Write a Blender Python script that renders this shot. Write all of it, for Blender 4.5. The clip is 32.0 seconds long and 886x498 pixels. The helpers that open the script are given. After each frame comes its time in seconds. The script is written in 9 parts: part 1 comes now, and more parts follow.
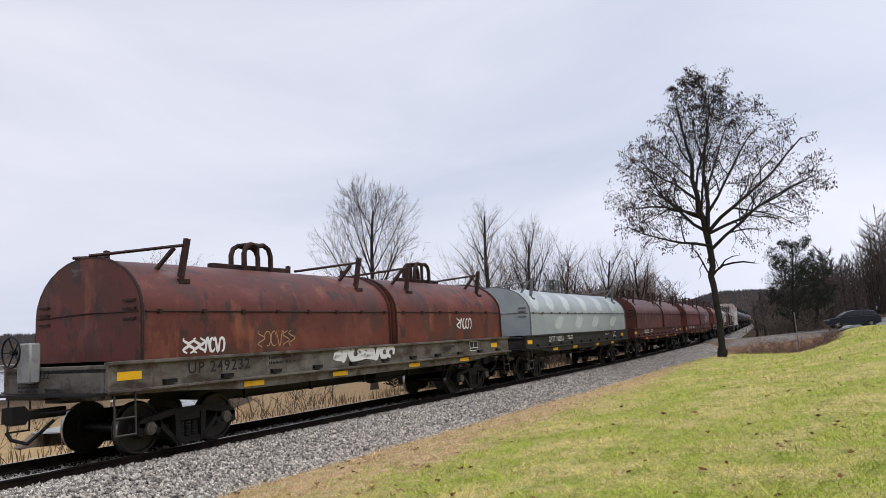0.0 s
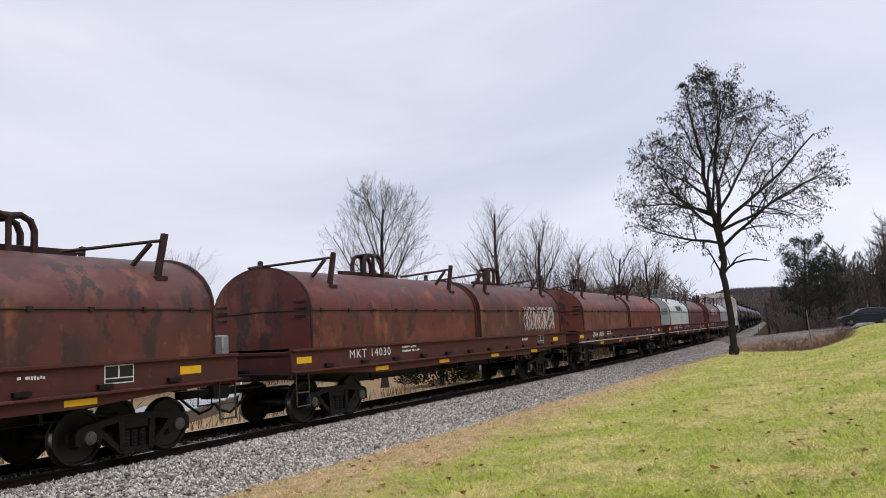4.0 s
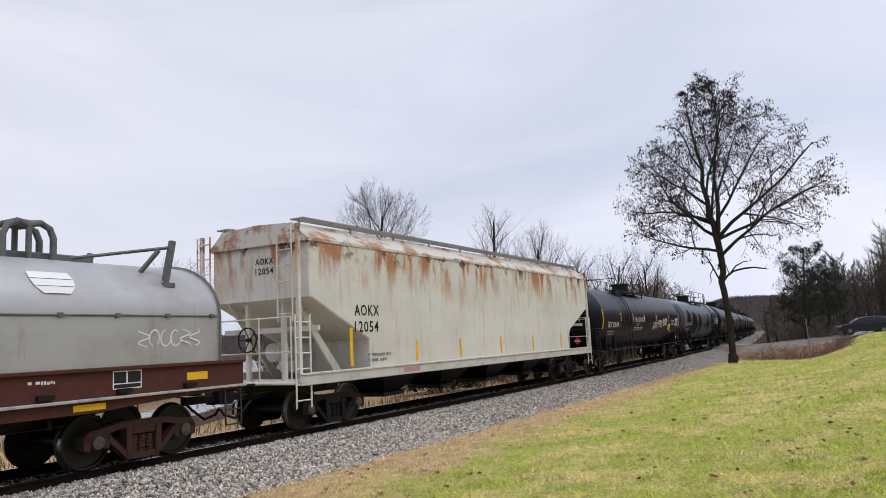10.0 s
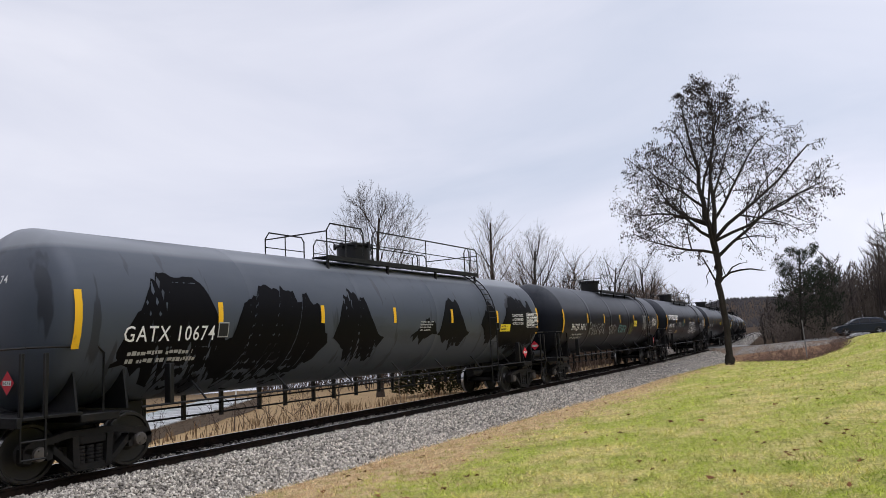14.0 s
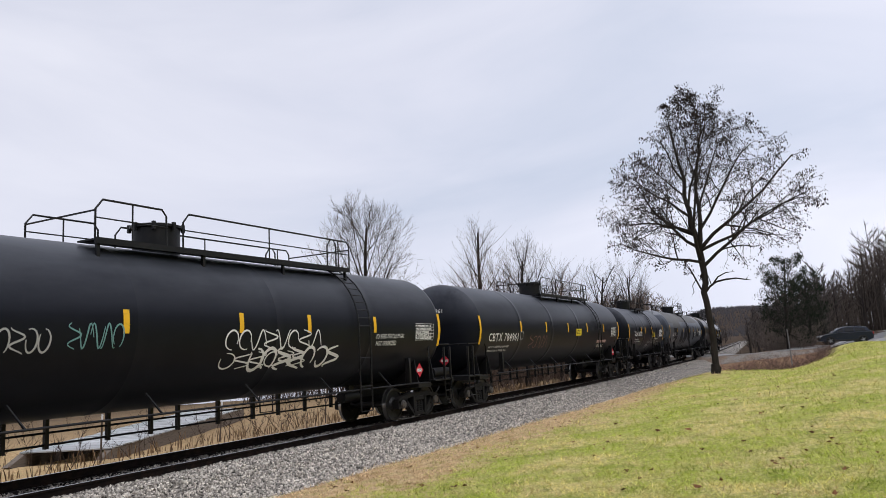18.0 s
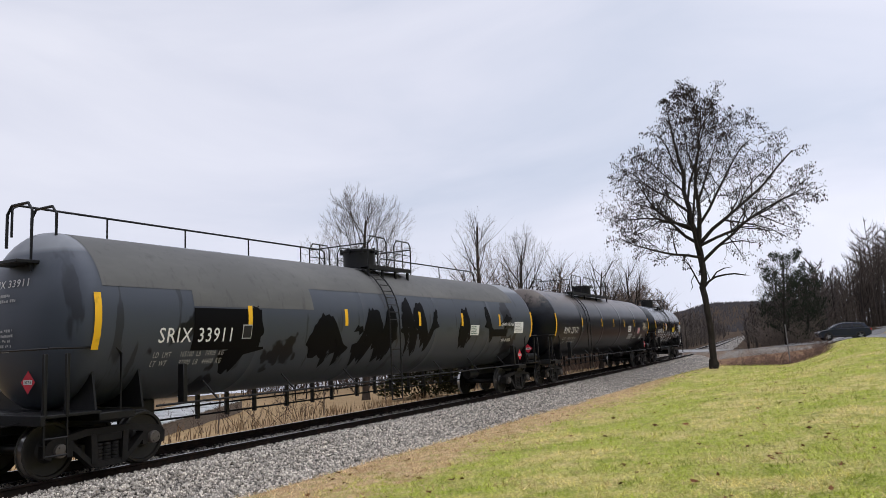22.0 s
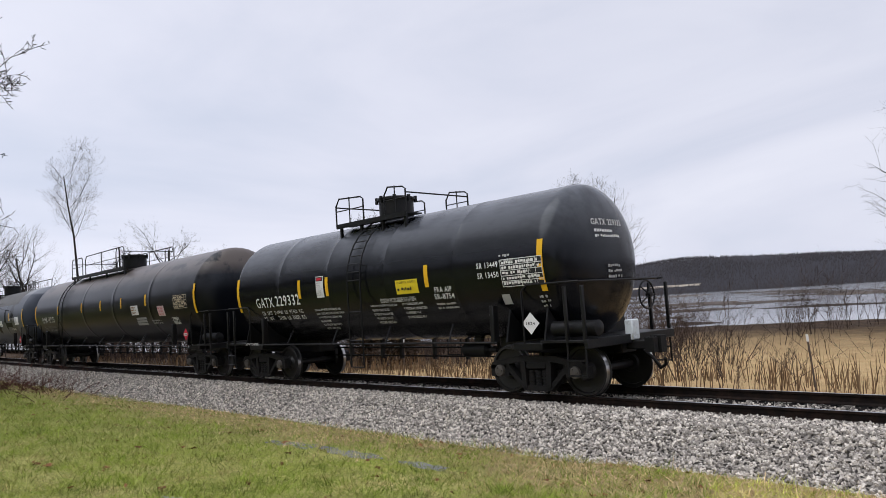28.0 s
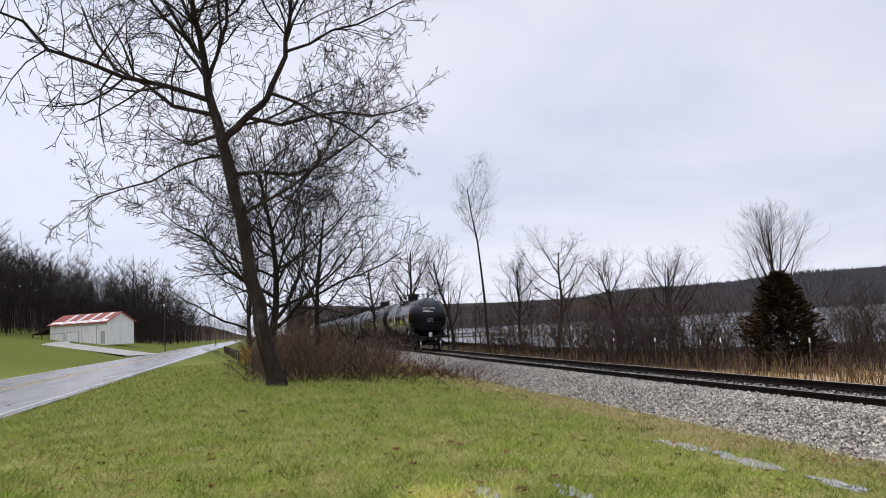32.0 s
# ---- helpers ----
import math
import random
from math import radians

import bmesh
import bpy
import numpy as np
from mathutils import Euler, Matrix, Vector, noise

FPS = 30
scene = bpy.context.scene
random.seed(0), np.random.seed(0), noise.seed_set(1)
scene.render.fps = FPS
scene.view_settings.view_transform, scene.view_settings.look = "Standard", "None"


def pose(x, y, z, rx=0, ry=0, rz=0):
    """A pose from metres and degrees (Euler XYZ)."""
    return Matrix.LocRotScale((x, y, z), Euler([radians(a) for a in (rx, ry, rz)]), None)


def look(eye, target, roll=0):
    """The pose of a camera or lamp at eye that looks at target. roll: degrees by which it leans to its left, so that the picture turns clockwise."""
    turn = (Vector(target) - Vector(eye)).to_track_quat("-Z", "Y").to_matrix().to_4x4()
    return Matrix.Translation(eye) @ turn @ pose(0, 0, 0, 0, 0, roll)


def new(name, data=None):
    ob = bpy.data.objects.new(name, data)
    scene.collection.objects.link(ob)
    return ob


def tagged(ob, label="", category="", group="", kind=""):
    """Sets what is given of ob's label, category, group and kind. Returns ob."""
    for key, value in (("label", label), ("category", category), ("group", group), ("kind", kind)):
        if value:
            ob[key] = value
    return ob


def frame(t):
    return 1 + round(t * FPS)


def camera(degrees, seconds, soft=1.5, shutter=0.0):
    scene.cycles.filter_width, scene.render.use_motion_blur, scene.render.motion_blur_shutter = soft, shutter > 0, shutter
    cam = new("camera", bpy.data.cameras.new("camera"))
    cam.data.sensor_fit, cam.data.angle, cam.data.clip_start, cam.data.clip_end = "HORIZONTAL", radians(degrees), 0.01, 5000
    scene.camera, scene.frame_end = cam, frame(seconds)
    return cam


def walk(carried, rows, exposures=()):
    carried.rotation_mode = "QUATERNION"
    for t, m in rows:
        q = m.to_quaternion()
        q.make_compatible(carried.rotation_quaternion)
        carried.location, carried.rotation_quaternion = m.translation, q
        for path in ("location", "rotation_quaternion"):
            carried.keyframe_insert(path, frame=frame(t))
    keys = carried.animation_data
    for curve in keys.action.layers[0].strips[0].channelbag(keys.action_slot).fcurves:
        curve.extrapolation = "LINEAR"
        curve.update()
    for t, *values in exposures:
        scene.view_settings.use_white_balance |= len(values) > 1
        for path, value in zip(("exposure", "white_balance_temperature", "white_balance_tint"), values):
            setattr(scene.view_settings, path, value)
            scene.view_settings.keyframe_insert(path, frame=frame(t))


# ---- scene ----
# ---------------------------------------------------------------- camera
cam = camera(62.5, 32.0, soft=0.72)
EYE_A = Vector((0.0, 0.0, 1.83))
EYE_B = Vector((-0.05, 0.43, 1.79))
VIEW = (
    (0, -59.96, 6.74, 2.84), (0.5, -59.78, 6.70, 2.90), (1, -59.61, 6.66, 2.89), (1.5, -59.46, 6.65, 2.90), (2, -59.37, 6.64, 2.87),
    (2.5, -59.28, 6.63, 2.92), (3, -59.21, 6.61, 2.92), (3.5, -59.18, 6.59, 2.92), (5.5, -59.15, 6.95, 2.83), (6, -59.22, 7.03, 2.79),
    (6.5, -59.35, 7.06, 2.75), (7, -59.46, 7.10, 2.71), (7.5, -59.53, 7.12, 2.71), (8, -59.53, 7.13, 2.73), (8.5, -59.48, 7.14, 2.75),
    (9, -59.41, 7.15, 2.73), (9.5, -59.32, 7.19, 2.72), (10, -59.25, 7.19, 2.71), (10.5, -59.25, 7.17, 2.68), (11, -59.25, 7.20, 2.72),
    (11.5, -59.28, 7.23, 2.68), (12, -59.25, 7.29, 2.72), (12.5, -59.25, 7.30, 2.65), (13, -59.28, 7.31, 2.65), (13.5, -59.37, 7.32, 2.77),
    (14, -59.49, 7.34, 2.82), (14.5, -59.62, 7.47, 2.90), (16.5, -60.08, 8.08, 2.91), (17, -60.18, 8.11, 2.93), (17.5, -60.32, 8.11, 2.97),
    (18, -60.46, 8.03, 2.95), (18.5, -60.55, 8.01, 2.95), (19, -60.64, 7.96, 2.95), (19.5, -60.73, 7.92, 2.96), (20, -60.76, 7.90, 2.92),
    (20.5, -60.69, 7.96, 2.93), (21, -60.59, 7.93, 2.85), (21.5, -60.51, 7.80, 2.76), (22, -60.58, 7.53, 2.61), (22.5, -60.77, 7.11, 2.45),
    (23, -60.87, 6.69, 2.56), (23.5, -60.52, 6.24, 2.54), (24, -59.24, 5.81, 2.60), (24.5, -56.34, 5.46, 2.61), (25, -51.18, 5.14, 2.32),
    (25.5, -42.84, 4.86, 2.01), (26, -30.40, 4.44, 2.09), (26.2, -24.27, 4.21, 2.04), (26.5, -13.27, 3.94, 2.07), (27, 7.7, 3.9, 2.5),
    (27.5, 29.4, 4.1, 3.1), (28, 48.5, 4.35, 3.6), (28.5, 61.57, 4.67, 3.84), (29, 68.06, 5.22, 3.51), (29.5, 71.48, 5.58, 3.26),
    (30, 73.48, 5.70, 3.17), (30.5, 74.94, 5.73, 3.20), (31, 76.11, 5.74, 3.29), (31.5, 77.21, 5.80, 3.37), (32, 78.28, 5.97, 3.40))
walk(cam, [(t, pose(*EYE_A.lerp(EYE_B, min(max((t - 26.5) / 2, 0), 1)), 90 + pitch, roll, yaw)) for t, yaw, pitch, roll in VIEW])

# ---------------------------------------------------------------- world and sun (overcast winter day)
SUN_EL, SUN_AZ = 66, 190
world = bpy.data.worlds.new("overcast")
scene.world = world
world.use_nodes = True
wn, wl = world.node_tree.nodes, world.node_tree.links
bg = wn["Background"]
sky = wn.new("ShaderNodeTexSky")
sky.sky_type, sky.sun_disc = "NISHITA", False
sky.sun_elevation, sky.sun_rotation = radians(SUN_EL), radians(SUN_AZ)
sky.air_density, sky.dust_density = 1.0, 3.0
tc = wn.new("ShaderNodeTexCoord")
mp = wn.new("ShaderNodeMapping")
mp.inputs["Scale"].default_value = (1.0, 1.0, 3.2)
cl = wn.new("ShaderNodeTexNoise")
cl.inputs["Scale"].default_value, cl.inputs["Detail"].default_value, cl.inputs["Roughness"].default_value = 1.4, 6, 0.5
cl.inputs["Distortion"].default_value = 0.6
ramp = wn.new("ShaderNodeValToRGB")
e = ramp.color_ramp.elements
e[0].position, e[0].color = 0.30, (0.60, 0.655, 0.80, 1)
e[1].position, e[1].color = 0.68, (0.86, 0.875, 0.99, 1)
m = ramp.color_ramp.elements.new(0.5)
m.color = (0.75, 0.775, 0.905, 1)
mixw = wn.new("ShaderNodeMix")
mixw.data_type = "RGBA"
mixw.inputs[0].default_value = 0.97
sc = wn.new("ShaderNodeVectorMath")
sc.operation, sc.inputs[3].default_value = "SCALE", 0.1
wl.new(tc.outputs["Generated"], mp.inputs["Vector"])
wl.new(mp.outputs["Vector"], cl.inputs["Vector"])
wl.new(cl.outputs["Fac"], ramp.inputs["Fac"])
wl.new(sky.outputs["Color"], sc.inputs[0])
wl.new(sc.outputs["Vector"], mixw.inputs[6])
wl.new(ramp.outputs["Color"], mixw.inputs[7])
sp = wn.new("ShaderNodeSeparateXYZ")
grad = wn.new("ShaderNodeMapRange")                 # the sky is brighter on the sun's side
grad.inputs[1].default_value, grad.inputs[2].default_value, grad.inputs[3].default_value, grad.inputs[4].default_value = -1, 1, 1.18, 0.90
sc2 = wn.new("ShaderNodeVectorMath")
sc2.operation = "SCALE"
wl.new(tc.outputs["Generated"], sp.inputs[0])
wl.new(sp.outputs[1], grad.inputs[0])
wl.new(mixw.outputs[2], sc2.inputs[0])
wl.new(grad.outputs[0], sc2.inputs[3])
lift = wn.new("ShaderNodeMapRange")                 # thinner cloud towards the horizon
lift.inputs[1].default_value, lift.inputs[2].default_value, lift.inputs[3].default_value, lift.inputs[4].default_value = 0.0, 0.55, 1.09, 0.985
sc3 = wn.new("ShaderNodeVectorMath")
sc3.operation = "SCALE"
wl.new(sp.outputs[2], lift.inputs[0])
wl.new(sc2.outputs[0], sc3.inputs[0])
wl.new(lift.outputs[0], sc3.inputs[3])
wl.new(sc3.outputs[0], bg.inputs["Color"])
bg.inputs["Strength"].default_value = 1.0
sun = new("sun", bpy.data.lights.new("sun", "SUN"))
sun.data.energy, sun.data.angle, sun.data.color = 1.7, radians(60), (0.98, 0.985, 1.0)
sun.matrix_world = look((100 * math.sin(radians(SUN_AZ)) * math.cos(radians(SUN_EL)), 100 * math.cos(radians(SUN_AZ)) * math.cos(radians(SUN_EL)), 100 * math.sin(radians(SUN_EL))), (0, 0, 0))


# ---------------------------------------------------------------- materials
MATS = {}


def material(name, base, rough=0.6, metal=0.0, layers=(), bump=(), spec=None, coat=0.0, island=0.0):
    """Layers: (colour, scale xyz, lo, hi, amount[, detail[, z0, z1]]) of noise over the base in object space, growing from height z0 to z1; bump: (scale, strength)."""
    if name in MATS:
        return MATS[name]
    if spec is None:
        spec = 0.5 if metal else 0.08 if rough >= 0.8 else 0.25
    mt = bpy.data.materials.new(name)
    mt.use_nodes = True
    n, l = mt.node_tree.nodes, mt.node_tree.links
    b = n["Principled BSDF"]
    b.inputs["Roughness"].default_value, b.inputs["Metallic"].default_value = rough, metal
    b.inputs["Specular IOR Level"].default_value, b.inputs["Coat Weight"].default_value = spec, coat
    co = n.new("ShaderNodeTexCoord").outputs["Object"]
    rgb = n.new("ShaderNodeRGB")
    rgb.outputs[0].default_value = (*base, 1)
    out = rgb.outputs[0]
    for k, (colour, scale, lo, hi, amount, *rest) in enumerate(layers):
        mpn = n.new("ShaderNodeMapping")
        mpn.inputs["Scale"].default_value = scale if isinstance(scale, tuple) else (scale,) * 3
        mpn.inputs["Location"].default_value = (3.1 * k, 1.7 * k, 0.9 * k)
        nz = n.new("ShaderNodeTexNoise")
        nz.inputs["Scale"].default_value, nz.inputs["Detail"].default_value = 1, rest[0] if rest else 5
        nz.inputs["Roughness"].default_value = 0.62
        mr = n.new("ShaderNodeMapRange")
        mr.inputs[1].default_value, mr.inputs[2].default_value, mr.inputs[4].default_value = lo, hi, amount
        mx = n.new("ShaderNodeMix")
        mx.data_type = "RGBA"
        mx.inputs[7].default_value = (*colour, 1)
        l.new(co, mpn.inputs["Vector"])
        l.new(mpn.outputs[0], nz.inputs["Vector"])
        l.new(nz.outputs["Fac"], mr.inputs[0])
        fac = mr.outputs[0]
        if len(rest) > 1:
            sp = n.new("ShaderNodeSeparateXYZ")
            zr = n.new("ShaderNodeMapRange")
            zr.inputs[1].default_value, zr.inputs[2].default_value = rest[1:]
            mu = n.new("ShaderNodeMath")
            mu.operation = "MULTIPLY"
            l.new(co, sp.inputs[0])
            l.new(sp.outputs[2], zr.inputs[0])
            l.new(zr.outputs[0], mu.inputs[0])
            l.new(fac, mu.inputs[1])
            fac = mu.outputs[0]
        l.new(fac, mx.inputs[0])
        l.new(out, mx.inputs[6])
        out = mx.outputs[2]
    if island:
        gi = n.new("ShaderNodeNewGeometry")
        oi = n.new("ShaderNodeObjectInfo")
        ad = n.new("ShaderNodeMath")
        ad.operation = "ADD"
        fr = n.new("ShaderNodeMath")
        fr.operation = "FRACT"
        mr = n.new("ShaderNodeMapRange")
        mr.inputs[3].default_value, mr.inputs[4].default_value = 1 - island, 1 + island
        hs = n.new("ShaderNodeHueSaturation")
        l.new(gi.outputs["Random Per Island"], ad.inputs[0])
        l.new(oi.outputs["Random"], ad.inputs[1])
        l.new(ad.outputs[0], fr.inputs[0])
        l.new(fr.outputs[0], mr.inputs[0])
        l.new(mr.outputs[0], hs.inputs["Value"])
        l.new(out, hs.inputs["Color"])
        out = hs.outputs[0]
    l.new(out, b.inputs["Base Color"])
    if bump:
        nz = n.new("ShaderNodeTexNoise")
        nz.inputs["Scale"].default_value, nz.inputs["Detail"].default_value = bump[0], 6
        bm_ = n.new("ShaderNodeBump")
        bm_.inputs["Strength"].default_value, bm_.inputs["Distance"].default_value = bump[1], 0.02
        l.new(co, nz.inputs["Vector"])
        l.new(nz.outputs["Fac"], bm_.inputs["Height"])
        l.new(bm_.outputs[0], b.inputs["Normal"])
    MATS[name] = mt
    return mt


BLACK_STEEL = material("black steel", (0.0062, 0.0064, 0.0074), 0.5, layers=(((0.018, 0.0145, 0.013), 3.0, 0.5, 0.75, 0.6), ((0.005, 0.005, 0.005), (9, 9, 2), 0.5, 0.7, 0.6)), bump=(20, 0.15))
TRUCK_STEEL = material("grimy cast steel", (0.0058, 0.0056, 0.0060), 0.68, layers=(((0.017, 0.0135, 0.012), 4.0, 0.48, 0.72, 0.8), ((0.006, 0.006, 0.006), 11, 0.5, 0.7, 0.7)), bump=(40, 0.3))
WHEEL_STEEL = material("wheel steel", (0.0078, 0.0074, 0.0077), 0.55, 0.1, layers=(((0.019, 0.0155, 0.0138), 6.0, 0.4, 0.7, 0.6),), bump=(30, 0.15))
TREAD = material("polished tread", (0.42, 0.41, 0.40), 0.28, 1.0)
CAP = material("bearing cap", (0.10, 0.09, 0.085), 0.5, 0.4, layers=(((0.08, 0.07, 0.06), 20, 0.45, 0.7, 0.7),))
RUST_RAIL = material("rail web rust", (0.013, 0.010, 0.009), 0.8, layers=(((0.035, 0.021, 0.015), 5, 0.45, 0.7, 0.7),), bump=(40, 0.3))
RAIL_TOP = material("worn rail head", (0.36, 0.36, 0.37), 0.3, 1.0, layers=(((0.10, 0.08, 0.07), (2, 40, 40), 0.5, 0.7, 0.5),))
TIE = material("creosoted tie", (0.014, 0.012, 0.011), 0.9, layers=(((0.035, 0.03, 0.026), (3, 30, 30), 0.45, 0.7, 0.7),), bump=(25, 0.5), island=0.3)
STONE = material("limestone ballast", (0.50, 0.458, 0.405), 0.9, layers=(((0.20, 0.178, 0.162), 9, 0.50, 0.62, 0.65),), island=0.6)
YELLOW = material("yellow reflector tape", (0.80, 0.45, 0.02), 0.45, layers=(((0.35, 0.2, 0.03), 8, 0.55, 0.75, 0.6),))
WHITE_INK = material("white stencil paint", (0.74, 0.74, 0.73), 0.6)
GREY_INK = material("faded white stencil paint", (0.40, 0.40, 0.40), 0.6)
BLACK_INK = material("black stencil paint", (0.018, 0.018, 0.02), 0.6)
RED_INK = material("red placard ink", (0.55, 0.03, 0.05), 0.55)
YELLOW_INK = material("yellow panel", (0.78, 0.60, 0.03), 0.5)
BARK = material("grey bark", (0.027, 0.0225, 0.020), 0.95, layers=(((0.05, 0.043, 0.038), (6, 6, 1.5), 0.45, 0.7, 0.7),), bump=(18, 0.6))
PALE_BARK = material("pale sycamore bark", (0.050, 0.038, 0.031), 0.9, layers=(((0.030, 0.024, 0.020), (3, 3, 1.2), 0.42, 0.58, 0.9), ((0.17, 0.155, 0.14), (2, 2, 1), 0.58, 0.72, 0.5)), bump=(14, 0.4))
BRUSH = material("bare brown brush", (0.066, 0.046, 0.037), 0.95, layers=(((0.036, 0.028, 0.025), 0.8, 0.4, 0.65, 0.8),), island=0.4)
TWIG = material("grey twigs", (0.050, 0.041, 0.036), 0.95, island=0.3)
PALE_TWIG = material("pale grey twigs", (0.095, 0.080, 0.070), 0.95, island=0.3)
REED = material("dry tan reeds", (0.22, 0.145, 0.08), 0.9, layers=(((0.12, 0.075, 0.048), 0.5, 0.4, 0.62, 0.85),), island=0.5)
CEDAR = material("cedar foliage", (0.042, 0.033, 0.021), 0.9, layers=(((0.075, 0.044, 0.029), 0.9, 0.45, 0.65, 0.8),), island=0.4)
PINE = material("pine foliage", (0.020, 0.026, 0.017), 0.9, island=0.4)
LEAF = material("dead brown leaf", (0.16, 0.075, 0.035), 0.85, island=0.5)
POD = material("dark seed pods", (0.028, 0.022, 0.02), 0.9, island=0.3)
GRASS = material("lawn blades", (0.47, 0.52, 0.085), 0.85, layers=(((0.80, 0.66, 0.24), 0.6, 0.46, 0.58, 0.85), ((0.27, 0.34, 0.045), 1.7, 0.48, 0.6, 0.8), ((0.66, 0.50, 0.27), 3.2, 0.52, 0.60, 0.8), ((0.10, 0.12, 0.025), 1.1, 0.60, 0.68, 0.7)), island=0.5)
STRAW = material("straw blades", (0.68, 0.50, 0.29), 0.9, layers=(((0.36, 0.22, 0.11), 2.5, 0.47, 0.6, 0.85), ((0.33, 0.34, 0.085), 1.3, 0.53, 0.62, 0.75)), island=0.5)
GRASS_DEEP = material("deep green lawn blades", (0.235, 0.305, 0.045), 0.85, layers=(((0.44, 0.39, 0.17), 0.7, 0.46, 0.60, 0.7), ((0.12, 0.165, 0.026), 1.5, 0.47, 0.60, 0.85), ((0.36, 0.27, 0.12), 2.3, 0.55, 0.63, 0.7), ((0.48, 0.40, 0.20), 4, 0.58, 0.68, 0.7)), island=0.5)

# ---------------------------------------------------------------- mesh helpers


def finish(bm, smooth=True, name="mesh", angle=40):
    me = bpy.data.meshes.new(name)
    bm.normal_update()
    if smooth:
        for f in bm.faces:
            f.smooth = True
        for ed in bm.edges:
            if len(ed.link_faces) == 2 and ed.calc_face_angle(0) > radians(angle):
                ed.smooth = False
    bm.to_mesh(me)
    bm.free()
    return me


def part(name, bm, mat, parent=None, label="", m=None):
    """One mesh object from a bmesh or a mesh, under a thing or a part."""
    me = finish(bm, name=name) if isinstance(bm, bmesh.types.BMesh) else bm
    if mat and not len(me.materials):
        me.materials.append(mat)
    ob = new(name, me)
    if parent:
        ob.parent = parent
    if m is not None:
        ob.matrix_basis = m
    if label:
        ob["label"] = label
    return ob


def thing(name, label, category, group="", m=None, kind=""):
    ob = new(name)
    ob.empty_display_size = 0.3
    if m is not None:
        ob.matrix_basis = m
    return tagged(ob, label, category, group, kind)


def box(bm, x0, x1, y0, y1, z0, z1, bev=0.0):
    v = [bm.verts.new((x, y, z)) for x in (x0, x1) for y in (y0, y1) for z in (z0, z1)]
    fs = [bm.faces.new([v[i] for i in q]) for q in ((0, 1, 3, 2), (4, 6, 7, 5), (0, 4, 5, 1), (2, 3, 7, 6), (0, 2, 6, 4), (1, 5, 7, 3))]
    if bev:
        bmesh.ops.bevel(bm, geom=list({ed for f in fs for ed in f.edges}), offset=bev, segments=1, affect="EDGES")
    return bm


def ring(c, ax, r, n, ph=0.0):
    ax = Vector(ax).normalized()
    u = ax.orthogonal().normalized() if abs(ax.z) > 0.95 else ax.cross(Vector((0, 0, 1))).normalized()
    w = ax.cross(u)
    return [Vector(c) + (u * math.cos(2 * math.pi * i / n + ph) + w * math.sin(2 * math.pi * i / n + ph)) * r for i in range(n)]


def skin(bm, rings, caps=True):
    """Joins rings of equally many points."""
    vs = [[bm.verts.new(p) for p in r] for r in rings]
    n = len(vs[0])
    for a, b in zip(vs, vs[1:]):
        for i in range(n):
            bm.faces.new((a[i], a[(i + 1) % n], b[(i + 1) % n], b[i]))
    if caps:
        bm.faces.new(vs[0][::-1])
        bm.faces.new(vs[-1])
    return bm


def tube(bm, pts, r, n=6):
    pts = [Vector(p) for p in pts]
    rr = []
    for i, p in enumerate(pts):
        d = (pts[min(i + 1, len(pts) - 1)] - pts[max(i - 1, 0)])
        rr.append(ring(p, d, r, n))
    # keep neighbouring rings from twisting
    for i in range(1, len(rr)):
        k = min(range(n), key=lambda j: (rr[i][j] - rr[i - 1][0]).length)
        rr[i] = rr[i][k:] + rr[i][:k]
    return skin(bm, rr)


def lathe(bm, prof, c=(0, 0, 0), axis="Y", n=24):
    """Rings of (along, radius) about an axis through c."""
    ax = {"X": (1, 0, 0), "Y": (0, 1, 0), "Z": (0, 0, 1)}[axis]
    return skin(bm, [ring(Vector(c) + Vector(ax) * a, ax, max(r, 1e-4), n) for a, r in prof])


def extrude(bm, outline, y0, y1):
    """A plate with outline in x and z, from y0 to y1."""
    a = [bm.verts.new((x, y0, z)) for x, z in outline]
    b = [bm.verts.new((x, y1, z)) for x, z in outline]
    n = len(a)
    for i in range(n):
        bm.faces.new((a[i], a[(i + 1) % n], b[(i + 1) % n], b[i]))
    bm.faces.new(a[::-1])
    bm.faces.new(b)
    bmesh.ops.recalc_face_normals(bm, faces=bm.faces)
    return bm


def bmnew():
    return bmesh.new()


# ---------------------------------------------------------------- the line of the track
KX = (-70, -40, -20, -8, 4, 16, 30, 50, 80, 150)
KY = (10.40, 10.78, 11.26, 11.74, 12.19, 12.24, 12.42, 13.17, 15.00, 22.85)


def smooth_line():
    """A smoothed line through the knots, carried on straight at both ends: tables of distance, x and y."""
    xs = np.arange(-70, 150.01, 0.5)
    ys = np.interp(xs, KX, KY)
    ker = np.hanning(25)
    pad = np.concatenate([ys[0] + (np.arange(-12, 0)) * (ys[1] - ys[0]), ys, ys[-1] + np.arange(1, 13) * (ys[-1] - ys[-2])])
    ys = np.convolve(pad, ker / ker.sum(), "valid")
    sl, sr = (ys[1] - ys[0]) / 0.5, (ys[-1] - ys[-2]) / 0.5
    lx, rx = np.arange(-440, -70, 5.0), np.arange(155, 440, 5.0)
    x = np.concatenate([lx, xs, rx])
    y = np.concatenate([ys[0] + sl * (lx + 70), ys, ys[-1] + sr * (rx - 150)])
    s = np.concatenate([[0], np.cumsum(np.hypot(np.diff(x), np.diff(y)))])
    return s - np.interp(0, x, s), x, y


TS, TX, TY = smooth_line()


def at_s(s):
    return float(np.interp(s, TS, TX)), float(np.interp(s, TS, TY))


def track_y(x):
    return float(np.interp(x, TX, TY))


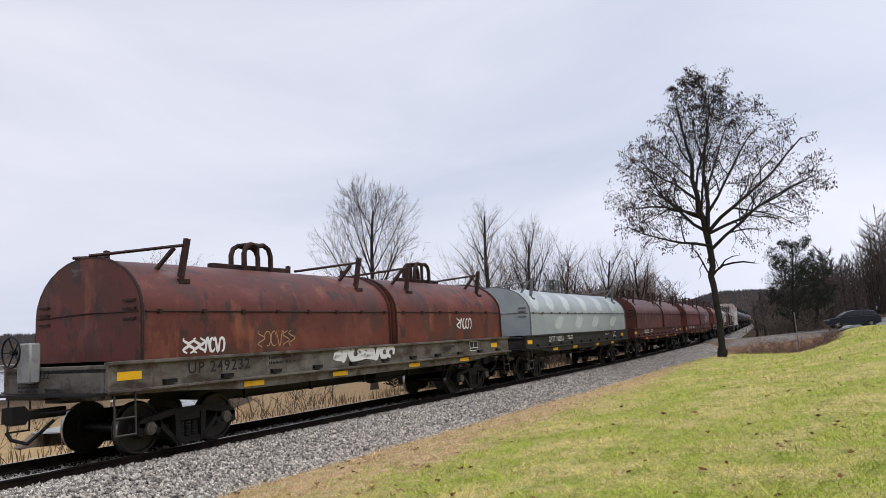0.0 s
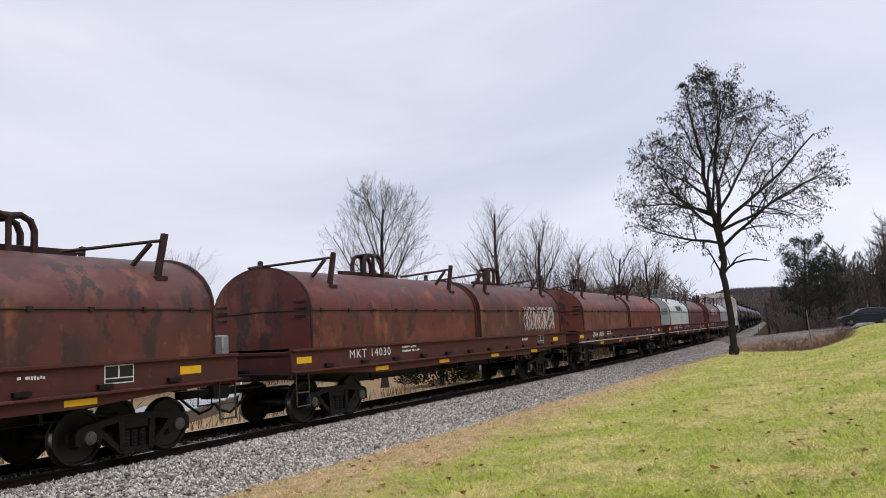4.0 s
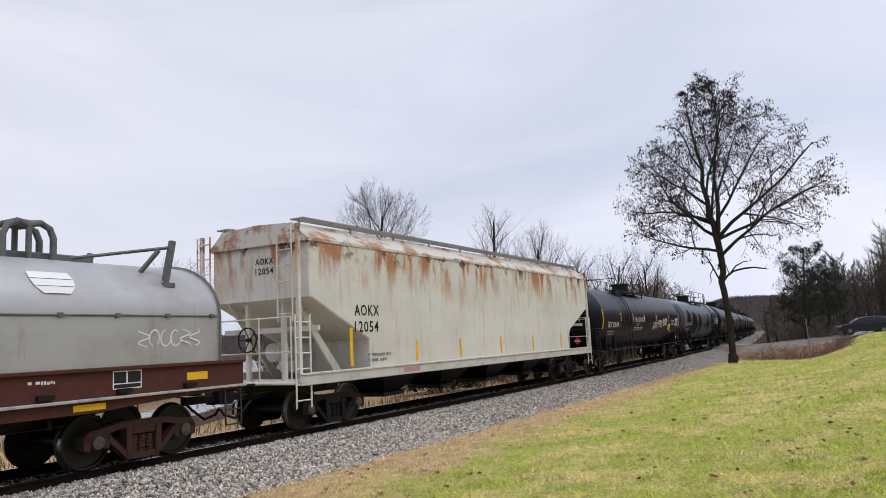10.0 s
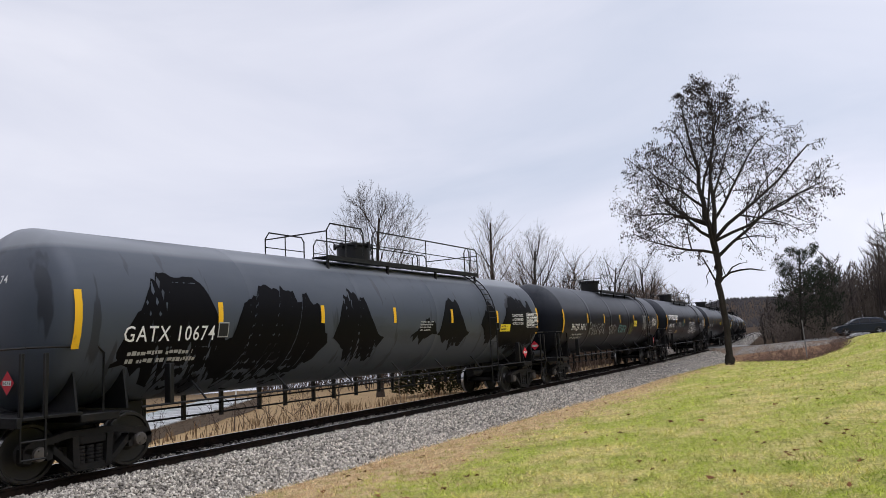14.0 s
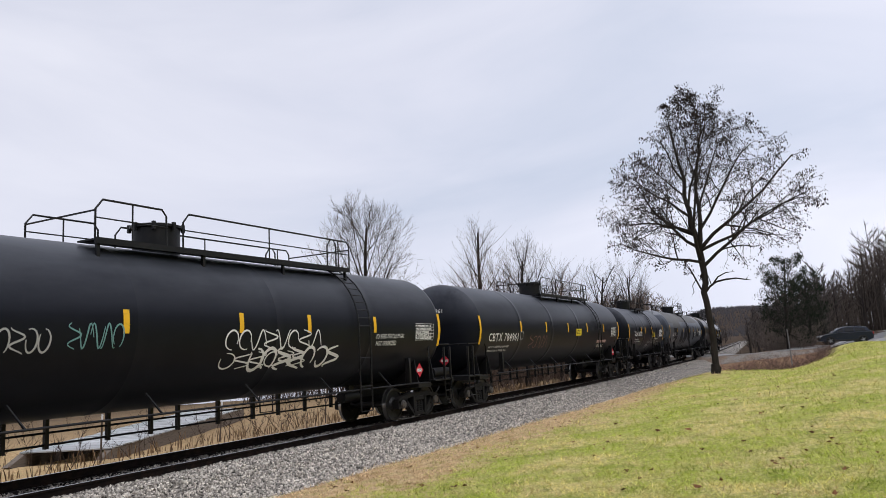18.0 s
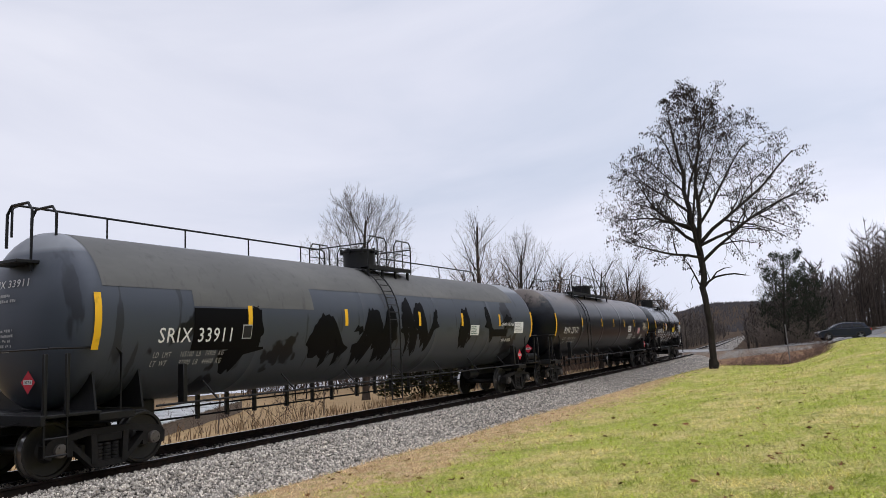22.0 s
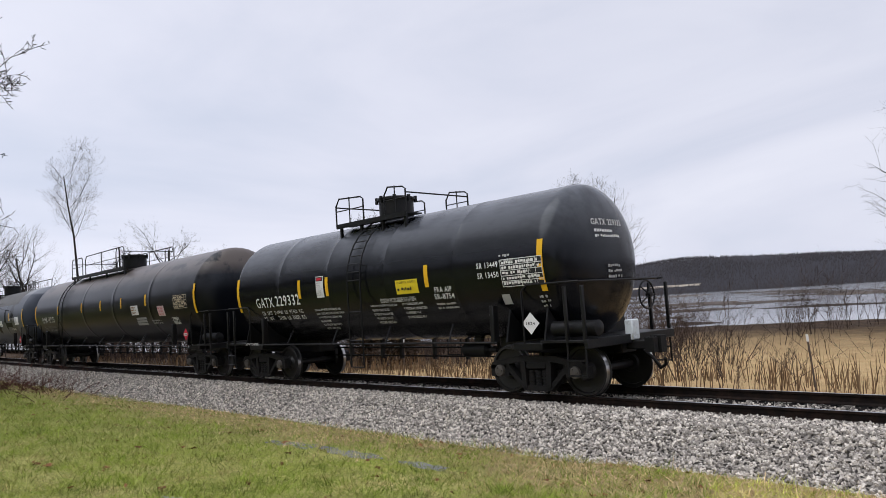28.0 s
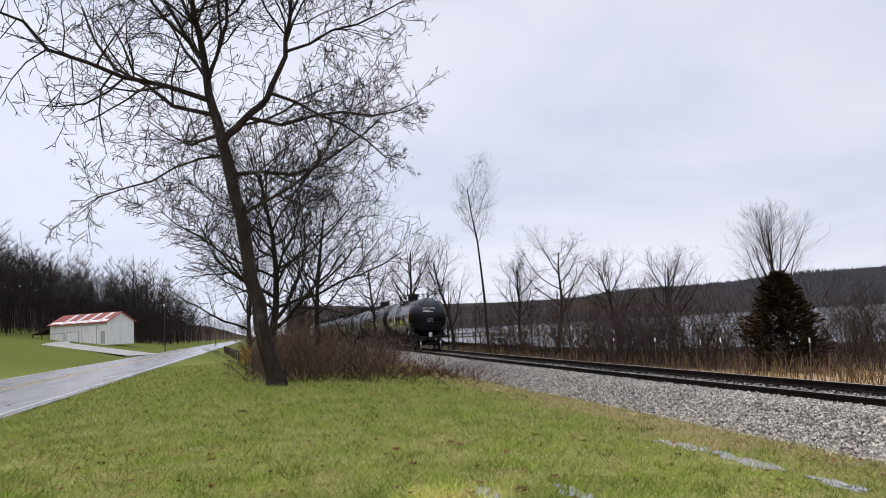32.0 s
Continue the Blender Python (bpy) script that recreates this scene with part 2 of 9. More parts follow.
def track_m(s, off=0.0):
    a, b = at_s(s - 1), at_s(s + 1)
    h = math.atan2(b[1] - a[1], b[0] - a[0])
    x, y = at_s(s)
    return pose(x - off * math.sin(h), y + off * math.cos(h), 0, 0, 0, math.degrees(h))


def sm(a, b, t):
    t = min(max((t - a) / (b - a), 0), 1)
    return t * t * (3 - 2 * t)


def road_y(x):
    return -9.6 + 0.045 * x + 4.5 * sm(20, 75, x) - 0.004 * max(0, x - 78) ** 2


def road_z(x):
    return 0.30 + 0.92 * sm(2, 46, x) - 0.72 * sm(50, 75, x) + 1.3 * sm(85, 130, x)


LAKE_Z = -2.5


def ground_z(x, y):
    u = y - track_y(x)
    wob = 0.05 * noise.noise((x * 0.35, y * 0.35, 0)) + 0.02 * noise.noise((x * 1.3, y * 1.3, 3))
    if u < -2.8:                                  # lawn up to the road, then the far verge and the hill
        t = min((-2.8 - u) / 10.5, 1)
        z = -0.55 + (road_z(x) - 0.06 + 0.55) * t ** (0.85 + 0.75 * sm(18, 44, x))
        k = sm(22, 36, x) * (1 - sm(62, 72, x))
        if k > 0:                                   # flat foot of the lawn, then a short rise to the road
            q = -2.8 - u
            z += k * (-0.55 + 0.66 * sm(0, 3.6, q) + (road_z(x) - 0.17) * sm(6.6, 10.6, q) - z)
        d = road_y(x) - 4 - y
        if d > 0:
            z += (0.14 + 0.22 * sm(70, 110, x)) * min(d, 18) * sm(0, 8, d) + 0.12 * max(d - 20, 0) ** 1.25
            z = min(z, 40)
            wob *= 3
        ditch = sm(40, 47, x) * (1 - sm(60, 69, x)) * sm(-12.4, -9.8, u) * (1 - sm(-3.8, -2.8, u))
        z -= 0.85 * ditch
        return z + wob * min(1, (-2.8 - u) / 1.5) * sm(0.5, 6, abs(y - road_y(x) - 0.3) - 4.0)
    if u < 2.8:
        return -0.68
    t = sm(2.8, 14, u)
    z = -0.60 - 0.55 * t
    d = math.hypot(x, y)
    right = sm(170, 320, x)
    fall = sm(55, 105, d) * (1 - right) * sm(4, 26, u)
    z -= 2.4 * fall
    if d > 760:
        z += 52 * sm(760, 1150, d) * (0.75 + 0.5 * noise.noise((x * 0.002, y * 0.002, 5)) + 0.10 * noise.noise((x * 0.009, y * 0.009, 2))) * (1 - 0.25 * sm(250, 700, x) + 0.42 * sm(77, 81, math.degrees(math.atan2(x, y)))) * (1 + 0.22 * math.exp(-((math.degrees(math.atan2(x, y)) + 30) / 8) ** 2))
    z += right * (0.6 * sm(20, 90, u) + 3 * sm(200, 520, d)) * (1 - sm(60, 150, u))
    return z + wob * (1 + 2 * t)

# ---------------------------------------------------------------- ground, lake, track
def ground_material():
    mt = bpy.data.materials.new("lawn and winter field")
    mt.use_nodes = True
    n, l = mt.node_tree.nodes, mt.node_tree.links
    b = n["Principled BSDF"]
    b.inputs["Roughness"].default_value = 0.95
    b.inputs["Specular IOR Level"].default_value = 0.05
    co = n.new("ShaderNodeTexCoord").outputs["Object"]

    def nz(scale, detail=6, rough=0.65):
        t = n.new("ShaderNodeTexNoise")
        t.inputs["Scale"].default_value, t.inputs["Detail"].default_value, t.inputs["Roughness"].default_value = scale, detail, rough
        l.new(co, t.inputs["Vector"])
        return t.outputs["Fac"]

    def rng(v, lo, hi, a=0.0, c=1.0):
        t = n.new("ShaderNodeMapRange")
        t.inputs[1].default_value, t.inputs[2].default_value, t.inputs[3].default_value, t.inputs[4].default_value = lo, hi, a, c
        l.new(v, t.inputs[0])
        return t.outputs[0]

    def op(kind, a, c):
        t = n.new("ShaderNodeMath")
        t.operation = kind
        for i, v in enumerate((a, c)):
            if isinstance(v, (int, float)):
                t.inputs[i].default_value = v
            else:
                l.new(v, t.inputs[i])
        return t.outputs[0]

    def mix(fac, a, c):
        t = n.new("ShaderNodeMix")
        t.data_type = "RGBA"
        l.new(fac, t.inputs[0])
        for i, v in ((6, a), (7, c)):
            if isinstance(v, tuple):
                t.inputs[i].default_value = (*v, 1)
            else:
                l.new(v, t.inputs[i])
        return t.outputs[2]

    def across(vec, off):
        t = n.new("ShaderNodeVectorMath")
        t.operation = "DOT_PRODUCT"
        t.inputs[1].default_value = vec
        l.new(co, t.inputs[0])
        return op("ADD", t.outputs["Value"], off)

    u = across((-0.03, 1, 0), -11.95)             # metres across the track
    x = across((1, 0, 0), 0)
    lawn = mix(rng(nz(0.6), 0.44, 0.58), (0.42, 0.46, 0.080), (0.72, 0.58, 0.26))
    lawn = mix(rng(nz(1.3), 0.50, 0.60, 0, 0.7), lawn, (0.24, 0.31, 0.032))
    lawn = mix(rng(nz(3.4), 0.50, 0.60, 0, 0.6), lawn, (0.62, 0.53, 0.19))
    lawn = mix(rng(nz(2.1, 8), 0.58, 0.64, 0, 0.7), lawn, (0.15, 0.16, 0.04))
    lawn = mix(rng(nz(5.5), 0.57, 0.68, 0, 0.7), lawn, (0.40, 0.26, 0.13))
    lawn = mix(rng(nz(14), 0.5, 0.68, 0, 0.75), lawn, (0.56, 0.48, 0.19))
    lawn = mix(rng(op("ADD", x, op("MULTIPLY", nz(0.3), 10)), 2, -10, 0, 0.8), lawn, (0.14, 0.175, 0.026))
    lawn = mix(rng(nz(16, 3), 0.46, 0.58, 0, 0.5), lawn, (0.15, 0.19, 0.03))
    lawn = mix(rng(nz(34, 3), 0.50, 0.60, 0, 0.6), lawn, (0.12, 0.145, 0.03))
    lawn = mix(rng(nz(27, 3), 0.55, 0.66, 0, 0.6), lawn, (0.60, 0.53, 0.27))
    lawn = mix(rng(x, -40, -70, 0, 0.7), lawn, (0.105, 0.125, 0.026))
    dry = mix(rng(nz(3.5), 0.42, 0.6), (0.66, 0.48, 0.28), (0.46, 0.29, 0.15))
    dry = mix(rng(nz(2.6, 8), 0.52, 0.6, 0, 0.6), dry, (0.30, 0.31, 0.075))
    dry = mix(rng(nz(20, 4), 0.48, 0.6, 0, 0.6), dry, (0.22, 0.14, 0.08))
    dry = mix(rng(nz(31, 3), 0.54, 0.64, 0, 0.6), dry, (0.58, 0.47, 0.30))
    dry = mix(op("MULTIPLY", rng(x, 1, -8), rng(nz(4.4, 6), 0.40, 0.55, 0.35, 0.9)), dry, (0.22, 0.185, 0.075))
    wob = op("SUBTRACT", op("ADD", u, op("ADD", op("MULTIPLY", op("SUBTRACT", nz(0.8), 0.5), 4.5), op("MULTIPLY", op("SUBTRACT", nz(3.1), 0.5), 4.5))), rng(x, 0, -9, 0, 1.1))
    lawn = mix(rng(wob, -6.5, -5.2), lawn, dry)
    field = mix(rng(nz(1.2), 0.4, 0.65), (0.60, 0.42, 0.22), (0.46, 0.31, 0.155))
    field = mix(rng(nz(9), 0.5, 0.75, 0, 0.7), field, (0.34, 0.21, 0.10))
    field = mix(rng(nz(5.5, 4), 0.52, 0.62, 0, 0.6), field, (0.36, 0.33, 0.15))
    field = mix(rng(nz(24, 4), 0.50, 0.60, 0, 0.6), field, (0.25, 0.16, 0.085))
    field = mix(rng(op("ADD", x, op("MULTIPLY", nz(0.35), 12)), 16, 28, 0, 0.7), field, (0.24, 0.165, 0.10))
    litter = mix(rng(nz(0.9), 0.4, 0.65), (0.042, 0.030, 0.022), (0.085, 0.057, 0.037))
    far = mix(rng(op("ADD", u, op("MULTIPLY", nz(0.25), 10)), 22, 42), field, litter)
    far = mix(op("MULTIPLY", rng(op("ADD", u, op("MULTIPLY", nz(0.5), 5)), 5, 9), rng(op("ADD", x, op("MULTIPLY", nz(0.2), 10)), -19, -26)), far, litter)
    out = mix(rng(u, -1.0, 1.0), lawn, far)
    # far hillside: distance haze put into the ground colour
    out = mix(rng(u, 450, 600), out, (0.044, 0.043, 0.050))
    right = rng(op("ADD", x, op("MULTIPLY", nz(0.3), 5)), 43, 46)
    ruddy = mix(rng(nz(1.6), 0.42, 0.62), (0.15, 0.085, 0.058), (0.27, 0.17, 0.10))
    out = mix(op("MULTIPLY", right, op("MULTIPLY", rng(op("ADD", u, op("MULTIPLY", nz(0.7), 2)), -11.3, -10.5), rng(u, 1, 0))), out, ruddy)
    out = mix(rng(op("ADD", x, op("MULTIPLY", nz(0.3), 6)), 79, 85), out, litter)
    hill = op("MAXIMUM", rng(op("ADD", u, op("MULTIPLY", nz(0.1), 12)), -50, -64), op("MULTIPLY", rng(op("ADD", u, op("MULTIPLY", nz(0.1), 8)), -32, -38), rng(x, -165, -185)))
    out = mix(hill, out, litter)
    l.new(out, b.inputs["Base Color"])
    bp = n.new("ShaderNodeBump")
    bp.inputs["Strength"].default_value, bp.inputs["Distance"].default_value = 0.8, 0.05
    l.new(nz(22, 8, 0.75), bp.inputs["Height"])
    l.new(bp.outputs[0], b.inputs["Normal"])
    return mt


def build_ground():
    xs = np.concatenate([[-3600, -2400, -1600, -1350, -1200, -1100, -1000, -925, -850, -800, -750, -700, -600, -520, -400, -300, -230, -180, -140, -112, -92], np.arange(-78, -30, 2), np.arange(-30, 66, 0.6), np.arange(66, 120, 2.5),
                         [130, 145, 165, 190, 225, 270, 330, 400, 450, 500, 560, 620, 680, 730, 770, 810, 850, 900, 960, 1020, 1100, 1200, 1350, 1700, 2500, 3600]])
    ys = np.concatenate([[-3600, -2400, -1500, -1000, -700, -480, -340, -240, -170, -125, -95, -75, -60, -48, -38, -30, -24, -20, -17], np.arange(-15, 24, 0.6), np.arange(24, 60, 2.5),
                         [64, 72, 82, 94, 108, 125, 150, 190, 250, 330, 430, 500, 560, 630, 700, 740, 775, 810, 850, 900, 950, 1010, 1080, 1150, 1250, 1500, 2000, 2700, 3600]])
    verts = [(x, y, ground_z(float(x), float(y))) for y in ys for x in xs]
    nx = len(xs)
    faces = [(j * nx + i, j * nx + i + 1, (j + 1) * nx + i + 1, (j + 1) * nx + i) for j in range(len(ys) - 1) for i in range(nx - 1)]
    me = bpy.data.meshes.new("ground")
    me.from_pydata(verts, [], faces)
    me.polygons.foreach_set("use_smooth", [True] * len(faces))
    me.materials.append(ground_material())
    return tagged(new("ground", me), "patchy winter lawn running into a dry tan field", "ground", kind="structure")


def sweep(bm, prof, s0, s1, step):
    """A profile of (across, height) carried along the track."""
    rows = []
    for s in np.arange(s0, s1 + 0.01, step):
        m = track_m(float(s))
        rows.append([m @ Vector((0, u, z)) for u, z in prof])
    vs = [[bm.verts.new(p) for p in r] for r in rows]
    n = len(prof)
    for a, b in zip(vs, vs[1:]):
        for i in range(n - 1):
            bm.faces.new((a[i], b[i], b[i + 1], a[i + 1]))
    return bm


RAIL = ((-0.068, -0.17), (-0.068, -0.155), (-0.012, -0.13), (-0.012, -0.045), (-0.036, -0.035), (-0.036, -0.004), (-0.028, 0.0), (0.028, 0.0), (0.036, -0.004), (0.036, -0.035), (0.012, -0.045), (0.012, -0.13), (0.068, -0.155), (0.068, -0.17))


def build_track():
    bed = finish(sweep(bmnew(), ((-4.7, -1.5), (-3.25, -0.74), (-2.9, -0.57), (-1.75, -0.20), (-1.5, -0.165), (-0.88, -0.155), (-0.80, -0.25), (0.80, -0.25), (0.88, -0.16), (1.6, -0.18), (2.9, -0.60), (3.3, -0.76)), -420, 420, 4), name="ballast_bed")
    # dark base paints the shade in the gaps; pale speckle stands for stones
    bed.materials.append(material("ballast between stones", (0.05, 0.045, 0.041), 0.95, layers=(((0.03, 0.028, 0.026), 9, 0.45, 0.62, 0.85), ((0.40, 0.365, 0.33), 15, 0.48, 0.53, 0.85)), bump=(16, 1.0)))
    tagged(new("ballast_bed", bed), "grey crushed limestone railway ballast bank", "ballast", kind="structure")
    tr = thing("railway_track", "single railway track with dark rusty rails on ties", "railway track", kind="structure")
    for side in (-1, 1):
        b = sweep(bmnew(), [(side * 0.7525 + u, z + (0.02 if side > 0 else 0)) for u, z in RAIL], -420, 420, 3)
        me = finish(b, name="rail", angle=25)
        me.materials.append(RUST_RAIL)
        me.materials.append(RAIL_TOP)
        n = len(RAIL) - 1
        me.polygons.foreach_set("material_index", [1 if i % n in (6,) else 0 for i in range(len(me.polygons))])
        part("rail", me, None, tr)
    tie = finish(box(bmnew(), -0.115, 0.115, -1.3, 1.3, -0.35, -0.172, 0.012), name="tie")
    s = -38.0
    for _ in range(250):
        m = track_m(s) @ pose(0, random.uniform(-0.03, 0.03), random.uniform(-0.012, 0.004), 0, 0, random.uniform(-1, 1))
        part("tie", tie, TIE, tr, m=m)
        s += 0.5 + random.uniform(-0.03, 0.03)


# ---------------------------------------------------------------- lettering and paint on surfaces
def side_flat(y):
    return lambda u, v, off: (u, y - off, v)


def side_round(r, zc, y0=0.0):
    """Maps along and height on to the near side of a round tank."""
    def f(u, v, off):
        a = math.asin(max(-0.999, min(0.999, (v - zc) / r)))
        return (u, y0 - (r + off) * math.cos(a), zc + (r + off) * math.sin(a))
    return f


FONT_CACHE = {}


def glyphs(body, bold=0.0, spacing=1.0):
    key = (body, bold, spacing)
    if key not in FONT_CACHE:
        cu = bpy.data.curves.new("letters", "FONT")
        cu.body, cu.size, cu.offset, cu.space_character, cu.resolution_u = body, 1.0, bold, spacing, 2
        cu.align_x, cu.align_y = "LEFT", "BOTTOM_BASELINE"
        ob = bpy.data.objects.new("letters", cu)
        scene.collection.objects.link(ob)
        bpy.context.view_layer.update()
        me = bpy.data.meshes.new_from_object(ob)
        co = np.array([v.co[:2] for v in me.vertices]).reshape(-1, 2)
        faces = [tuple(p.vertices) for p in me.polygons]
        bpy.data.objects.remove(ob)
        bpy.data.meshes.remove(me)
        FONT_CACHE[key] = (co, faces)
    return FONT_CACHE[key]


def lettering(parent, body, u, v, height, mat, surf, name="lettering", width=None, bold=0.02, off=0.008, shear=0.0, label=""):
    """Flat letters laid on a surface; height is that of capitals."""
    co, faces = glyphs(body, 0.0 if "M" in body else bold * 0.45, 1.14)
    if not len(co):
        return None
    k = height / 0.72
    x0, x1 = co[:, 0].min(), co[:, 0].max()
    kx = width / (x1 - x0) if width else k
    place = [surf(u + (c[0] - x0) * kx + shear * c[1] * k, v + c[1] * k, off) for c in co]
    if height <= 0.18 or name == "graffiti":
        me = bpy.data.meshes.new(name)
        me.from_pydata(place, [], faces)
        return tagged(part(name, me, mat, parent, label), kind="stuff")
    root = list(range(len(co)))                     # one part for each letter

    def find(a):
        while root[a] != a:
            a = root[a]
        return a
    for f in faces:
        for a in f[1:]:
            root[find(a)] = find(f[0])
    sets = {}
    for f in faces:
        sets.setdefault(find(f[0]), []).append(f)
    for fs in sets.values():
        use = sorted({a for f in fs for a in f})
        at = {a: n for n, a in enumerate(use)}
        me = bpy.data.meshes.new(name)
        me.from_pydata([place[a] for a in use], [], [tuple(at[a] for a in f) for f in fs])
        ob = part("letter", me, mat, parent, label)
    return ob


def patch(parent, u0, u1, v0, v1, mat, surf, name="panel", off=0.006, label="", nv=4):
    """A thin rectangle laid on a surface."""
    bm = bmnew()
    rows = [[bm.verts.new(surf(u, v0 + (v1 - v0) * i / nv, off)) for u in (u0, u1)] for i in range(nv + 1)]
    for a, b in zip(rows, rows[1:]):
        bm.faces.new((a[0], a[1], b[1], b[0]))
    return part(name, bm, mat, parent, label)


def bars(parent, u, v, w, h, rows, mat, surf, name="small_print", off=0.007, seed=0):
    """Small writing that cannot be read: rows of short dashes."""
    rnd = random.Random(seed)
    bm = bmnew()
    dh = h / rows
    for i in range(rows):
        x, top = u, v - i * dh
        end = u + w * rnd.uniform(0.65, 1.0)
        while x < end:
            d = rnd.uniform(0.25, 0.75) * dh
            lo, hi = rnd.choice(((0.55, 0.0), (0.55, 0.12), (0.42, 0.0)))
            q = [bm.verts.new(surf(a, b, off)) for a, b in ((x, top - dh * lo), (min(x + d, end), top - dh * lo), (min(x + d, end), top - dh * hi), (x, top - dh * hi))]
            bm.faces.new(q)
            x += d + dh * (0.14 if rnd.random() < 0.78 else 0.6)
    return tagged(part(name, bm, mat, parent), kind="stuff")


def scrawl(parent, u, v, w, h, mat, surf, seed, n=7, thick=0.02, off=0.009, name="graffiti", label=""):
    """Looping sprayed strokes with no legible letters."""
    rnd = random.Random(seed)
    bm = bmnew()
    for k in range(n):
        cx, pts = u + w * (k + 0.5) / n, []
        a0, kind = rnd.uniform(0, 6.28), rnd.random()
        for i in range(15):
            t = i / 14
            if kind < 0.45:
                pts.append((cx + w / n * 0.6 * math.cos(a0 + 5.2 * t) * (0.6 + 0.4 * t), v + h * (0.5 + 0.42 * math.sin(a0 + 5.2 * t))))
            elif kind < 0.75:
                pts.append((cx + w / n * 0.55 * math.sin(9 * t + a0), v + h * (0.05 + 0.9 * t)))
            else:
                pts.append((cx + w / n * (t - 0.5) * 1.3, v + h * (0.5 + 0.45 * math.sin(7 * t + a0))))
        vs = []
        for i, p in enumerate(pts):
            q, r = pts[max(i - 1, 0)], pts[min(i + 1, len(pts) - 1)]
            d = Vector((r[0] - q[0], r[1] - q[1]))
            d = Vector((-d.y, d.x)).normalized() * thick * (0.6 + 0.6 * math.sin(math.pi * i / 14))
            vs.append([bm.verts.new(surf(p[0] + g * d.x, p[1] + g * d.y, off + 0.001 * k)) for g in (-1, 1)])
        for a, b in zip(vs, vs[1:]):
            bm.faces.new((a[0], b[0], b[1], a[1]))
    return tagged(part(name, bm, mat, parent), label, kind="stuff")


# ---------------------------------------------------------------- rolling stock: running gear
WHEELSETS = []
GEAR = {}


def gear_meshes():
    """Meshes shared by all trucks."""
    b = bmnew()
    for s in (-1, 1):                              # wheels with flange, rim, plate and hub
        prof = ((0.665, 0.10), (0.665, 0.16), (0.70, 0.19), (0.705, 0.40), (0.672, 0.41), (0.672, 0.482), (0.69, 0.485), (0.70, 0.46), (0.80, 0.452), (0.808, 0.44), (0.808, 0.40), (0.77, 0.385), (0.745, 0.20), (0.80, 0.15), (0.80, 0.09))
        lathe(b, [(s * a, r) for a, r in prof], n=28)
    lathe(b, ((-1.08, 0.075), (-0.8, 0.085), (0, 0.08), (0.8, 0.085), (1.08, 0.075)), n=12)
    me = finish(b, name="wheelset", angle=30)
    me.materials.append(WHEEL_STEEL)
    me.materials.append(TREAD)
    for p in me.polygons:
        r = math.hypot(p.center.x, p.center.z)
        if abs(p.normal.y) < 0.5 and r > 0.43 and 0.69 < abs(p.center.y) < 0.80:
            p.material_index = 1
    GEAR["wheelset"] = me
    for s in (-1, 1):                              # bearing caps with three bolts
        b = bmnew()
        lathe(b, ((s * 1.0, 0.11), (s * 1.10, 0.115), (s * 1.135, 0.105), (s * 1.145, 0.06), (s * 1.148, 0.02)), n=16)
        for k in range(3):
            a = 2.1 * k
            lathe(b, ((s * 1.13, 0.018), (s * 1.162, 0.016)), (0.065 * math.cos(a), 0, 0.065 * math.sin(a)), n=6)
        GEAR["cap", s] = finish(b, name="bearing_cap")
    # cast side frame: arched top, tension member, columns, pedestals
    b = bmnew()
    y0, y1 = 0.93, 1.09
    top = [(-1.12, 0.50), (-1.10, 0.60), (-0.98, 0.66), (-0.80, 0.67), (-0.45, 0.74), (0.45, 0.74), (0.80, 0.67), (0.98, 0.66), (1.10, 0.60), (1.12, 0.50)]
    low = [(1.0, 0.47), (0.78, 0.565), (0.42, 0.63), (-0.42, 0.63), (-0.78, 0.565), (-1.0, 0.47)]
    extrude(b, top + low, y0, y1)
    for s in (-1, 1):
        extrude(b, [(s * 0.80, 0.56), (s * 0.68, 0.58), (s * 0.25, 0.16), (s * 0.30, 0.10)], y0, y1)
        extrude(b, [(s * 0.36, 0.64), (s * 0.25, 0.64), (s * 0.23, 0.15), (s * 0.34, 0.18)], y0 + 0.01, y1 + 0.02)
        extrude(b, [(s * 1.13, 0.56), (s * 1.0, 0.56), (s * 1.02, 0.33), (s * 1.13, 0.36)], y0 - 0.02, y1)
        extrude(b, [(s * 0.66, 0.58), (s * 0.77, 0.58), (s * 0.76, 0.34), (s * 0.67, 0.36)], y0 - 0.02, y1)
    extrude(b, [(-0.34, 0.20), (-0.26, 0.10), (0.26, 0.10), (0.34, 0.20)], y0, y1)
    box(b, -0.24, 0.24, 0.90, 1.10, 0.50, 0.64, 0.02)
    for i in range(3):                             # spring nest
        for k in range(5):
            lathe(b, ((0.20 + k * 0.058, 0.072), (0.225 + k * 0.058, 0.078), (0.25 + k * 0.058, 0.072)), (-0.16 + i * 0.16, 1.0, 0), "Z", 10)
    me = finish(b, name="side_frame")
    GEAR["frame_far"] = me
    b = bmnew()
    b.from_mesh(me)
    bmesh.ops.transform(b, matrix=Matrix.Rotation(math.pi, 4, "Z"), verts=b.verts)
    GEAR["frame_near"] = finish(b, name="side_frame")
    b = box(bmnew(), -0.2, 0.2, -0.95, 0.95, 0.45, 0.70, 0.03)
    for s in (-1, 1):
        box(b, s * 0.42 - 0.05, s * 0.42 + 0.05, -0.9, 0.9, 0.36, 0.46, 0.01)
        box(b, s * 0.44 - 0.03, s * 0.44 + 0.03, -0.82, -0.68, 0.30, 0.60)
        box(b, s * 0.44 - 0.03, s * 0.44 + 0.03, 0.68, 0.82, 0.30, 0.60)
    GEAR["bolster"] = finish(b, name="truck")
    b = bmnew()                                    # coupler, shank and knuckle, pointing to -x
    box(b, -0.48, 0.3, -0.08, 0.08, 0.78, 0.94, 0.02)
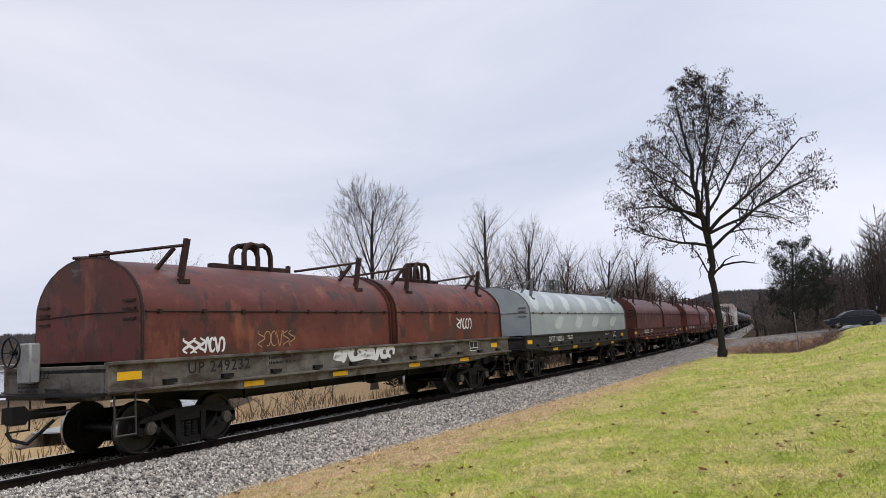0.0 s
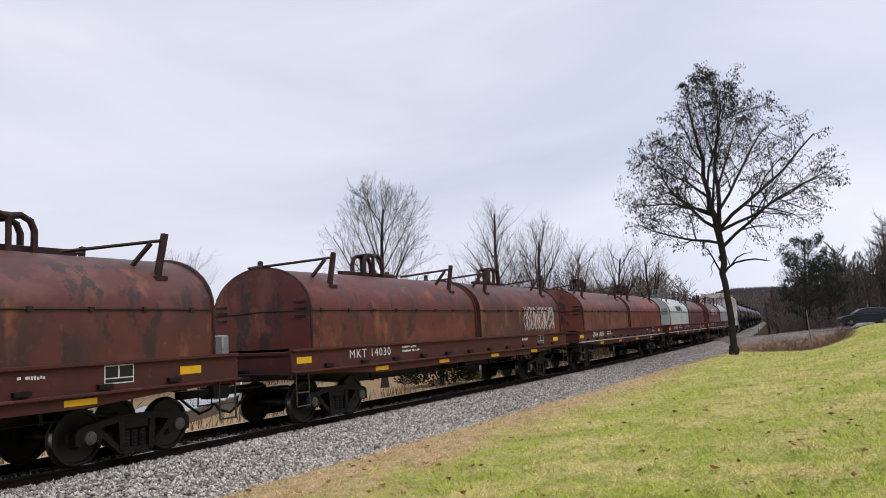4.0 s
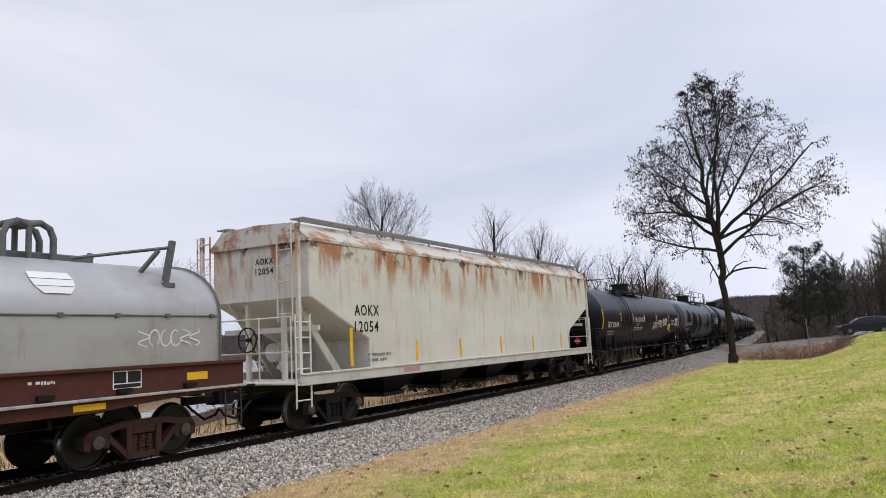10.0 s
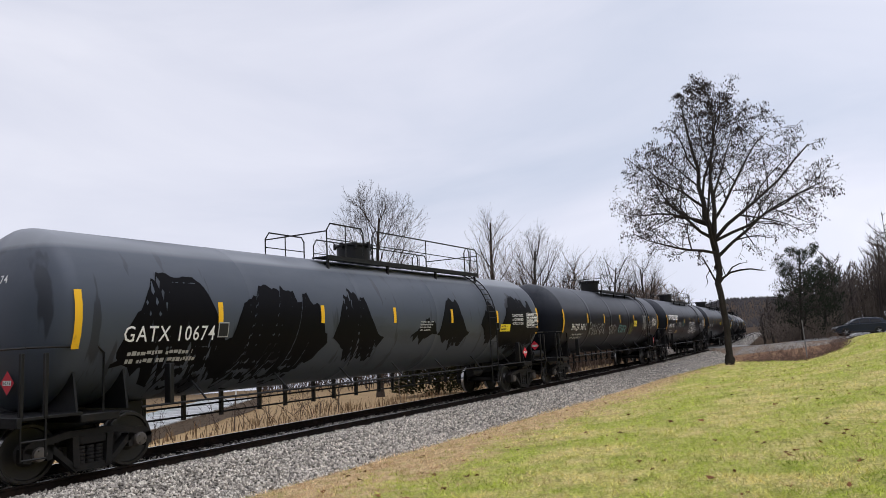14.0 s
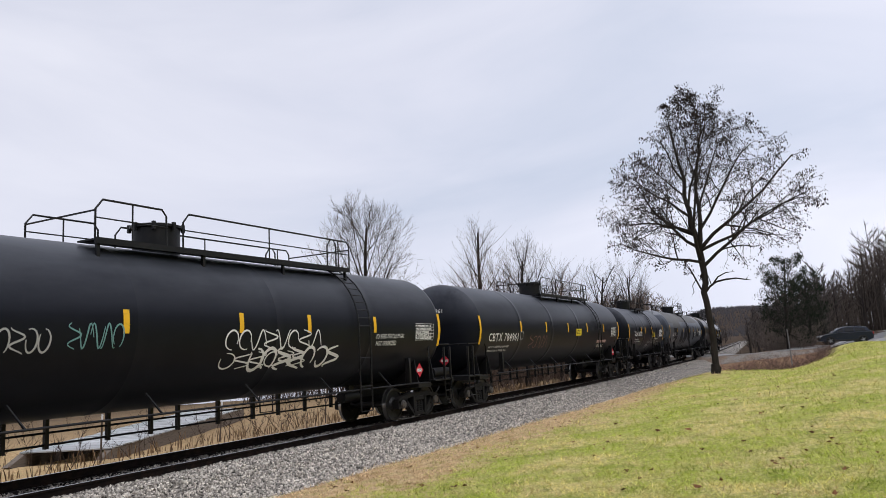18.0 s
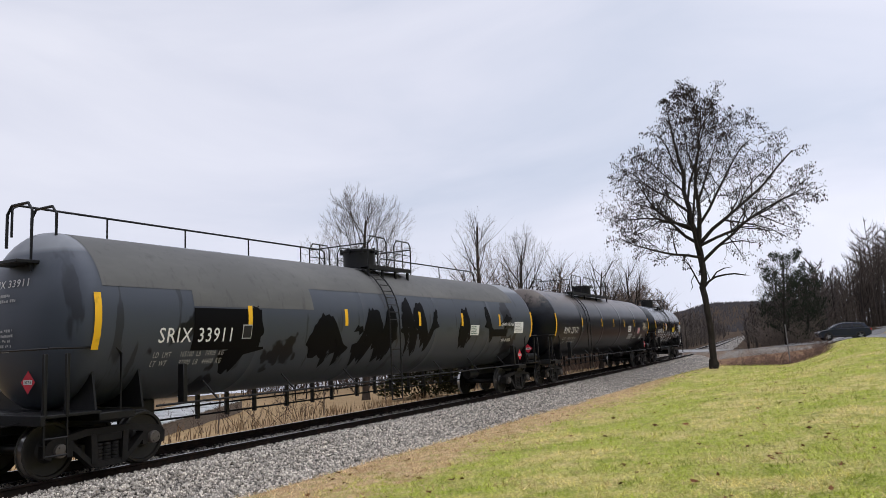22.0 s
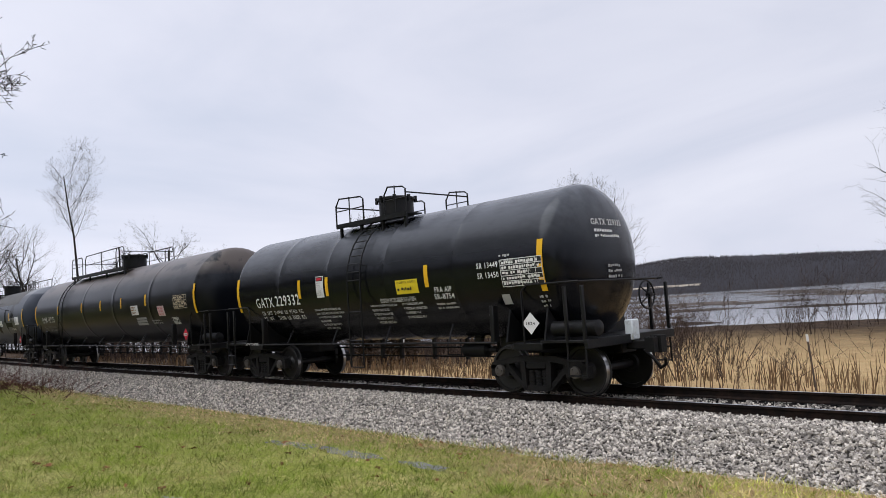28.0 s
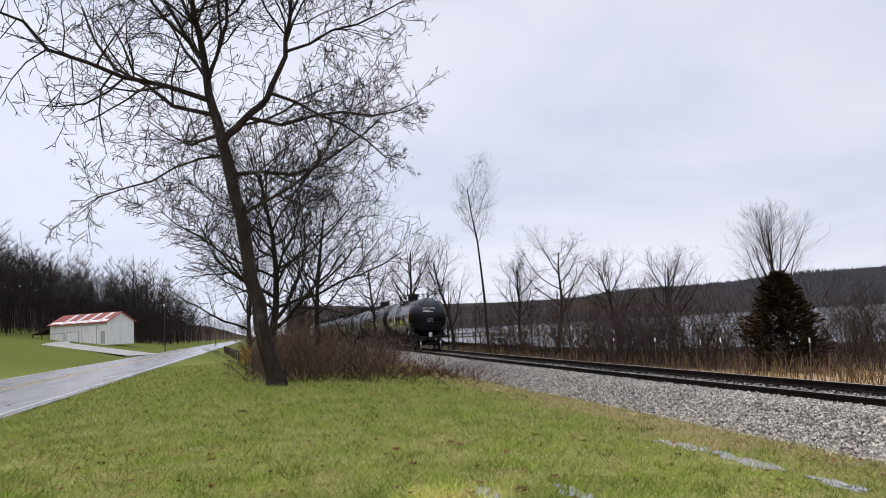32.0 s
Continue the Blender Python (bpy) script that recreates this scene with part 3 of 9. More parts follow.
    extrude(b, [(-0.70, 0.72), (-0.48, 0.72), (-0.44, 0.78), (-0.44, 0.96), (-0.50, 1.02), (-0.70, 1.02)], -0.17, 0.02)
    extrude(b, [(-0.66, 0.74), (-0.48, 0.74), (-0.48, 1.0), (-0.66, 1.0)], 0.06, 0.2)
    tube(b, [(-0.1, -0.33, 0.75), (-0.3, -0.34, 0.6), (-0.5, -0.25, 0.42), (-0.68, -0.12, 0.5), (-0.72, -0.05, 0.62)], 0.03, 8)
    tube(b, [(-0.15, -0.95, 0.95), (-0.25, -0.7, 0.9), (-0.3, -0.2, 0.88)], 0.014, 5)
    GEAR["coupler"] = finish(b, name="coupler")
    b = bmnew()
    pts = [(0, 0.27 * math.cos(a), 0.27 * math.sin(a)) for a in np.linspace(0, 2 * math.pi, 19)]
    tube(b, pts, 0.018, 6)
    for k in range(5):
        a = 2 * math.pi * k / 5
        tube(b, [(0.06, 0, 0), (0, 0.27 * math.cos(a), 0.27 * math.sin(a))], 0.013, 5)
    lathe(b, ((0, 0.05), (0.1, 0.05)), (0, 0, 0), "X", 10)
    GEAR["handwheel"] = finish(b, name="brake_wheel")


def add_truck(car, x, frame_mat=None, cap_mat=None):
    t = part("truck", GEAR["bolster"], TRUCK_STEEL, car, m=pose(x, 0, 0))
    for key in ("frame_near", "frame_far"):
        f = part("side_frame", GEAR[key], TRUCK_STEEL, t)
        if frame_mat:
            f.material_slots[0].link = "OBJECT"
            f.material_slots[0].material = frame_mat
    for dx in (-0.889, 0.889):
        w = part("wheelset", GEAR["wheelset"], None, t, m=pose(dx, 0, 0.457))
        WHEELSETS.append((w, dx))
        for s in (-1, 1):
            part("bearing_cap", GEAR["cap", s], CAP, t, m=pose(dx, 0, 0.457))
    return t


def add_couplers(car, half):
    part("coupler", GEAR["coupler"], TRUCK_STEEL, car, m=pose(-half + 0.66, 0, 0))
    part("coupler", GEAR["coupler"], TRUCK_STEEL, car, m=pose(half - 0.66, 0, 0, 0, 0, 180))


def rungs(bm, p, q, n, across, r=0.012):
    """A ladder between two points of one stile; across is the way to the other stile."""
    p, q, across = Vector(p), Vector(q), Vector(across)
    tube(bm, (p, q), r * 1.4, 5)
    tube(bm, (p + across, q + across), r * 1.4, 5)
    for i in range(n):
        c = p.lerp(q, (i + 0.5) / n)
        tube(bm, (c, c + across), r, 5)
    return bm


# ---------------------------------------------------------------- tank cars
def tank_paint(name, base, rough, dark=None, faded=None, spec=0.26, sky_sheen=0.55):
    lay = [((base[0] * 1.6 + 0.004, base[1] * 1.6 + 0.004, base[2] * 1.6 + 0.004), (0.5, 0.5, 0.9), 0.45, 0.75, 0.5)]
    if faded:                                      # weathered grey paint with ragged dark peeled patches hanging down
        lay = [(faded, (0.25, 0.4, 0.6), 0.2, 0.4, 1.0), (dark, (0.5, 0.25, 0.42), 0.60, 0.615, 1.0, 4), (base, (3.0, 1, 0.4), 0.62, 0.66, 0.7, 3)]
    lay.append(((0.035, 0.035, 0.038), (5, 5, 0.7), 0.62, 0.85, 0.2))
    # sky sheen painted into the colour, blue-grey and paler towards the crown
    lay.append(((0.120, 0.127, 0.145), (0.5, 1.5, 1.5), 0.1, 0.6, sky_sheen, 4, 2.7, 3.85))
    if faded:                                      # a pale strip along the crown
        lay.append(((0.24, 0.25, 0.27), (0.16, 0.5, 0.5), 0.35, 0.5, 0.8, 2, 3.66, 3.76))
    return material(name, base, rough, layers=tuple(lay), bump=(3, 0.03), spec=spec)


def tank_body(a, r, zc, n=48):
    """A barrel with dished heads and faint weld seams."""
    d = r * 0.36
    prof = [(-a, 0.02)]
    for i in range(1, 9):
        t = i / 8 * math.pi / 2
        prof.append((-a + d * (1 - math.cos(t)), r * math.sin(t) ** 0.85))
    prof += [(-a + d + 0.05, r), (-a + d + 0.3, r)]
    m = 5
    for i in range(1, m):
        x = -a + d + (2 * a - 2 * d) * i / m
        prof += [(x - 0.25, r), (x - 0.015, r), (x, r + 0.004), (x + 0.015, r), (x + 0.25, r)]
    prof += [(a - d - 0.3, r), (a - d - 0.05, r)]
    for i in range(8, 0, -1):
        t = i / 8 * math.pi / 2
        prof.append((a - d * (1 - math.cos(t)), r * math.sin(t) ** 0.85))
    prof.append((a, 0.02))
    return lathe(bmnew(), prof, (0, 0, zc), "X", n)


def tank_car(label, half, a, r, zc, tc, paint, style, group="train of freight cars", deck=None):
    car = thing("tank_car", label, "tank car", group)
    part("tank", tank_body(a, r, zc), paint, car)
    for s in (-1, 1):
        # draft sill, saddle and end platform
        b = box(bmnew(), min(s * (half - 0.62), s * (tc - 1.6)), max(s * (half - 0.62), s * (tc - 1.6)), -0.24, 0.24, 0.72, 1.06, 0.015)
        part("draft_sill", b, BLACK_STEEL, car)
        b = bmnew()
        for k in (-0.45, 0.45):
            pts = [(-1.35, 1.02)] + [(math.sin(t) * r * 0.99, zc - math.cos(t) * r * 0.99) for t in np.linspace(-0.95, 0.95, 9)] + [(1.35, 1.02)]
            vs = [[b.verts.new((s * tc + k + g, y, z)) for y, z in pts] for g in (-0.02, 0.02)]
            b.faces.new(vs[0])
            b.faces.new(vs[1][::-1])
            for i in range(len(pts)):
                b.faces.new((vs[0][i], vs[1][i], vs[1][(i + 1) % len(pts)], vs[0][(i + 1) % len(pts)]))
        box(b, s * tc - 0.35, s * tc + 0.35, -1.3, 1.3, 0.86, 1.0, 0.02)
        part("saddle", b, BLACK_STEEL, car)
        b = box(bmnew(), min(s * (half - 0.55), s * (half - 1.55)), max(s * (half - 0.55), s * (half - 1.55)), -1.42, 1.42, 1.0, 1.05, 0.008)
        box(b, min(s * (half - 0.5), s * (half - 0.58)), max(s * (half - 0.5), s * (half - 0.58)), -1.45, 1.45, 0.90, 1.06, 0.01)
        part("end_platform", b, BLACK_STEEL, car)
        for y in (-1, 1):                          # grab irons at the corners and the steps under them
            b = bmnew()
            x0, x1 = s * (half - 0.58), s * (half - 1.9)
            for x in (x0, s * (half - 0.95)):
                box(b, x - 0.03, x + 0.03, y * 1.40 - 0.03, y * 1.40 + 0.03, 1.02, 1.98, 0.008)
            tube(b, [(x1, y * 1.42, 1.0), (x1, y * 1.42, 1.95), (x1 + s * 0.12, y * 1.42, 2.06), (x0 - s * 0.05, y * 1.40, 2.06)], 0.02, 6)
            part("grab_iron", b, BLACK_STEEL, car)
            b = bmnew()
            for x in (x0, x0 - s * 0.38):
                tube(b, [(x, y * 1.40, 1.0), (x, y * 1.42, 0.42)], 0.018, 5)
            for z in (0.44, 0.70):
                tube(b, [(x0, y * 1.42, z), (x0 - s * 0.38, y * 1.42, z)], 0.016, 5)
            part("step", b, BLACK_STEEL, car)
            # bracket standing against the tank over the truck
            b = box(bmnew(), s * tc * 0.86 - 0.05, s * tc * 0.86 + 0.05, min(y * (r * 0.9), y * (r * 1.0)), max(y * (r * 0.9), y * (r * 1.0)), 1.02, 1.72, 0.012)
            part("bracket", b, BLACK_STEEL, car)
        b = tube(bmnew(), [(s * (half - 0.75), -1.4, 2.06), (s * (half - 0.75), 1.4, 2.06)], 0.02, 6)
        part("end_rail", b, BLACK_STEEL, car)
    for y in (-1, 1):                              # side handrail with slanting stays
        b = tube(bmnew(), [(-tc + 0.6, y * (r * 0.985), 1.02), (tc - 0.6, y * (r * 0.985), 1.02)], 0.022, 6)
        k = max(2, int(round(tc * 2 / 2.6)))
        for i in range(k):
            x = -tc + 0.9 + (2 * tc - 1.8) * (i + 0.5) / k
            tube(b, [(x, y * r * 0.985, 1.02), (x - 0.12, y * r * 0.80, 1.38)], 0.02, 5)
        part("side_handrail", b, BLACK_STEEL, car)
    b = bmnew()                                    # pipe rack under the barrel
    span = tc - 1.25
    for z in (0.57, 0.78):
        tube(b, [(-span, 0.45, z), (span, 0.45, z)], 0.022, 6)
    k = int(span * 2 / 0.95)
    for i in range(k + 1):
        x = -span + 2 * span * i / k + random.uniform(-0.18, 0.18)
        box(b, x - 0.035, x + 0.035, 0.41, 0.49, 0.5, 1.1)
    part("pipe_rack", b, BLACK_STEEL, car)
    b = lathe(bmnew(), ((-0.42, 0.02), (-0.40, 0.15), (0.25, 0.15), (0.32, 0.06), (0.5, 0.05)), (tc - 2.2, -0.25, 0.78), "X", 14)
    box(b, tc - 2.3, tc - 2.1, -0.3, -0.2, 0.8, 1.15)
    part("brake_cylinder", b, BLACK_STEEL, car)
    b = lathe(bmnew(), ((-0.5, 0.02), (-0.47, 0.14), (0.47, 0.14), (0.5, 0.02)), (tc + 1.05, -1.18, 1.24), "X", 14)
    part("air_reservoir", b, BLACK_STEEL, car)
    part("brake_wheel", GEAR["handwheel"], BLACK_STEEL, car, m=pose(half - 0.62, 0.75, 1.75))
    if style == "small":
        dx, p0, p1, dr, lad = (0.15, -0.85, 1.5, 0.43, (0.95,)) if half < 6.5 else (-0.05, -1.2, 1.45, 0.43, (0.1,))
    else:
        dx, p0, p1, dr, lad = *deck, 0.46, (deck[2] - 0.3 if deck[2] > 3 else deck[1] + 0.25,)
    top = zc + r
    b = lathe(bmnew(), ((top - 0.15, dr), (top + 0.48, dr), (top + 0.49, dr + 0.05), (top + 0.54, dr + 0.05), (top + 0.57, dr - 0.05), (top + 0.58, 0.02)), (dx, 0, 0), "Z", 24)
    for k in range(8):
        aa = k * math.pi / 4
        box(b, dx + (dr + 0.05) * math.cos(aa) - 0.03, dx + (dr + 0.05) * math.cos(aa) + 0.03, (dr + 0.05) * math.sin(aa) - 0.03, (dr + 0.05) * math.sin(aa) + 0.03, top + 0.42, top + 0.58)
    part("manway_dome", b, BLACK_STEEL, car)
    b = bmnew()
    for y in (-1, 1):
        box(b, p0, p1, min(y * 0.52, y * 1.0), max(y * 0.52, y * 1.0), top - 0.06, top - 0.03)
        box(b, p0, p1, y * 1.0 - 0.02, y * 1.0 + 0.02, top - 0.12, top - 0.01)
        for x in np.linspace(p0 + 0.1, p1 - 0.1, 4):
            box(b, x - 0.03, x + 0.03, y * 0.93 - 0.03, y * 0.93 + 0.03, top - 0.42, top - 0.05)
    part("dome_platform", b, BLACK_STEEL, car)
    hh = top + 0.62 if style == "small" else top + (0.66 if deck[2] == 5.1 else 0.78)
    for y in (-1, 1):
        if style == "small":
            hoops = ((p0, dx - 0.05), (dx + 0.75, p1))
        else:
            hoops = ((p0, p1),) if p0 == -1.15 else ((p0, p0 + 1.5), (p0 + 1.9, p1 - 0.55), (p1 - 0.9, p1)) if p1 - p0 > 3 else ((p0, p0 + 0.9), (p1 - 0.9, p1))
        for h0, h1 in hoops:
            b = bmnew()
            tube(b, [(h0, y * 1.0, top - 0.05), (h0, y * 1.0, hh - 0.18), (h0 + 0.14, y * 1.0, hh), (h1 - 0.1, y * 1.0, hh - (0.06 if style == "small" else 0.0)), (h1, y * 1.0, hh - 0.12), (h1, y * 1.0, top - 0.05)], 0.02, 6)
            tube(b, [(h0, y * 1.0, (hh + top) / 2), (h1, y * 1.0, (hh + top) / 2)], 0.014, 5)
            mx = (h0 + h1) / 2
            tube(b, [(mx, y * 1.0, top - 0.05), (mx, y * 1.0, hh)], 0.016, 5)
            part("platform_railing", b, BLACK_STEEL, car)
    for x in (p0, p1):
        part("cross_rail", tube(bmnew(), [(x, -1.0, hh - 0.2), (x, 1.0, hh - 0.2)], 0.018, 5), BLACK_STEEL, car)
    for x in lad:                                  # ladder bent round the barrel
        for y in (-1, 1):
            b = bmnew()
            arc = [(y * (r + 0.09) * math.cos(t), zc + (r + 0.09) * math.sin(t)) for t in np.linspace(0.0, 1.12, 7)]
            pts = [(y * (r + 0.09), 0.5), (y * (r + 0.09), 1.4)] + arc
            for d in (-0.24, 0.24):
                tube(b, [(x + d, p[0], p[1]) for p in pts], 0.02, 5)
            for i in range(13):
                t = i / 12 * (len(pts) - 1)
                j = min(int(t), len(pts) - 2)
                p = Vector(pts[j]).lerp(Vector(pts[j + 1]), t - j)
                tube(b, [(x - 0.24, p.x, p.y), (x + 0.24, p.x, p.y)], 0.014, 5)
            part("ladder", b, BLACK_STEEL, car)
    add_couplers(car, half)
    add_truck(car, -tc)
    add_truck(car, tc)
    return car


def diamond(car, u, v, size, mat, surf, text="", ink=None):
    bm = bmnew()
    bm.faces.new([bm.verts.new(surf(u + a * size, v + b * size, 0.03)) for a, b in ((0, -1), (1, 0), (0, 1), (-1, 0))])
    d = part("placard", bm, mat, car, "diamond hazard placard")
    bm = bmnew()
    bm.faces.new([bm.verts.new(surf(u + a * size, v + b * size, 0.034)) for a, b in ((-0.62, -0.2), (0.62, -0.2), (0.62, 0.2), (-0.62, 0.2))])
    part("panel", bm, WHITE_INK, d)
    if text:
        lettering(d, text, u - size * 0.5, v - size * 0.14, size * 0.28, BLACK_INK, surf, width=size, off=0.038)
    return d


def peel(car, u, v, w, h, mat, surf, seed, label="ragged black patch of peeled paint", smooth=False):
    """A bare patch where paint came off: wavy top, drips hanging from it."""
    rnd = random.Random(seed)
    bm = bmnew()
    n, drip = 22, []
    while len(drip) < n + 1:                       # drip lengths in runs
        run, deep = rnd.randint(2, 4), rnd.uniform(0.35, 1.0)
        drip += [deep * math.sin(math.pi * (i + 0.5) / run) ** 0.8 + 0.12 * rnd.random() for i in range(run)]
    rows = []
    if smooth:
        drip = [0.8 + 0.25 * noise.noise((i * 0.12, seed, 3)) for i in range(n + 1)]
    for i in range(n + 1):
        f = i / n
        arc = math.sin(math.pi * min(max(f, 0.02), 0.98))
        top = v + h * 0.5 * arc ** 0.22 * (0.8 + 0.6 * noise.noise((f * 4, seed, 0)))
        low = v - h * 0.5 * drip[i] * arc ** (0.3 if smooth else 0.18)
        lean = (0.45 if smooth else 0.18) * h
        rows.append([bm.verts.new(surf(u + w * f - lean * k, top + (low - top) * k, 0.005)) for k in (0, 0.12, 0.25, 0.38, 0.5, 0.62, 0.75, 0.88, 1)])
    for a, b in zip(rows, rows[1:]):
        for j in range(8):
            bm.faces.new((a[j + 1], b[j + 1], b[j], a[j]))
    return part("peeled_patch", bm, mat, car, label)


def bare_area(car, u0, u1, top, low, mat, surf, seed, label="large black area where grey paint came off"):
    """A wide bare area: ragged upper edge, streaks running out below."""
    bm = bmnew()
    n, rows = int((u1 - u0) * 14), []
    for i in range(n + 1):
        f = i / n
        u = u0 + (u1 - u0) * f
        end = min(1, 3.2 * f, 4.5 * (1 - f)) ** 0.8
        hi = low + (top - low) * (0.42 + 0.58 * end) + 0.30 * noise.noise((u * 0.9, seed, 0)) + 0.26 * noise.noise((u * 3.1, seed, 5)) + 0.16 * noise.noise((u * 9, seed, 2))
        lo = low + (top - low) * 0.30 * (1 - end) + 0.45 * abs(noise.noise((u * 2.6, seed, 8))) + 0.25 * noise.noise((u * 8, seed, 3))
        lean = 0.35 * math.sin(u * 0.7 + seed)
        rows.append([bm.verts.new(surf(u - 0.16 * lean * k, hi + (lo - hi) * k / 9, 0.005)) for k in range(10)])
    for a, b in zip(rows, rows[1:]):
        for j in range(9):
            bm.faces.new((a[j + 1], b[j + 1], b[j], a[j]))
    return part("bare_area", bm, mat, car, label)


def stripes(car, xs, z0, z1, surf, w=0.12):
    for x in xs:
        patch(car, x - w / 2, x + w / 2, z0, z1, YELLOW, surf, "reflector_stripe", 0.007)


def table_panel(car, u, v, w, h, surf, seed, ink=None):
    """A black data panel ruled in white."""
    p = patch(car, u, u + w, v, v + h, BLACK_INK, surf, "data_panel", 0.006)
    for i in range(6):
        patch(p, u, u + w, v + h * i / 5 - 0.006, v + h * i / 5 + 0.006, ink or WHITE_INK, surf, "ruling", 0.012, nv=1)
    for f in (0, 0.48, 0.68, 0.85, 1):
        patch(p, u + w * f - 0.005, u + w * f + 0.005, v, v + h, ink or WHITE_INK, surf, "ruling", 0.012)
    bars(p, u + 0.03, v + h - 0.03, w - 0.06, h - 0.02, 5, ink or WHITE_INK, surf, off=0.010, seed=seed)
    return p


def tank_marks(car, mark, u, v, h, a, r, zc, seed, ink=None, w=None, endmark=True, rows=2, loads=()):
    ink = ink or WHITE_INK
    s = side_round(r, zc)
    lettering(car, mark, u, v, h, ink, s, "reporting_mark", width=w, off=0.014, bold=0.012)
    if loads:
        for q, tx in enumerate(loads):
            lettering(car, tx, u - 0.02, v - 0.26 - 0.15 * q, 0.10, GREY_INK, s, "stencil", width=(w or 2.4) * 0.95, off=0.012)
    else:
        bars(car, u + 0.15, v - 0.16, (w or 2.4) * 0.85, 0.26, rows, GREY_INK, s, seed=seed)
    if endmark:
        lettering(car, mark, -0.72, zc + 0.55, 0.13, ink, lambda p, q, off: (-a + 0.36 * r * (1 - math.sqrt(max(0, 1 - (p * p + (q - zc) ** 2) / (r * r)))) * 0.9 - off - 0.012, -p, q), "reporting_mark", width=1.1)
        bars(car, -0.62, zc + 0.44, 0.8, 0.18, 2, GREY_INK, lambda p, q, off: (-a + 0.36 * r * (1 - math.sqrt(max(0, 1 - (p * p + (q - zc) ** 2) / (r * r)))) * 0.9 - off - 0.012, -p, q), seed=seed + 1)
        bars(car, -0.5, zc - 0.15, 0.6, 0.42, 5, GREY_INK, lambda p, q, off: (-a + 0.36 * r * (1 - math.sqrt(max(0, 1 - (p * p + (q - zc) ** 2) / (r * r)))) * 0.9 - off - 0.012, -p, q), seed=seed + 2)


# ---------------------------------------------------------------- coil cars
def hood_profile(w, z0, z1, zt):
    """Half-round steel hood: upright sides to z1, arched top to zt."""
    pts = [(-w, z0), (-w, z1)]
    for i in range(1, 16):
        t = math.pi * i / 16
        pts.append((-w * math.cos(t) if abs(math.cos(t)) > 0.001 else 0.0, z1 + (zt - z1) * math.sin(t)))
    return pts + [(w, z1), (w, z0)]


def hood_side(w=1.48, z1=2.5, zt=3.52):
    """Maps along and height on to the near side of a hood."""
    def f(u, v, off):
        a = math.asin(max(0.0, min(0.995, (v - z1) / (zt - z1))))
        return (u, -(w + off) * math.cos(a), v + off * math.sin(a))
    return f


def hood(car, x0, x1, paint, zt=3.52, w=1.48, z0=1.67, z1=2.5, loop=0.0, marks=None, label="", guide=True, steel=None):
    steel = steel or material("sooty hood iron", (0.030, 0.015, 0.013), 0.65, layers=(((0.085, 0.034, 0.027), 4, 0.5, 0.7, 0.7),), bump=(20, 0.2))
    prof = hood_profile(w, z0, z1, zt)
    b = bmnew()
    xs = [x0, x0 + 0.07, x0 + 0.07] + list(np.linspace(x0 + 0.5, x1 - 0.5, 8)) + [x1 - 0.07, x1 - 0.07, x1]
    rows = []
    for i, x in enumerate(xs):
        k = 1.012 if i in (0, 1, len(xs) - 1, len(xs) - 2) else 1.0
        rows.append([b.verts.new((x, y * k, z0 + (z - z0) * k + (0.012 * noise.noise((x * 1.1, y * 2, z * 2)) if 2 < i < len(xs) - 3 else 0))) for y, z in prof])
    for p, q in zip(rows, rows[1:]):
        for i in range(len(prof) - 1):
            b.faces.new((p[i], q[i], q[i + 1], p[i + 1]))
    b.faces.new(rows[0])
    b.faces.new(rows[-1][::-1])
    bmesh.ops.recalc_face_normals(b, faces=b.faces)
    hd = part("hood", b, paint, car, label)
    b = bmnew()                                    # seam bar with clips along the side, and over both ends
    for y in (-1, 1):
        tube(b, [(x0 + 0.1, y * (w + 0.015), z1 + 0.0), (x1 - 0.1, y * (w + 0.015), z1 + 0.0)], 0.016, 5)
        for x in np.arange(x0 + 0.4, x1 - 0.2, 1.0):
            box(b, x - 0.04, x + 0.04, y * (w + 0.015) - 0.03, y * (w + 0.015) + 0.03, z1 - 0.035, z1 + 0.035)
    for x in (x0 - 0.012, x1 + 0.012):
        tube(b, [(x, -w + 0.05, z1), (x, 0, z1 + 0.03), (x, w - 0.05, z1)], 0.014, 5)
        for y in (-w + 0.12, w - 0.42):
            for z in (z1 + 0.20, z1 + 0.06, z1 - 0.12):
                box(b, x - 0.025, x + 0.025, y, y + 0.30, z - 0.02, z + 0.02)
    part("seam_bar", b, steel, hd)
    for x in (x0 + 0.03, x1 - 0.03):                # raised lip round each end
        lip = bmnew()
        tube(lip, [(x, y * 1.012, z0 + (z - z0) * 1.012) for y, z in prof], 0.034, 6)
        part("end_lip", lip, steel, hd)
    zt_ = zt
    if loop is not None:                           # twin lifting arches on a plate
        cx = (x0 + x1) / 2 + loop
        b = box(bmnew(), cx - 1.25, cx + 1.25, -0.09, 0.09, zt_ - 0.03, zt_ + 0.12, 0.015)
        part("lifting_plate", b, steel, hd)
        for y in (-0.2, 0.2):                       # two bent straps along the hood, tied across the top
            b = bmnew()
            pts = [(cx - 0.43, y, zt_ - 0.03), (cx - 0.43, y, zt_ + 0.36), (cx - 0.36, y, zt_ + 0.52), (cx - 0.2, y, zt_ + 0.60), (cx, y, zt_ + 0.57), (cx + 0.2, y, zt_ + 0.60), (cx + 0.36, y, zt_ + 0.52), (cx + 0.43, y, zt_ + 0.36), (cx + 0.43, y, zt_ - 0.03)]
            tube(b, pts, 0.058, 8)
            tube(b, [(cx, y, zt_ - 0.03), (cx, y, zt_ + 0.57)], 0.05, 8)
            part("lifting_arch", b, steel, hd)
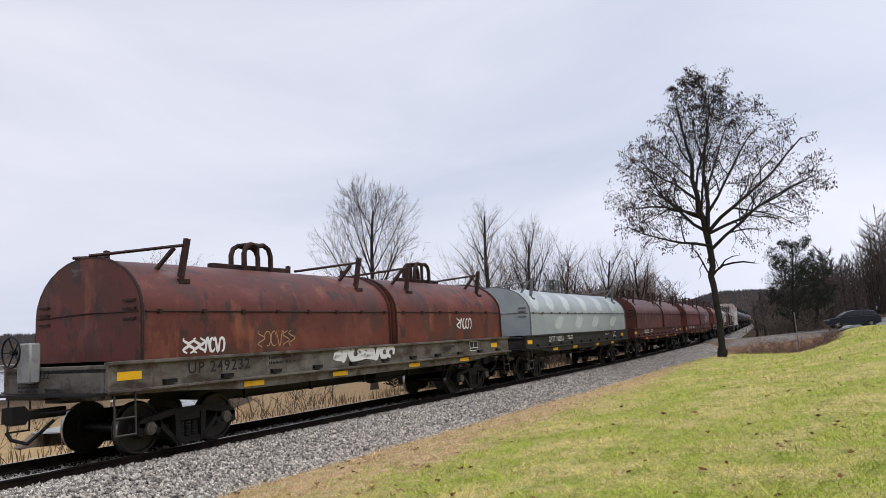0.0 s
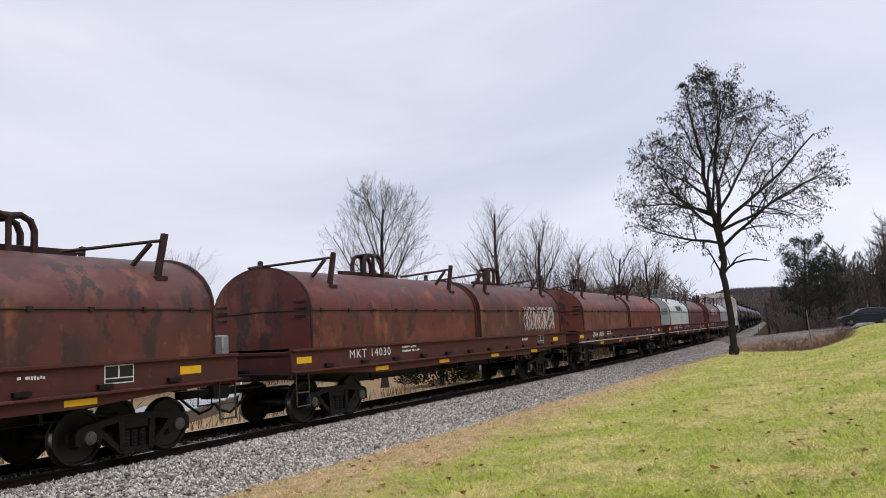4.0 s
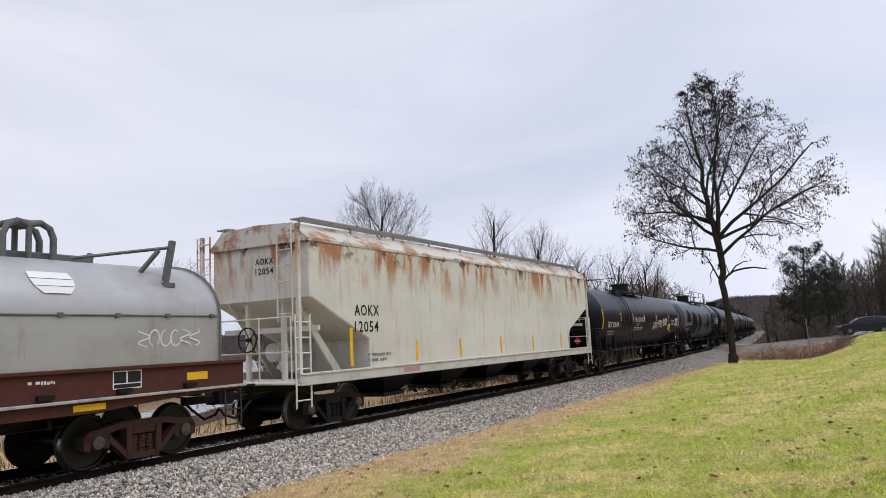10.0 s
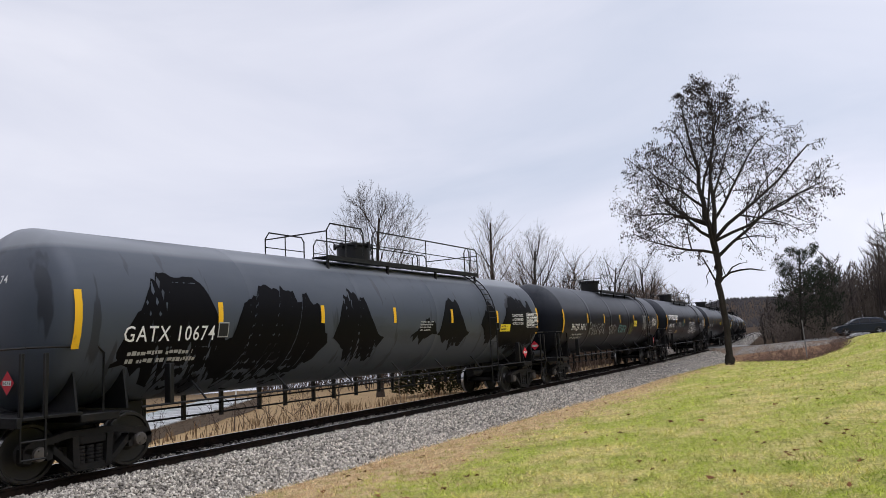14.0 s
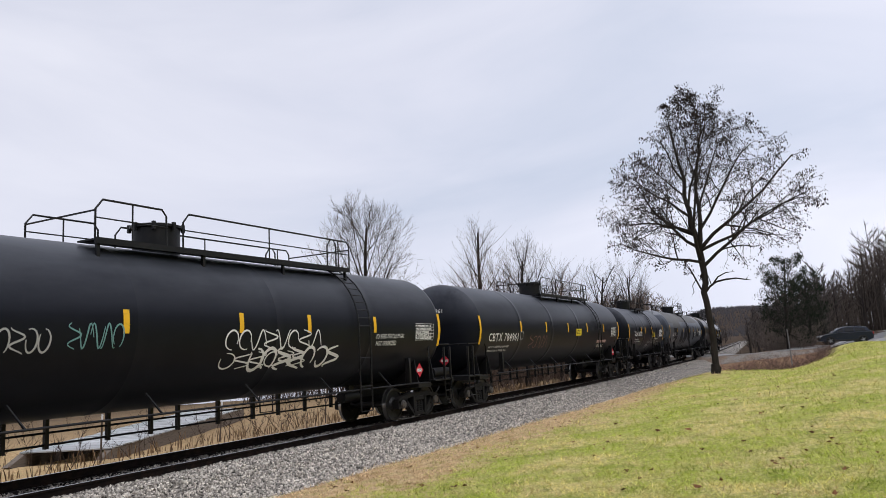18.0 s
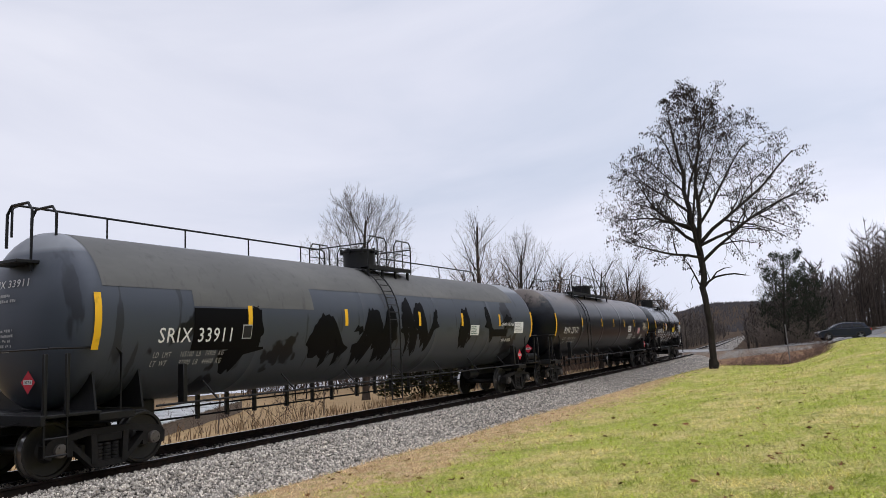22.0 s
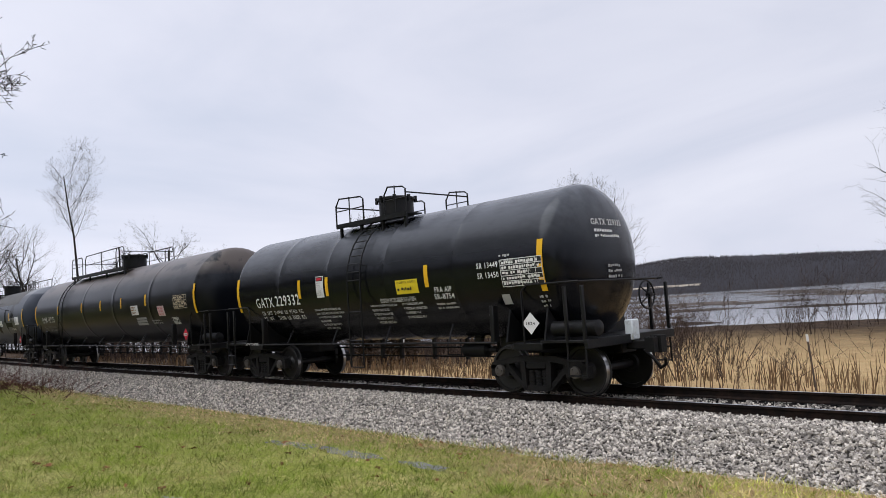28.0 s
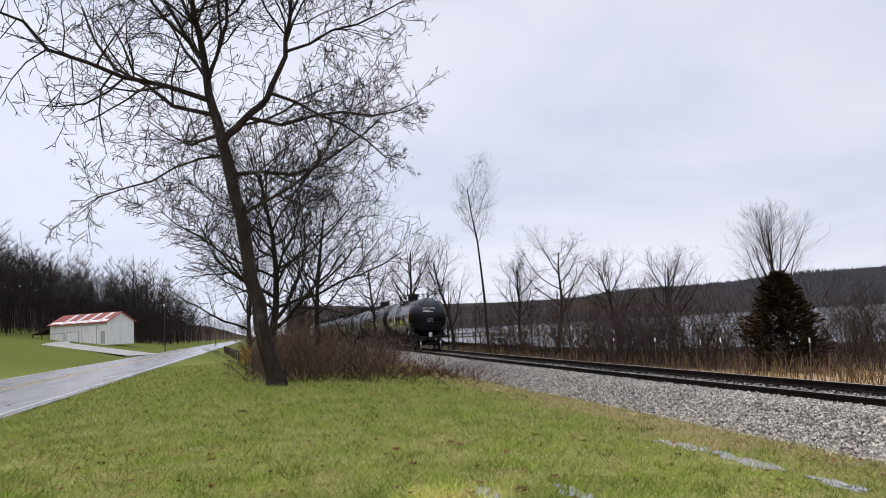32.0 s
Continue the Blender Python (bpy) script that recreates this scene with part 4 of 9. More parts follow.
        b = box(bmnew(), cx - 0.26, cx + 0.26, -0.2, 0.2, zt_ + 0.57, zt_ + 0.64, 0.02)
        part("arch_plate", b, steel, hd)
    if guide:                                      # slanted stacking posts with stays
        for x in (x0 + 1.15, x1 - 1.0):
            for y in (-1, 1):
                b = bmnew()
                zb = z1 + (zt - z1) * 0.78
                zb = z1 + (zt - z1) * 0.62
                tube(b, [(x, y * w * 0.76, zb - 0.08), (x + 0.13, y * w * 0.80, zb + 0.76)], 0.068, 4)
                tube(b, [(x - 0.34, y * w * 0.58, zb + 0.15), (x - 0.10, y * w * 0.74, zb + 0.58)], 0.045, 4)
                tube(b, [(x + 0.10, y * w * 0.78, zb + 0.64), (x - 1.25, y * w * 0.15, zt + 0.04)], 0.030, 4)
                box(b, x - 0.12, x + 0.12, min(y * w * 0.72, y * w * 0.86), max(y * w * 0.72, y * w * 0.86), zb - 0.10, zb - 0.02)
                part("guide_post", b, steel, hd)
    return hd


def coil_car(label, half, tc, hoods, paint, sill_paint, mark, mark_ink, group="train of freight cars", patches=True, frame_mat=None, silver_rail=True, mx=-6.0, mw=1.5):
    """hoods: rows of (x0, x1, paint, loop, label)."""
    car = thing("coil_car", label, "coil car", group)
    e = half - 0.75
    b = bmnew()
    extrude(b, [(-e, 1.0), (-tc - 0.6, 0.95), (-tc + 1.6, 0.70), (tc - 1.6, 0.70), (tc + 0.6, 0.95), (e, 1.0), (e, 1.25), (-e, 1.25)], -0.22, 0.22)
    part("center_sill", b, BLACK_STEEL, car)
    for y in (-1, 1):
        b = bmnew()                                # deep side sill with rub rail and pockets
        y0, y1 = sorted((y * 1.36, y * 1.46))
        extrude(b, [(-e, 1.12), (-tc - 0.5, 1.08), (-tc + 1.2, 0.97), (tc - 1.2, 0.97), (tc + 0.5, 1.08), (e, 1.12), (e, 1.66), (-e, 1.66)], y0, y1)
        part("side_sill", b, sill_paint, car)
        b = box(bmnew(), -e, e, min(y * 1.40, y * 1.53), max(y * 1.40, y * 1.53), 1.61, 1.67, 0.01)
        part("top_flange", b, sill_paint, car)
        b = bmnew()
        box(b, -e, e, min(y * 1.42, y * 1.56), max(y * 1.42, y * 1.56), 1.155, 1.20, 0.008)
        part("walkway", b, material("galvanised walkway", (0.42, 0.42, 0.42), 0.6, 0.3, layers=(((0.16, 0.14, 0.12), 6, 0.5, 0.7, 0.7),)) if silver_rail else sill_paint, car)
        hook = finish(box(bmnew(), -0.13, 0.13, min(y * 1.44, y * 1.54), max(y * 1.44, y * 1.54), 1.24, 1.31), name="tie_down")
        for x in np.arange(-e + 1.2, e - 0.6, 1.35):
            part("tie_down", hook, BLACK_STEEL, car, m=pose(float(x), 0, 0))
    b = bmnew()
    for x in np.arange(-e + 0.6, e, 1.6):
        box(b, x - 0.06, x + 0.06, -1.4, 1.4, 1.05, 1.3)
    box(b, -e, e, -1.40, 1.40, 1.50, 1.56)
    part("floor_frame", b, BLACK_STEEL, car)
    for s in (-1, 1):
        b = box(bmnew(), min(s * e, s * (e - 0.12)), max(s * e, s * (e - 0.12)), -1.4, 1.4, 1.05, 1.62, 0.01)
        part("end_sill", b, sill_paint, car)
        b = box(bmnew(), min(s * (e + 0.34), s * e), max(s * (e + 0.34), s * e), -1.45, 1.45, 1.13, 1.17)
        part("end_platform", b, BLACK_STEEL, car)
        for y in (-1, 1):
            b = bmnew()
            for x in (s * (e - 0.1), s * (e - 0.5)):
                tube(b, [(x, y * 1.48, 1.15), (x, y * 1.5, 0.44)], 0.018, 5)
            for z in (0.46, 0.74):
                tube(b, [(s * (e - 0.1), y * 1.5, z), (s * (e - 0.5), y * 1.5, z)], 0.018, 5)
            part("step", b, material("dull steel rod", (0.05, 0.047, 0.045), 0.5, 0.4), car)
    b = lathe(bmnew(), ((-0.5, 0.02), (-0.46, 0.2), (0.46, 0.2), (0.5, 0.02)), (1.0, -0.7, 0.86), "X", 16)
    part("air_reservoir", b, BLACK_STEEL, car)
    b = tube(bmnew(), [(-tc + 1.3, -0.9, 0.78), (tc - 1.3, -0.9, 0.78)], 0.02, 5)
    for x in np.linspace(-tc + 1.6, tc - 1.6, 5):
        box(b, x - 0.03, x + 0.03, -0.93, -0.87, 0.74, 1.1)
    part("brake_rod", b, BLACK_STEEL, car)
    b = box(bmnew(), -e - 0.2, -e, 0.35, 0.75, 1.35, 2.05, 0.03)
    part("brake_housing", b, material("light grey housing", (0.3, 0.3, 0.3), 0.6, layers=(((0.12, 0.1, 0.09), 6, 0.5, 0.7, 0.7),)), car)
    part("brake_wheel", GEAR["handwheel"], BLACK_STEEL, car, m=pose(-e - 0.3, 0.75, 1.9))
    for x0, x1, pnt, loop, lab in hoods:
        hood(car, x0, x1, pnt, loop=loop, label=lab, steel=material("dull grey hood iron", (0.13, 0.13, 0.135), 0.6, layers=(((0.05, 0.045, 0.042), 4, 0.5, 0.7, 0.7),)) if pnt.name.startswith(("pale", "off white", "galvanised")) else None)
    s = side_flat(-1.46)
    if patches:
        for x in (-e + 0.4, e - 1.15):
            patch(car, x - 0.24, x + 0.24, 1.35, 1.49, YELLOW, s, "reflector_patch", 0.006, nv=1)
        for x in (-tc + 1.3, -1.7, 1.6, tc - 1.3):
            patch(car, x - 0.28, x + 0.28, 1.015, 1.115, YELLOW, s, "reflector_patch", 0.006, nv=1)
    lettering(car, mark, mx, 1.37, 0.21, mark_ink, s, "reporting_mark", width=mw, bold=0.03)
    bars(car, mx + mw + 0.55, 1.57, 0.85, 0.20, 2, mark_ink, s, seed=len(mark))
    bars(car, e - 4.3, 1.52, 0.6, 0.10, 1, mark_ink, s, seed=len(mark) + 4)
    lp = patch(car, e - 2.9, e - 2.35, 1.30, 1.60, WHITE_INK, s, "label_panel", 0.006, nv=1)
    for u0, u1, v0, v1 in ((0.02, 0.25, 0.10, 0.28), (0.28, 0.53, 0.10, 0.28), (0.02, 0.53, 0.02, 0.08)):
        patch(lp, e - 2.9 + u0, e - 2.9 + u1, 1.30 + v0, 1.30 + v1, BLACK_INK, s, "label_field", 0.010, nv=1)
    se = lambda p, q, off: (-e - off - 0.002, -p, q)
    lettering(car, mark, -1.25 + 0.2, 1.42, 0.13, mark_ink, se, "reporting_mark", width=0.95)
    bars(car, -1.0, 1.36, 0.7, 0.2, 3, mark_ink, se, seed=3)
    add_couplers(car, half)
    add_truck(car, -tc, frame_mat)
    add_truck(car, tc, frame_mat)
    return car


# ---------------------------------------------------------------- covered hopper
def hopper_car(label, half, tc, group="train of freight cars"):
    car = thing("covered_hopper", label, "hopper car", group)
    pnt = material("hopper grey paint", (0.66, 0.645, 0.60), 0.6, layers=(((0.53, 0.505, 0.455), (0.35, 0.35, 0.6), 0.4, 0.7, 0.8), ((0.40, 0.24, 0.12), (1.8, 1.8, 0.3), 0.58, 0.68, 0.55), ((0.24, 0.23, 0.21), (7, 7, 0.5), 0.55, 0.75, 0.4), ((0.52, 0.30, 0.10), (0.9, 0.9, 0.7), 0.54, 0.66, 0.6, 5, 2.4, 3.7), ((0.36, 0.14, 0.04), (2.0, 2.0, 0.45), 0.50, 0.60, 0.9, 5, 3.0, 3.9), ((0.10, 0.045, 0.03), (1.2, 1.6, 1.6), 0.54, 0.60, 0.9, 4, 3.75, 4.1)), bump=(2.0, 0.05))
    roofm = material("rust streaked roof edge", (0.58, 0.55, 0.50), 0.65, layers=(((0.34, 0.17, 0.08), (1.2, 2, 2), 0.50, 0.60, 0.85), ((0.12, 0.06, 0.04), (2.2, 2, 3), 0.58, 0.66, 0.85)))
    e = half - 0.7                                 # end of the roof and sills
    w = 1.52
    outline = [(-e + 0.50, 4.25), (-e + 0.50, 2.95), (-tc + 0.9, 1.95), (-tc + 0.9, 1.22), (tc - 0.9, 1.22), (tc - 0.9, 1.95), (e - 0.25, 2.95), (e - 0.25, 4.25)]
    b = extrude(bmnew(), outline, -w + 0.02, w - 0.02)
    bmesh.ops.bevel(b, geom=[ed for ed in b.edges if abs(ed.verts[0].co.y - ed.verts[1].co.y) < 0.01], offset=0.03, segments=1, affect="EDGES")
    part("body", b, pnt, car)
    b = bmnew()                                    # sloped roof edge and flat top
    prof = [(-w, 4.20), (-w, 4.27), (-w * 0.78, 4.56), (-w * 0.74, 4.64), (0, 4.70), (w * 0.74, 4.64), (w * 0.78, 4.56), (w, 4.27), (w, 4.20)]
    rows = [[b.verts.new((x, y, z)) for y, z in prof] for x in (-e + 0.42, e - 0.2)]
    for i in range(len(prof) - 1):
        b.faces.new((rows[0][i], rows[1][i], rows[1][i + 1], rows[0][i + 1]))
    b.faces.new(rows[0])
    b.faces.new(rows[1][::-1])
    bmesh.ops.recalc_face_normals(b, faces=b.faces)
    part("roof", b, roofm, car)
    for y in (-1, 1):
        b = bmnew()
        for k in range(5):
            box(b, -e + 0.5, e - 0.5, y * (0.98 + 0.09 * k) - 0.012, y * (0.98 + 0.09 * k) + 0.012, 4.72, 4.755)
        for x in np.arange(-e + 0.55, e - 0.5, 0.35):
            box(b, x - 0.01, x + 0.01, min(y * 0.97, y * 1.36), max(y * 0.97, y * 1.36), 4.73, 4.75)
        for x in np.arange(-e + 0.6, e, 1.9):
            box(b, x - 0.025, x + 0.025, y * 1.15 - 0.02, y * 1.15 + 0.02, 4.45, 4.73)
        part("running_board", b, material("galvanised grating", (0.30, 0.29, 0.28), 0.6, 0.4, layers=(((0.2, 0.12, 0.07), 5, 0.5, 0.7, 0.6),)), car)
        b = box(bmnew(), -e + 0.1, e - 0.1, min(y * 1.44, y * 1.54), max(y * 1.44, y * 1.54), 1.02, 1.28, 0.015)
        box(b, -e + 0.1, e - 0.1, min(y * 1.44, y * 1.57), max(y * 1.44, y * 1.57), 1.24, 1.29, 0.01)
        part("side_sill", b, material("pale sill paint", (0.55, 0.54, 0.51), 0.6, layers=(((0.3, 0.27, 0.23), (2, 2, 4), 0.5, 0.75, 0.7),)), car)
        for s in (-1, 1):
            b = bmnew()                            # corner post, ladder, tall safety cage
            x = s * (e - 0.15)
            box(b, x - 0.05, x + 0.05, y * 1.48 - 0.04, y * 1.48 + 0.04, 1.2, 4.55, 0.01)
            part("corner_post", b, pnt, car)
            b = rungs(bmnew(), (s * (e + 0.0), y * 1.50, 0.55), (s * (e + 0.0), y * 1.50, 2.55), 6, (-s * 0.48, 0, 0), 0.016)
            rungs(b, (s * (e + 0.02), y * 1.45, 2.4), (s * (e + 0.02), y * 1.45, 4.5), 6, (0, -y * 0.42, 0), 0.014)
            part("ladder", b, pnt, car)
    for x in np.arange(-5.4, 5.5, 2.7):
        part("roof_hatch", box(bmnew(), x - 0.55, x + 0.55, -0.42, 0.42, 4.69, 4.80, 0.03), roofm, car)
    for s in (-1, 1):
        b = bmnew()                                # end frame: slope braces, platform, sill
        box(b, min(s * e, s * (tc - 1.2)), max(s * e, s * (tc - 1.2)), -0.25, 0.25, 0.75, 1.1, 0.02)
        part("draft_sill", b, BLACK_STEEL, car)
        b = box(bmnew(), min(s * (e + 0.1), s * (e - 1.5)), max(s * (e + 0.1), s * (e - 1.5)), -1.45, 1.45, 1.06, 1.11, 0.01)
        part("end_platform", b, pnt, car)
        b = bmnew()
        for y in (-1.0, 1.0):
            extrude(b, [(s * (e - 0.6), 2.95), (s * (e - 0.5), 2.9), (s * (tc - 0.2), 1.1), (s * (tc - 0.5), 1.1)], y - 0.03, y + 0.03)
            box(b, s * (e - 0.7) - 0.05, s * (e - 0.7) + 0.05, y * 0.55 - 0.05, y * 0.55 + 0.05, 1.1, 2.95)
        box(b, s * (e - 0.85) - 0.04, s * (e - 0.85) + 0.04, -1.45, 1.45, 2.20, 2.32)
        part("end_frame", b, pnt, car)
        b = bmnew()
        for y in (-1.42, 1.42, -0.5):
            tube(b, [(s * (e + 0.05), y, 1.1), (s * (e + 0.05), y, 2.5)], 0.02, 5)
        for z in (1.75, 2.5):
            tube(b, [(s * (e + 0.05), -1.42, z), (s * (e + 0.05), 1.42, z)], 0.018, 5)
        part("end_rail", b, pnt, car)
    b = lathe(bmnew(), ((-0.55, 0.02), (-0.5, 0.22), (0.5, 0.22), (0.55, 0.02)), (-tc - 0.1, 0.3, 1.75), "X", 16)
    part("air_reservoir", b, pnt, car)
    part("brake_wheel", GEAR["handwheel"], BLACK_STEEL, car, m=pose(-e - 0.1, -0.2, 2.05))
    for x in (-4.6, -1.55, 1.55, 4.6):             # discharge hoppers
        b = bmnew()
        tp = [(x - 1.3, -1.2, 1.3), (x + 1.3, -1.2, 1.3), (x + 1.3, 1.2, 1.3), (x - 1.3, 1.2, 1.3)]
        lo = [(x - 0.35, -0.5, 0.52), (x + 0.35, -0.5, 0.52), (x + 0.35, 0.5, 0.52), (x - 0.35, 0.5, 0.52)]
        skin(b, [tp, lo])
        box(b, x - 0.5, x + 0.5, -0.6, 0.6, 0.42, 0.54, 0.02)
        part("discharge_gate", b, BLACK_STEEL, car)
    s = side_flat(-w + 0.02)
    lettering(car, "AOKX", -e + 2.1, 2.54, 0.27, BLACK_INK, s, "reporting_mark", width=1.02, bold=0.03)
    lettering(car, "12054", -e + 2.1, 2.14, 0.27, BLACK_INK, s, "reporting_mark", width=0.98, bold=0.03)
    bars(car, -e + 2.6, 1.62, 1.2, 0.26, 2, material("grey stencil", (0.2, 0.2, 0.2), 0.6), s, seed=5)
    for x in (-e + 1.95, -4.75, -2.3, 0.5, 3.2, 6.0):
        patch(car, x - 0.06, x + 0.06, 1.35, 2.25 if x < -6 else 1.9, YELLOW, s, "reflector_stripe", 0.006, nv=1)
    se = lambda p, q, off: (-e + 0.495 - off, -p, q)
    lettering(car, "AOKX", -0.1, 3.78, 0.15, BLACK_INK, se, "reporting_mark", width=0.55)
    lettering(car, "12054", -0.1, 3.55, 0.15, BLACK_INK, se, "reporting_mark", width=0.55)
    patch(car, -e + 4.1, -e + 4.9, 1.08, 1.2, material("faded pink sticker", (0.5, 0.25, 0.28), 0.6), side_flat(-1.54), "sticker", nv=1)
    add_couplers(car, half)
    add_truck(car, -tc)
    add_truck(car, tc)
    return car


# ---------------------------------------------------------------- the train, front to rear
SPEED = 11.76
JOINTS = (6.9, 24.02, 40.25, 58.0, 75.7, 93.5, 111.2, 128.75, 149.35, 170.22, 191.4, 211.6, 231.85, 252.07, 264.94, 286.3, 307.23, 320.97)


def red(name, base, wear=(0.13, 0.05, 0.038), light=(0.28, 0.125, 0.10), amount=0.6):
    return material(name, base, 0.5, layers=((wear, (0.5, 0.5, 0.8), 0.42, 0.62, 0.95), (light, (0.7, 1.2, 0.9), 0.54, 0.66, amount), ((0.034, 0.019, 0.017), (2.2, 2.2, 1.2), 0.56, 0.60, 0.85), ((0.34, 0.26, 0.24), (0.9, 0.9, 2.4), 0.60, 0.68, 0.42, 4, 2.9, 3.4), ((0.27, 0.10, 0.05), (1.3, 1.3, 0.5), 0.58, 0.66, 0.6), ((0.05, 0.024, 0.02), (0.9, 0.9, 0.6), 0.56, 0.60, 0.6, 5), ((0.25, 0.09, 0.05), 5, 0.62, 0.75, 0.5)), bump=(1.6, 0.12), spec=0.4)


def build_train():
    gear_meshes()
    cars = []
    half = [(b - a) / 2 for a, b in zip(JOINTS, JOINTS[1:])]
    RED_A = red("oxide red hood paint", (0.122, 0.026, 0.018), (0.082, 0.020, 0.015), (0.21, 0.072, 0.052), 0.45)
    RED_B = red("brown red hood paint", (0.105, 0.029, 0.022), (0.065, 0.023, 0.019), (0.19, 0.078, 0.06), 0.5)
    RED_C = red("faded red hood paint", (0.165, 0.046, 0.031), (0.11, 0.033, 0.024), (0.28, 0.13, 0.10), 0.5)
    RED_D = red("bright red hood paint", (0.20, 0.038, 0.025), (0.13, 0.030, 0.022), (0.30, 0.12, 0.085), 0.35)
    RED_E = red("patchy red hood paint", (0.15, 0.036, 0.026), (0.095, 0.028, 0.022), (0.30, 0.15, 0.125), 0.5)
    SILL_GREY = material("weathered grey sill paint", (0.135, 0.123, 0.107), 0.7, layers=(((0.045, 0.029, 0.023), (1.5, 1.5, 3), 0.42, 0.62, 0.9), ((0.20, 0.185, 0.17), 3, 0.55, 0.70, 0.7), ((0.075, 0.036, 0.024), (3, 3, 0.8), 0.56, 0.66, 0.7)), bump=(6, 0.1))
    SILL_RED = material("oxide red sill paint", (0.082, 0.024, 0.020), 0.65, layers=(((0.05, 0.025, 0.022), (2, 2, 4), 0.45, 0.7, 0.8), ((0.19, 0.10, 0.085), 4, 0.6, 0.78, 0.5)), bump=(6, 0.1))
    SILL_BLACK = material("black sill paint", (0.022, 0.022, 0.022), 0.6, layers=(((0.07, 0.06, 0.05), (2, 2, 4), 0.5, 0.75, 0.7),), bump=(6, 0.1))
    MINT = material("pale grey green hood paint", (0.36, 0.40, 0.415), 0.45, layers=(((0.25, 0.285, 0.305), (0.4, 0.6, 0.6), 0.45, 0.65, 0.8, 3),  ((0.2, 0.2, 0.19), (4, 4, 0.8), 0.62, 0.8, 0.5)), bump=(1.6, 0.08))
    SILVER = material("galvanised silver hood", (0.42, 0.42, 0.43), 0.42, 0.35, layers=(((0.27, 0.255, 0.25), (0.6, 0.6, 1), 0.42, 0.7, 0.8), ((0.17, 0.13, 0.11), (4, 4, 0.8), 0.6, 0.8, 0.5)), bump=(2, 0.1))
    PALE = material("off white hood paint", (0.50, 0.525, 0.515), 0.5, layers=(((0.34, 0.36, 0.355), (0.6, 0.6, 1), 0.45, 0.72, 0.8), ((0.26, 0.17, 0.12), (4, 4, 0.6), 0.64, 0.8, 0.6)), bump=(1.6, 0.08))
    SPRAY = material("white spray paint", (0.72, 0.72, 0.72), 0.6)
    TAN_SPRAY = material("tan spray paint", (0.42, 0.25, 0.13), 0.6)
    RUSTY_TRUCK = material("rust red side frame", (0.062, 0.026, 0.022), 0.75, layers=(((0.04, 0.03, 0.027), 5, 0.45, 0.7, 0.8),), bump=(30, 0.3))

    def hoods2(h, pa, pb, split=0.545):
        e = h - 1.35
        m = -e + 2 * e * split
        return ((-e, m - 0.12, pa, 0.35, "long oxide steel hood"), (m + 0.12, e, pb, 0.35, "short steel hood"))

    flat, hs = side_flat(-1.48), hood_side()
    c = coil_car("coil car with two brown-red hoods on a weathered grey frame", half[0], half[0] - 2.75, hoods2(half[0], RED_A, RED_A, 0.54), RED_A, SILL_GREY, "UP 249232", BLACK_INK, silver_rail=False, mx=-6.18, mw=1.55)
    scrawl(c, -6.3, 1.72, 0.98, 0.30, SPRAY, flat, 11, 8, 0.024, label="white sprayed tag")
    scrawl(c, -4.4, 1.76, 1.1, 0.36, TAN_SPRAY, flat, 12, 6, 0.011, label="tan sprayed tag")
    scrawl(c, 4.1, 1.98, 0.95, 0.36, SPRAY, flat, 13, 5, 0.020)
    lettering(c, "G-110-89", 3.13, 1.37, 0.12, BLACK_INK, side_flat(-1.46), "stencil", width=0.56)
    scrawl(c, -1.9, 1.33, 2.5, 0.30, SPRAY, side_flat(-1.466), 14, 8, 0.065, label="fat white sprayed letters")
    cars.append(c)
    c = coil_car("coil car with one long pale grey-green hood on a black frame", half[1], half[1] - 2.6, ((-half[1] + 1.2, half[1] - 1.2, MINT, 0.3, "pale patched hood"),), MINT, SILL_BLACK, "CHTT 100353", WHITE_INK, silver_rail=False, mx=-4.95, mw=1.75)
    PALE_MINT = material("fresh pale hood paint", (0.52, 0.56, 0.56), 0.5, layers=(((0.42, 0.46, 0.47), (1, 1, 2), 0.45, 0.65, 0.8),))
    for q, (u_, v_, w_, h_) in enumerate(((-6.0, 3.02, 0.8, 1.05), (-4.3, 3.02, 0.8, 1.05), (-3.9, 2.12, 0.9, 0.65), (-2.3, 3.02, 0.8, 1.05), (-1.3, 2.12, 0.9, 0.65), (0.1, 3.02, 0.8, 1.05), (1.2, 2.12, 0.9, 0.65), (2.5, 3.02, 0.9, 1.05), (4.2, 2.12, 1.0, 0.65), (4.9, 3.02, 0.8, 1.05))):
        peel(c, u_, v_, w_, h_, PALE_MINT, hs, 300 + q, "smooth pale paint patch", True)
    cars.append(c)
    c = coil_car("coil car with two dark red hoods, dented and scuffed", half[2], half[2] - 2.75, hoods2(half[2], RED_B, RED_B, 0.53), RED_B, SILL_RED, "UP 242383", WHITE_INK, silver_rail=False, mx=-5.4, mw=1.2)
    cars.append(c)
    c = coil_car("coil car with two dark red hoods and scrawled paint", half[3], half[3] - 2.75, hoods2(half[3], RED_A, RED_B, 0.53), RED_A, SILL_RED, "MKT 14030", WHITE_INK, silver_rail=False, mx=-6.1, mw=1.7)
    scrawl(c, 4.0, 1.75, 2.8, 0.95, SPRAY, hs, 21, 22, 0.011, label="white sprayed scribble")
    scrawl(c, 4.5, 1.95, 1.6, 0.45, material("pink spray haze", (0.42, 0.22, 0.2), 0.6), hs, 22, 14, 0.018)
    lettering(c, "G-100-59", 3.8, 1.44, 0.12, WHITE_INK, side_flat(-1.46), "stencil", width=0.5)
    cars.append(c)
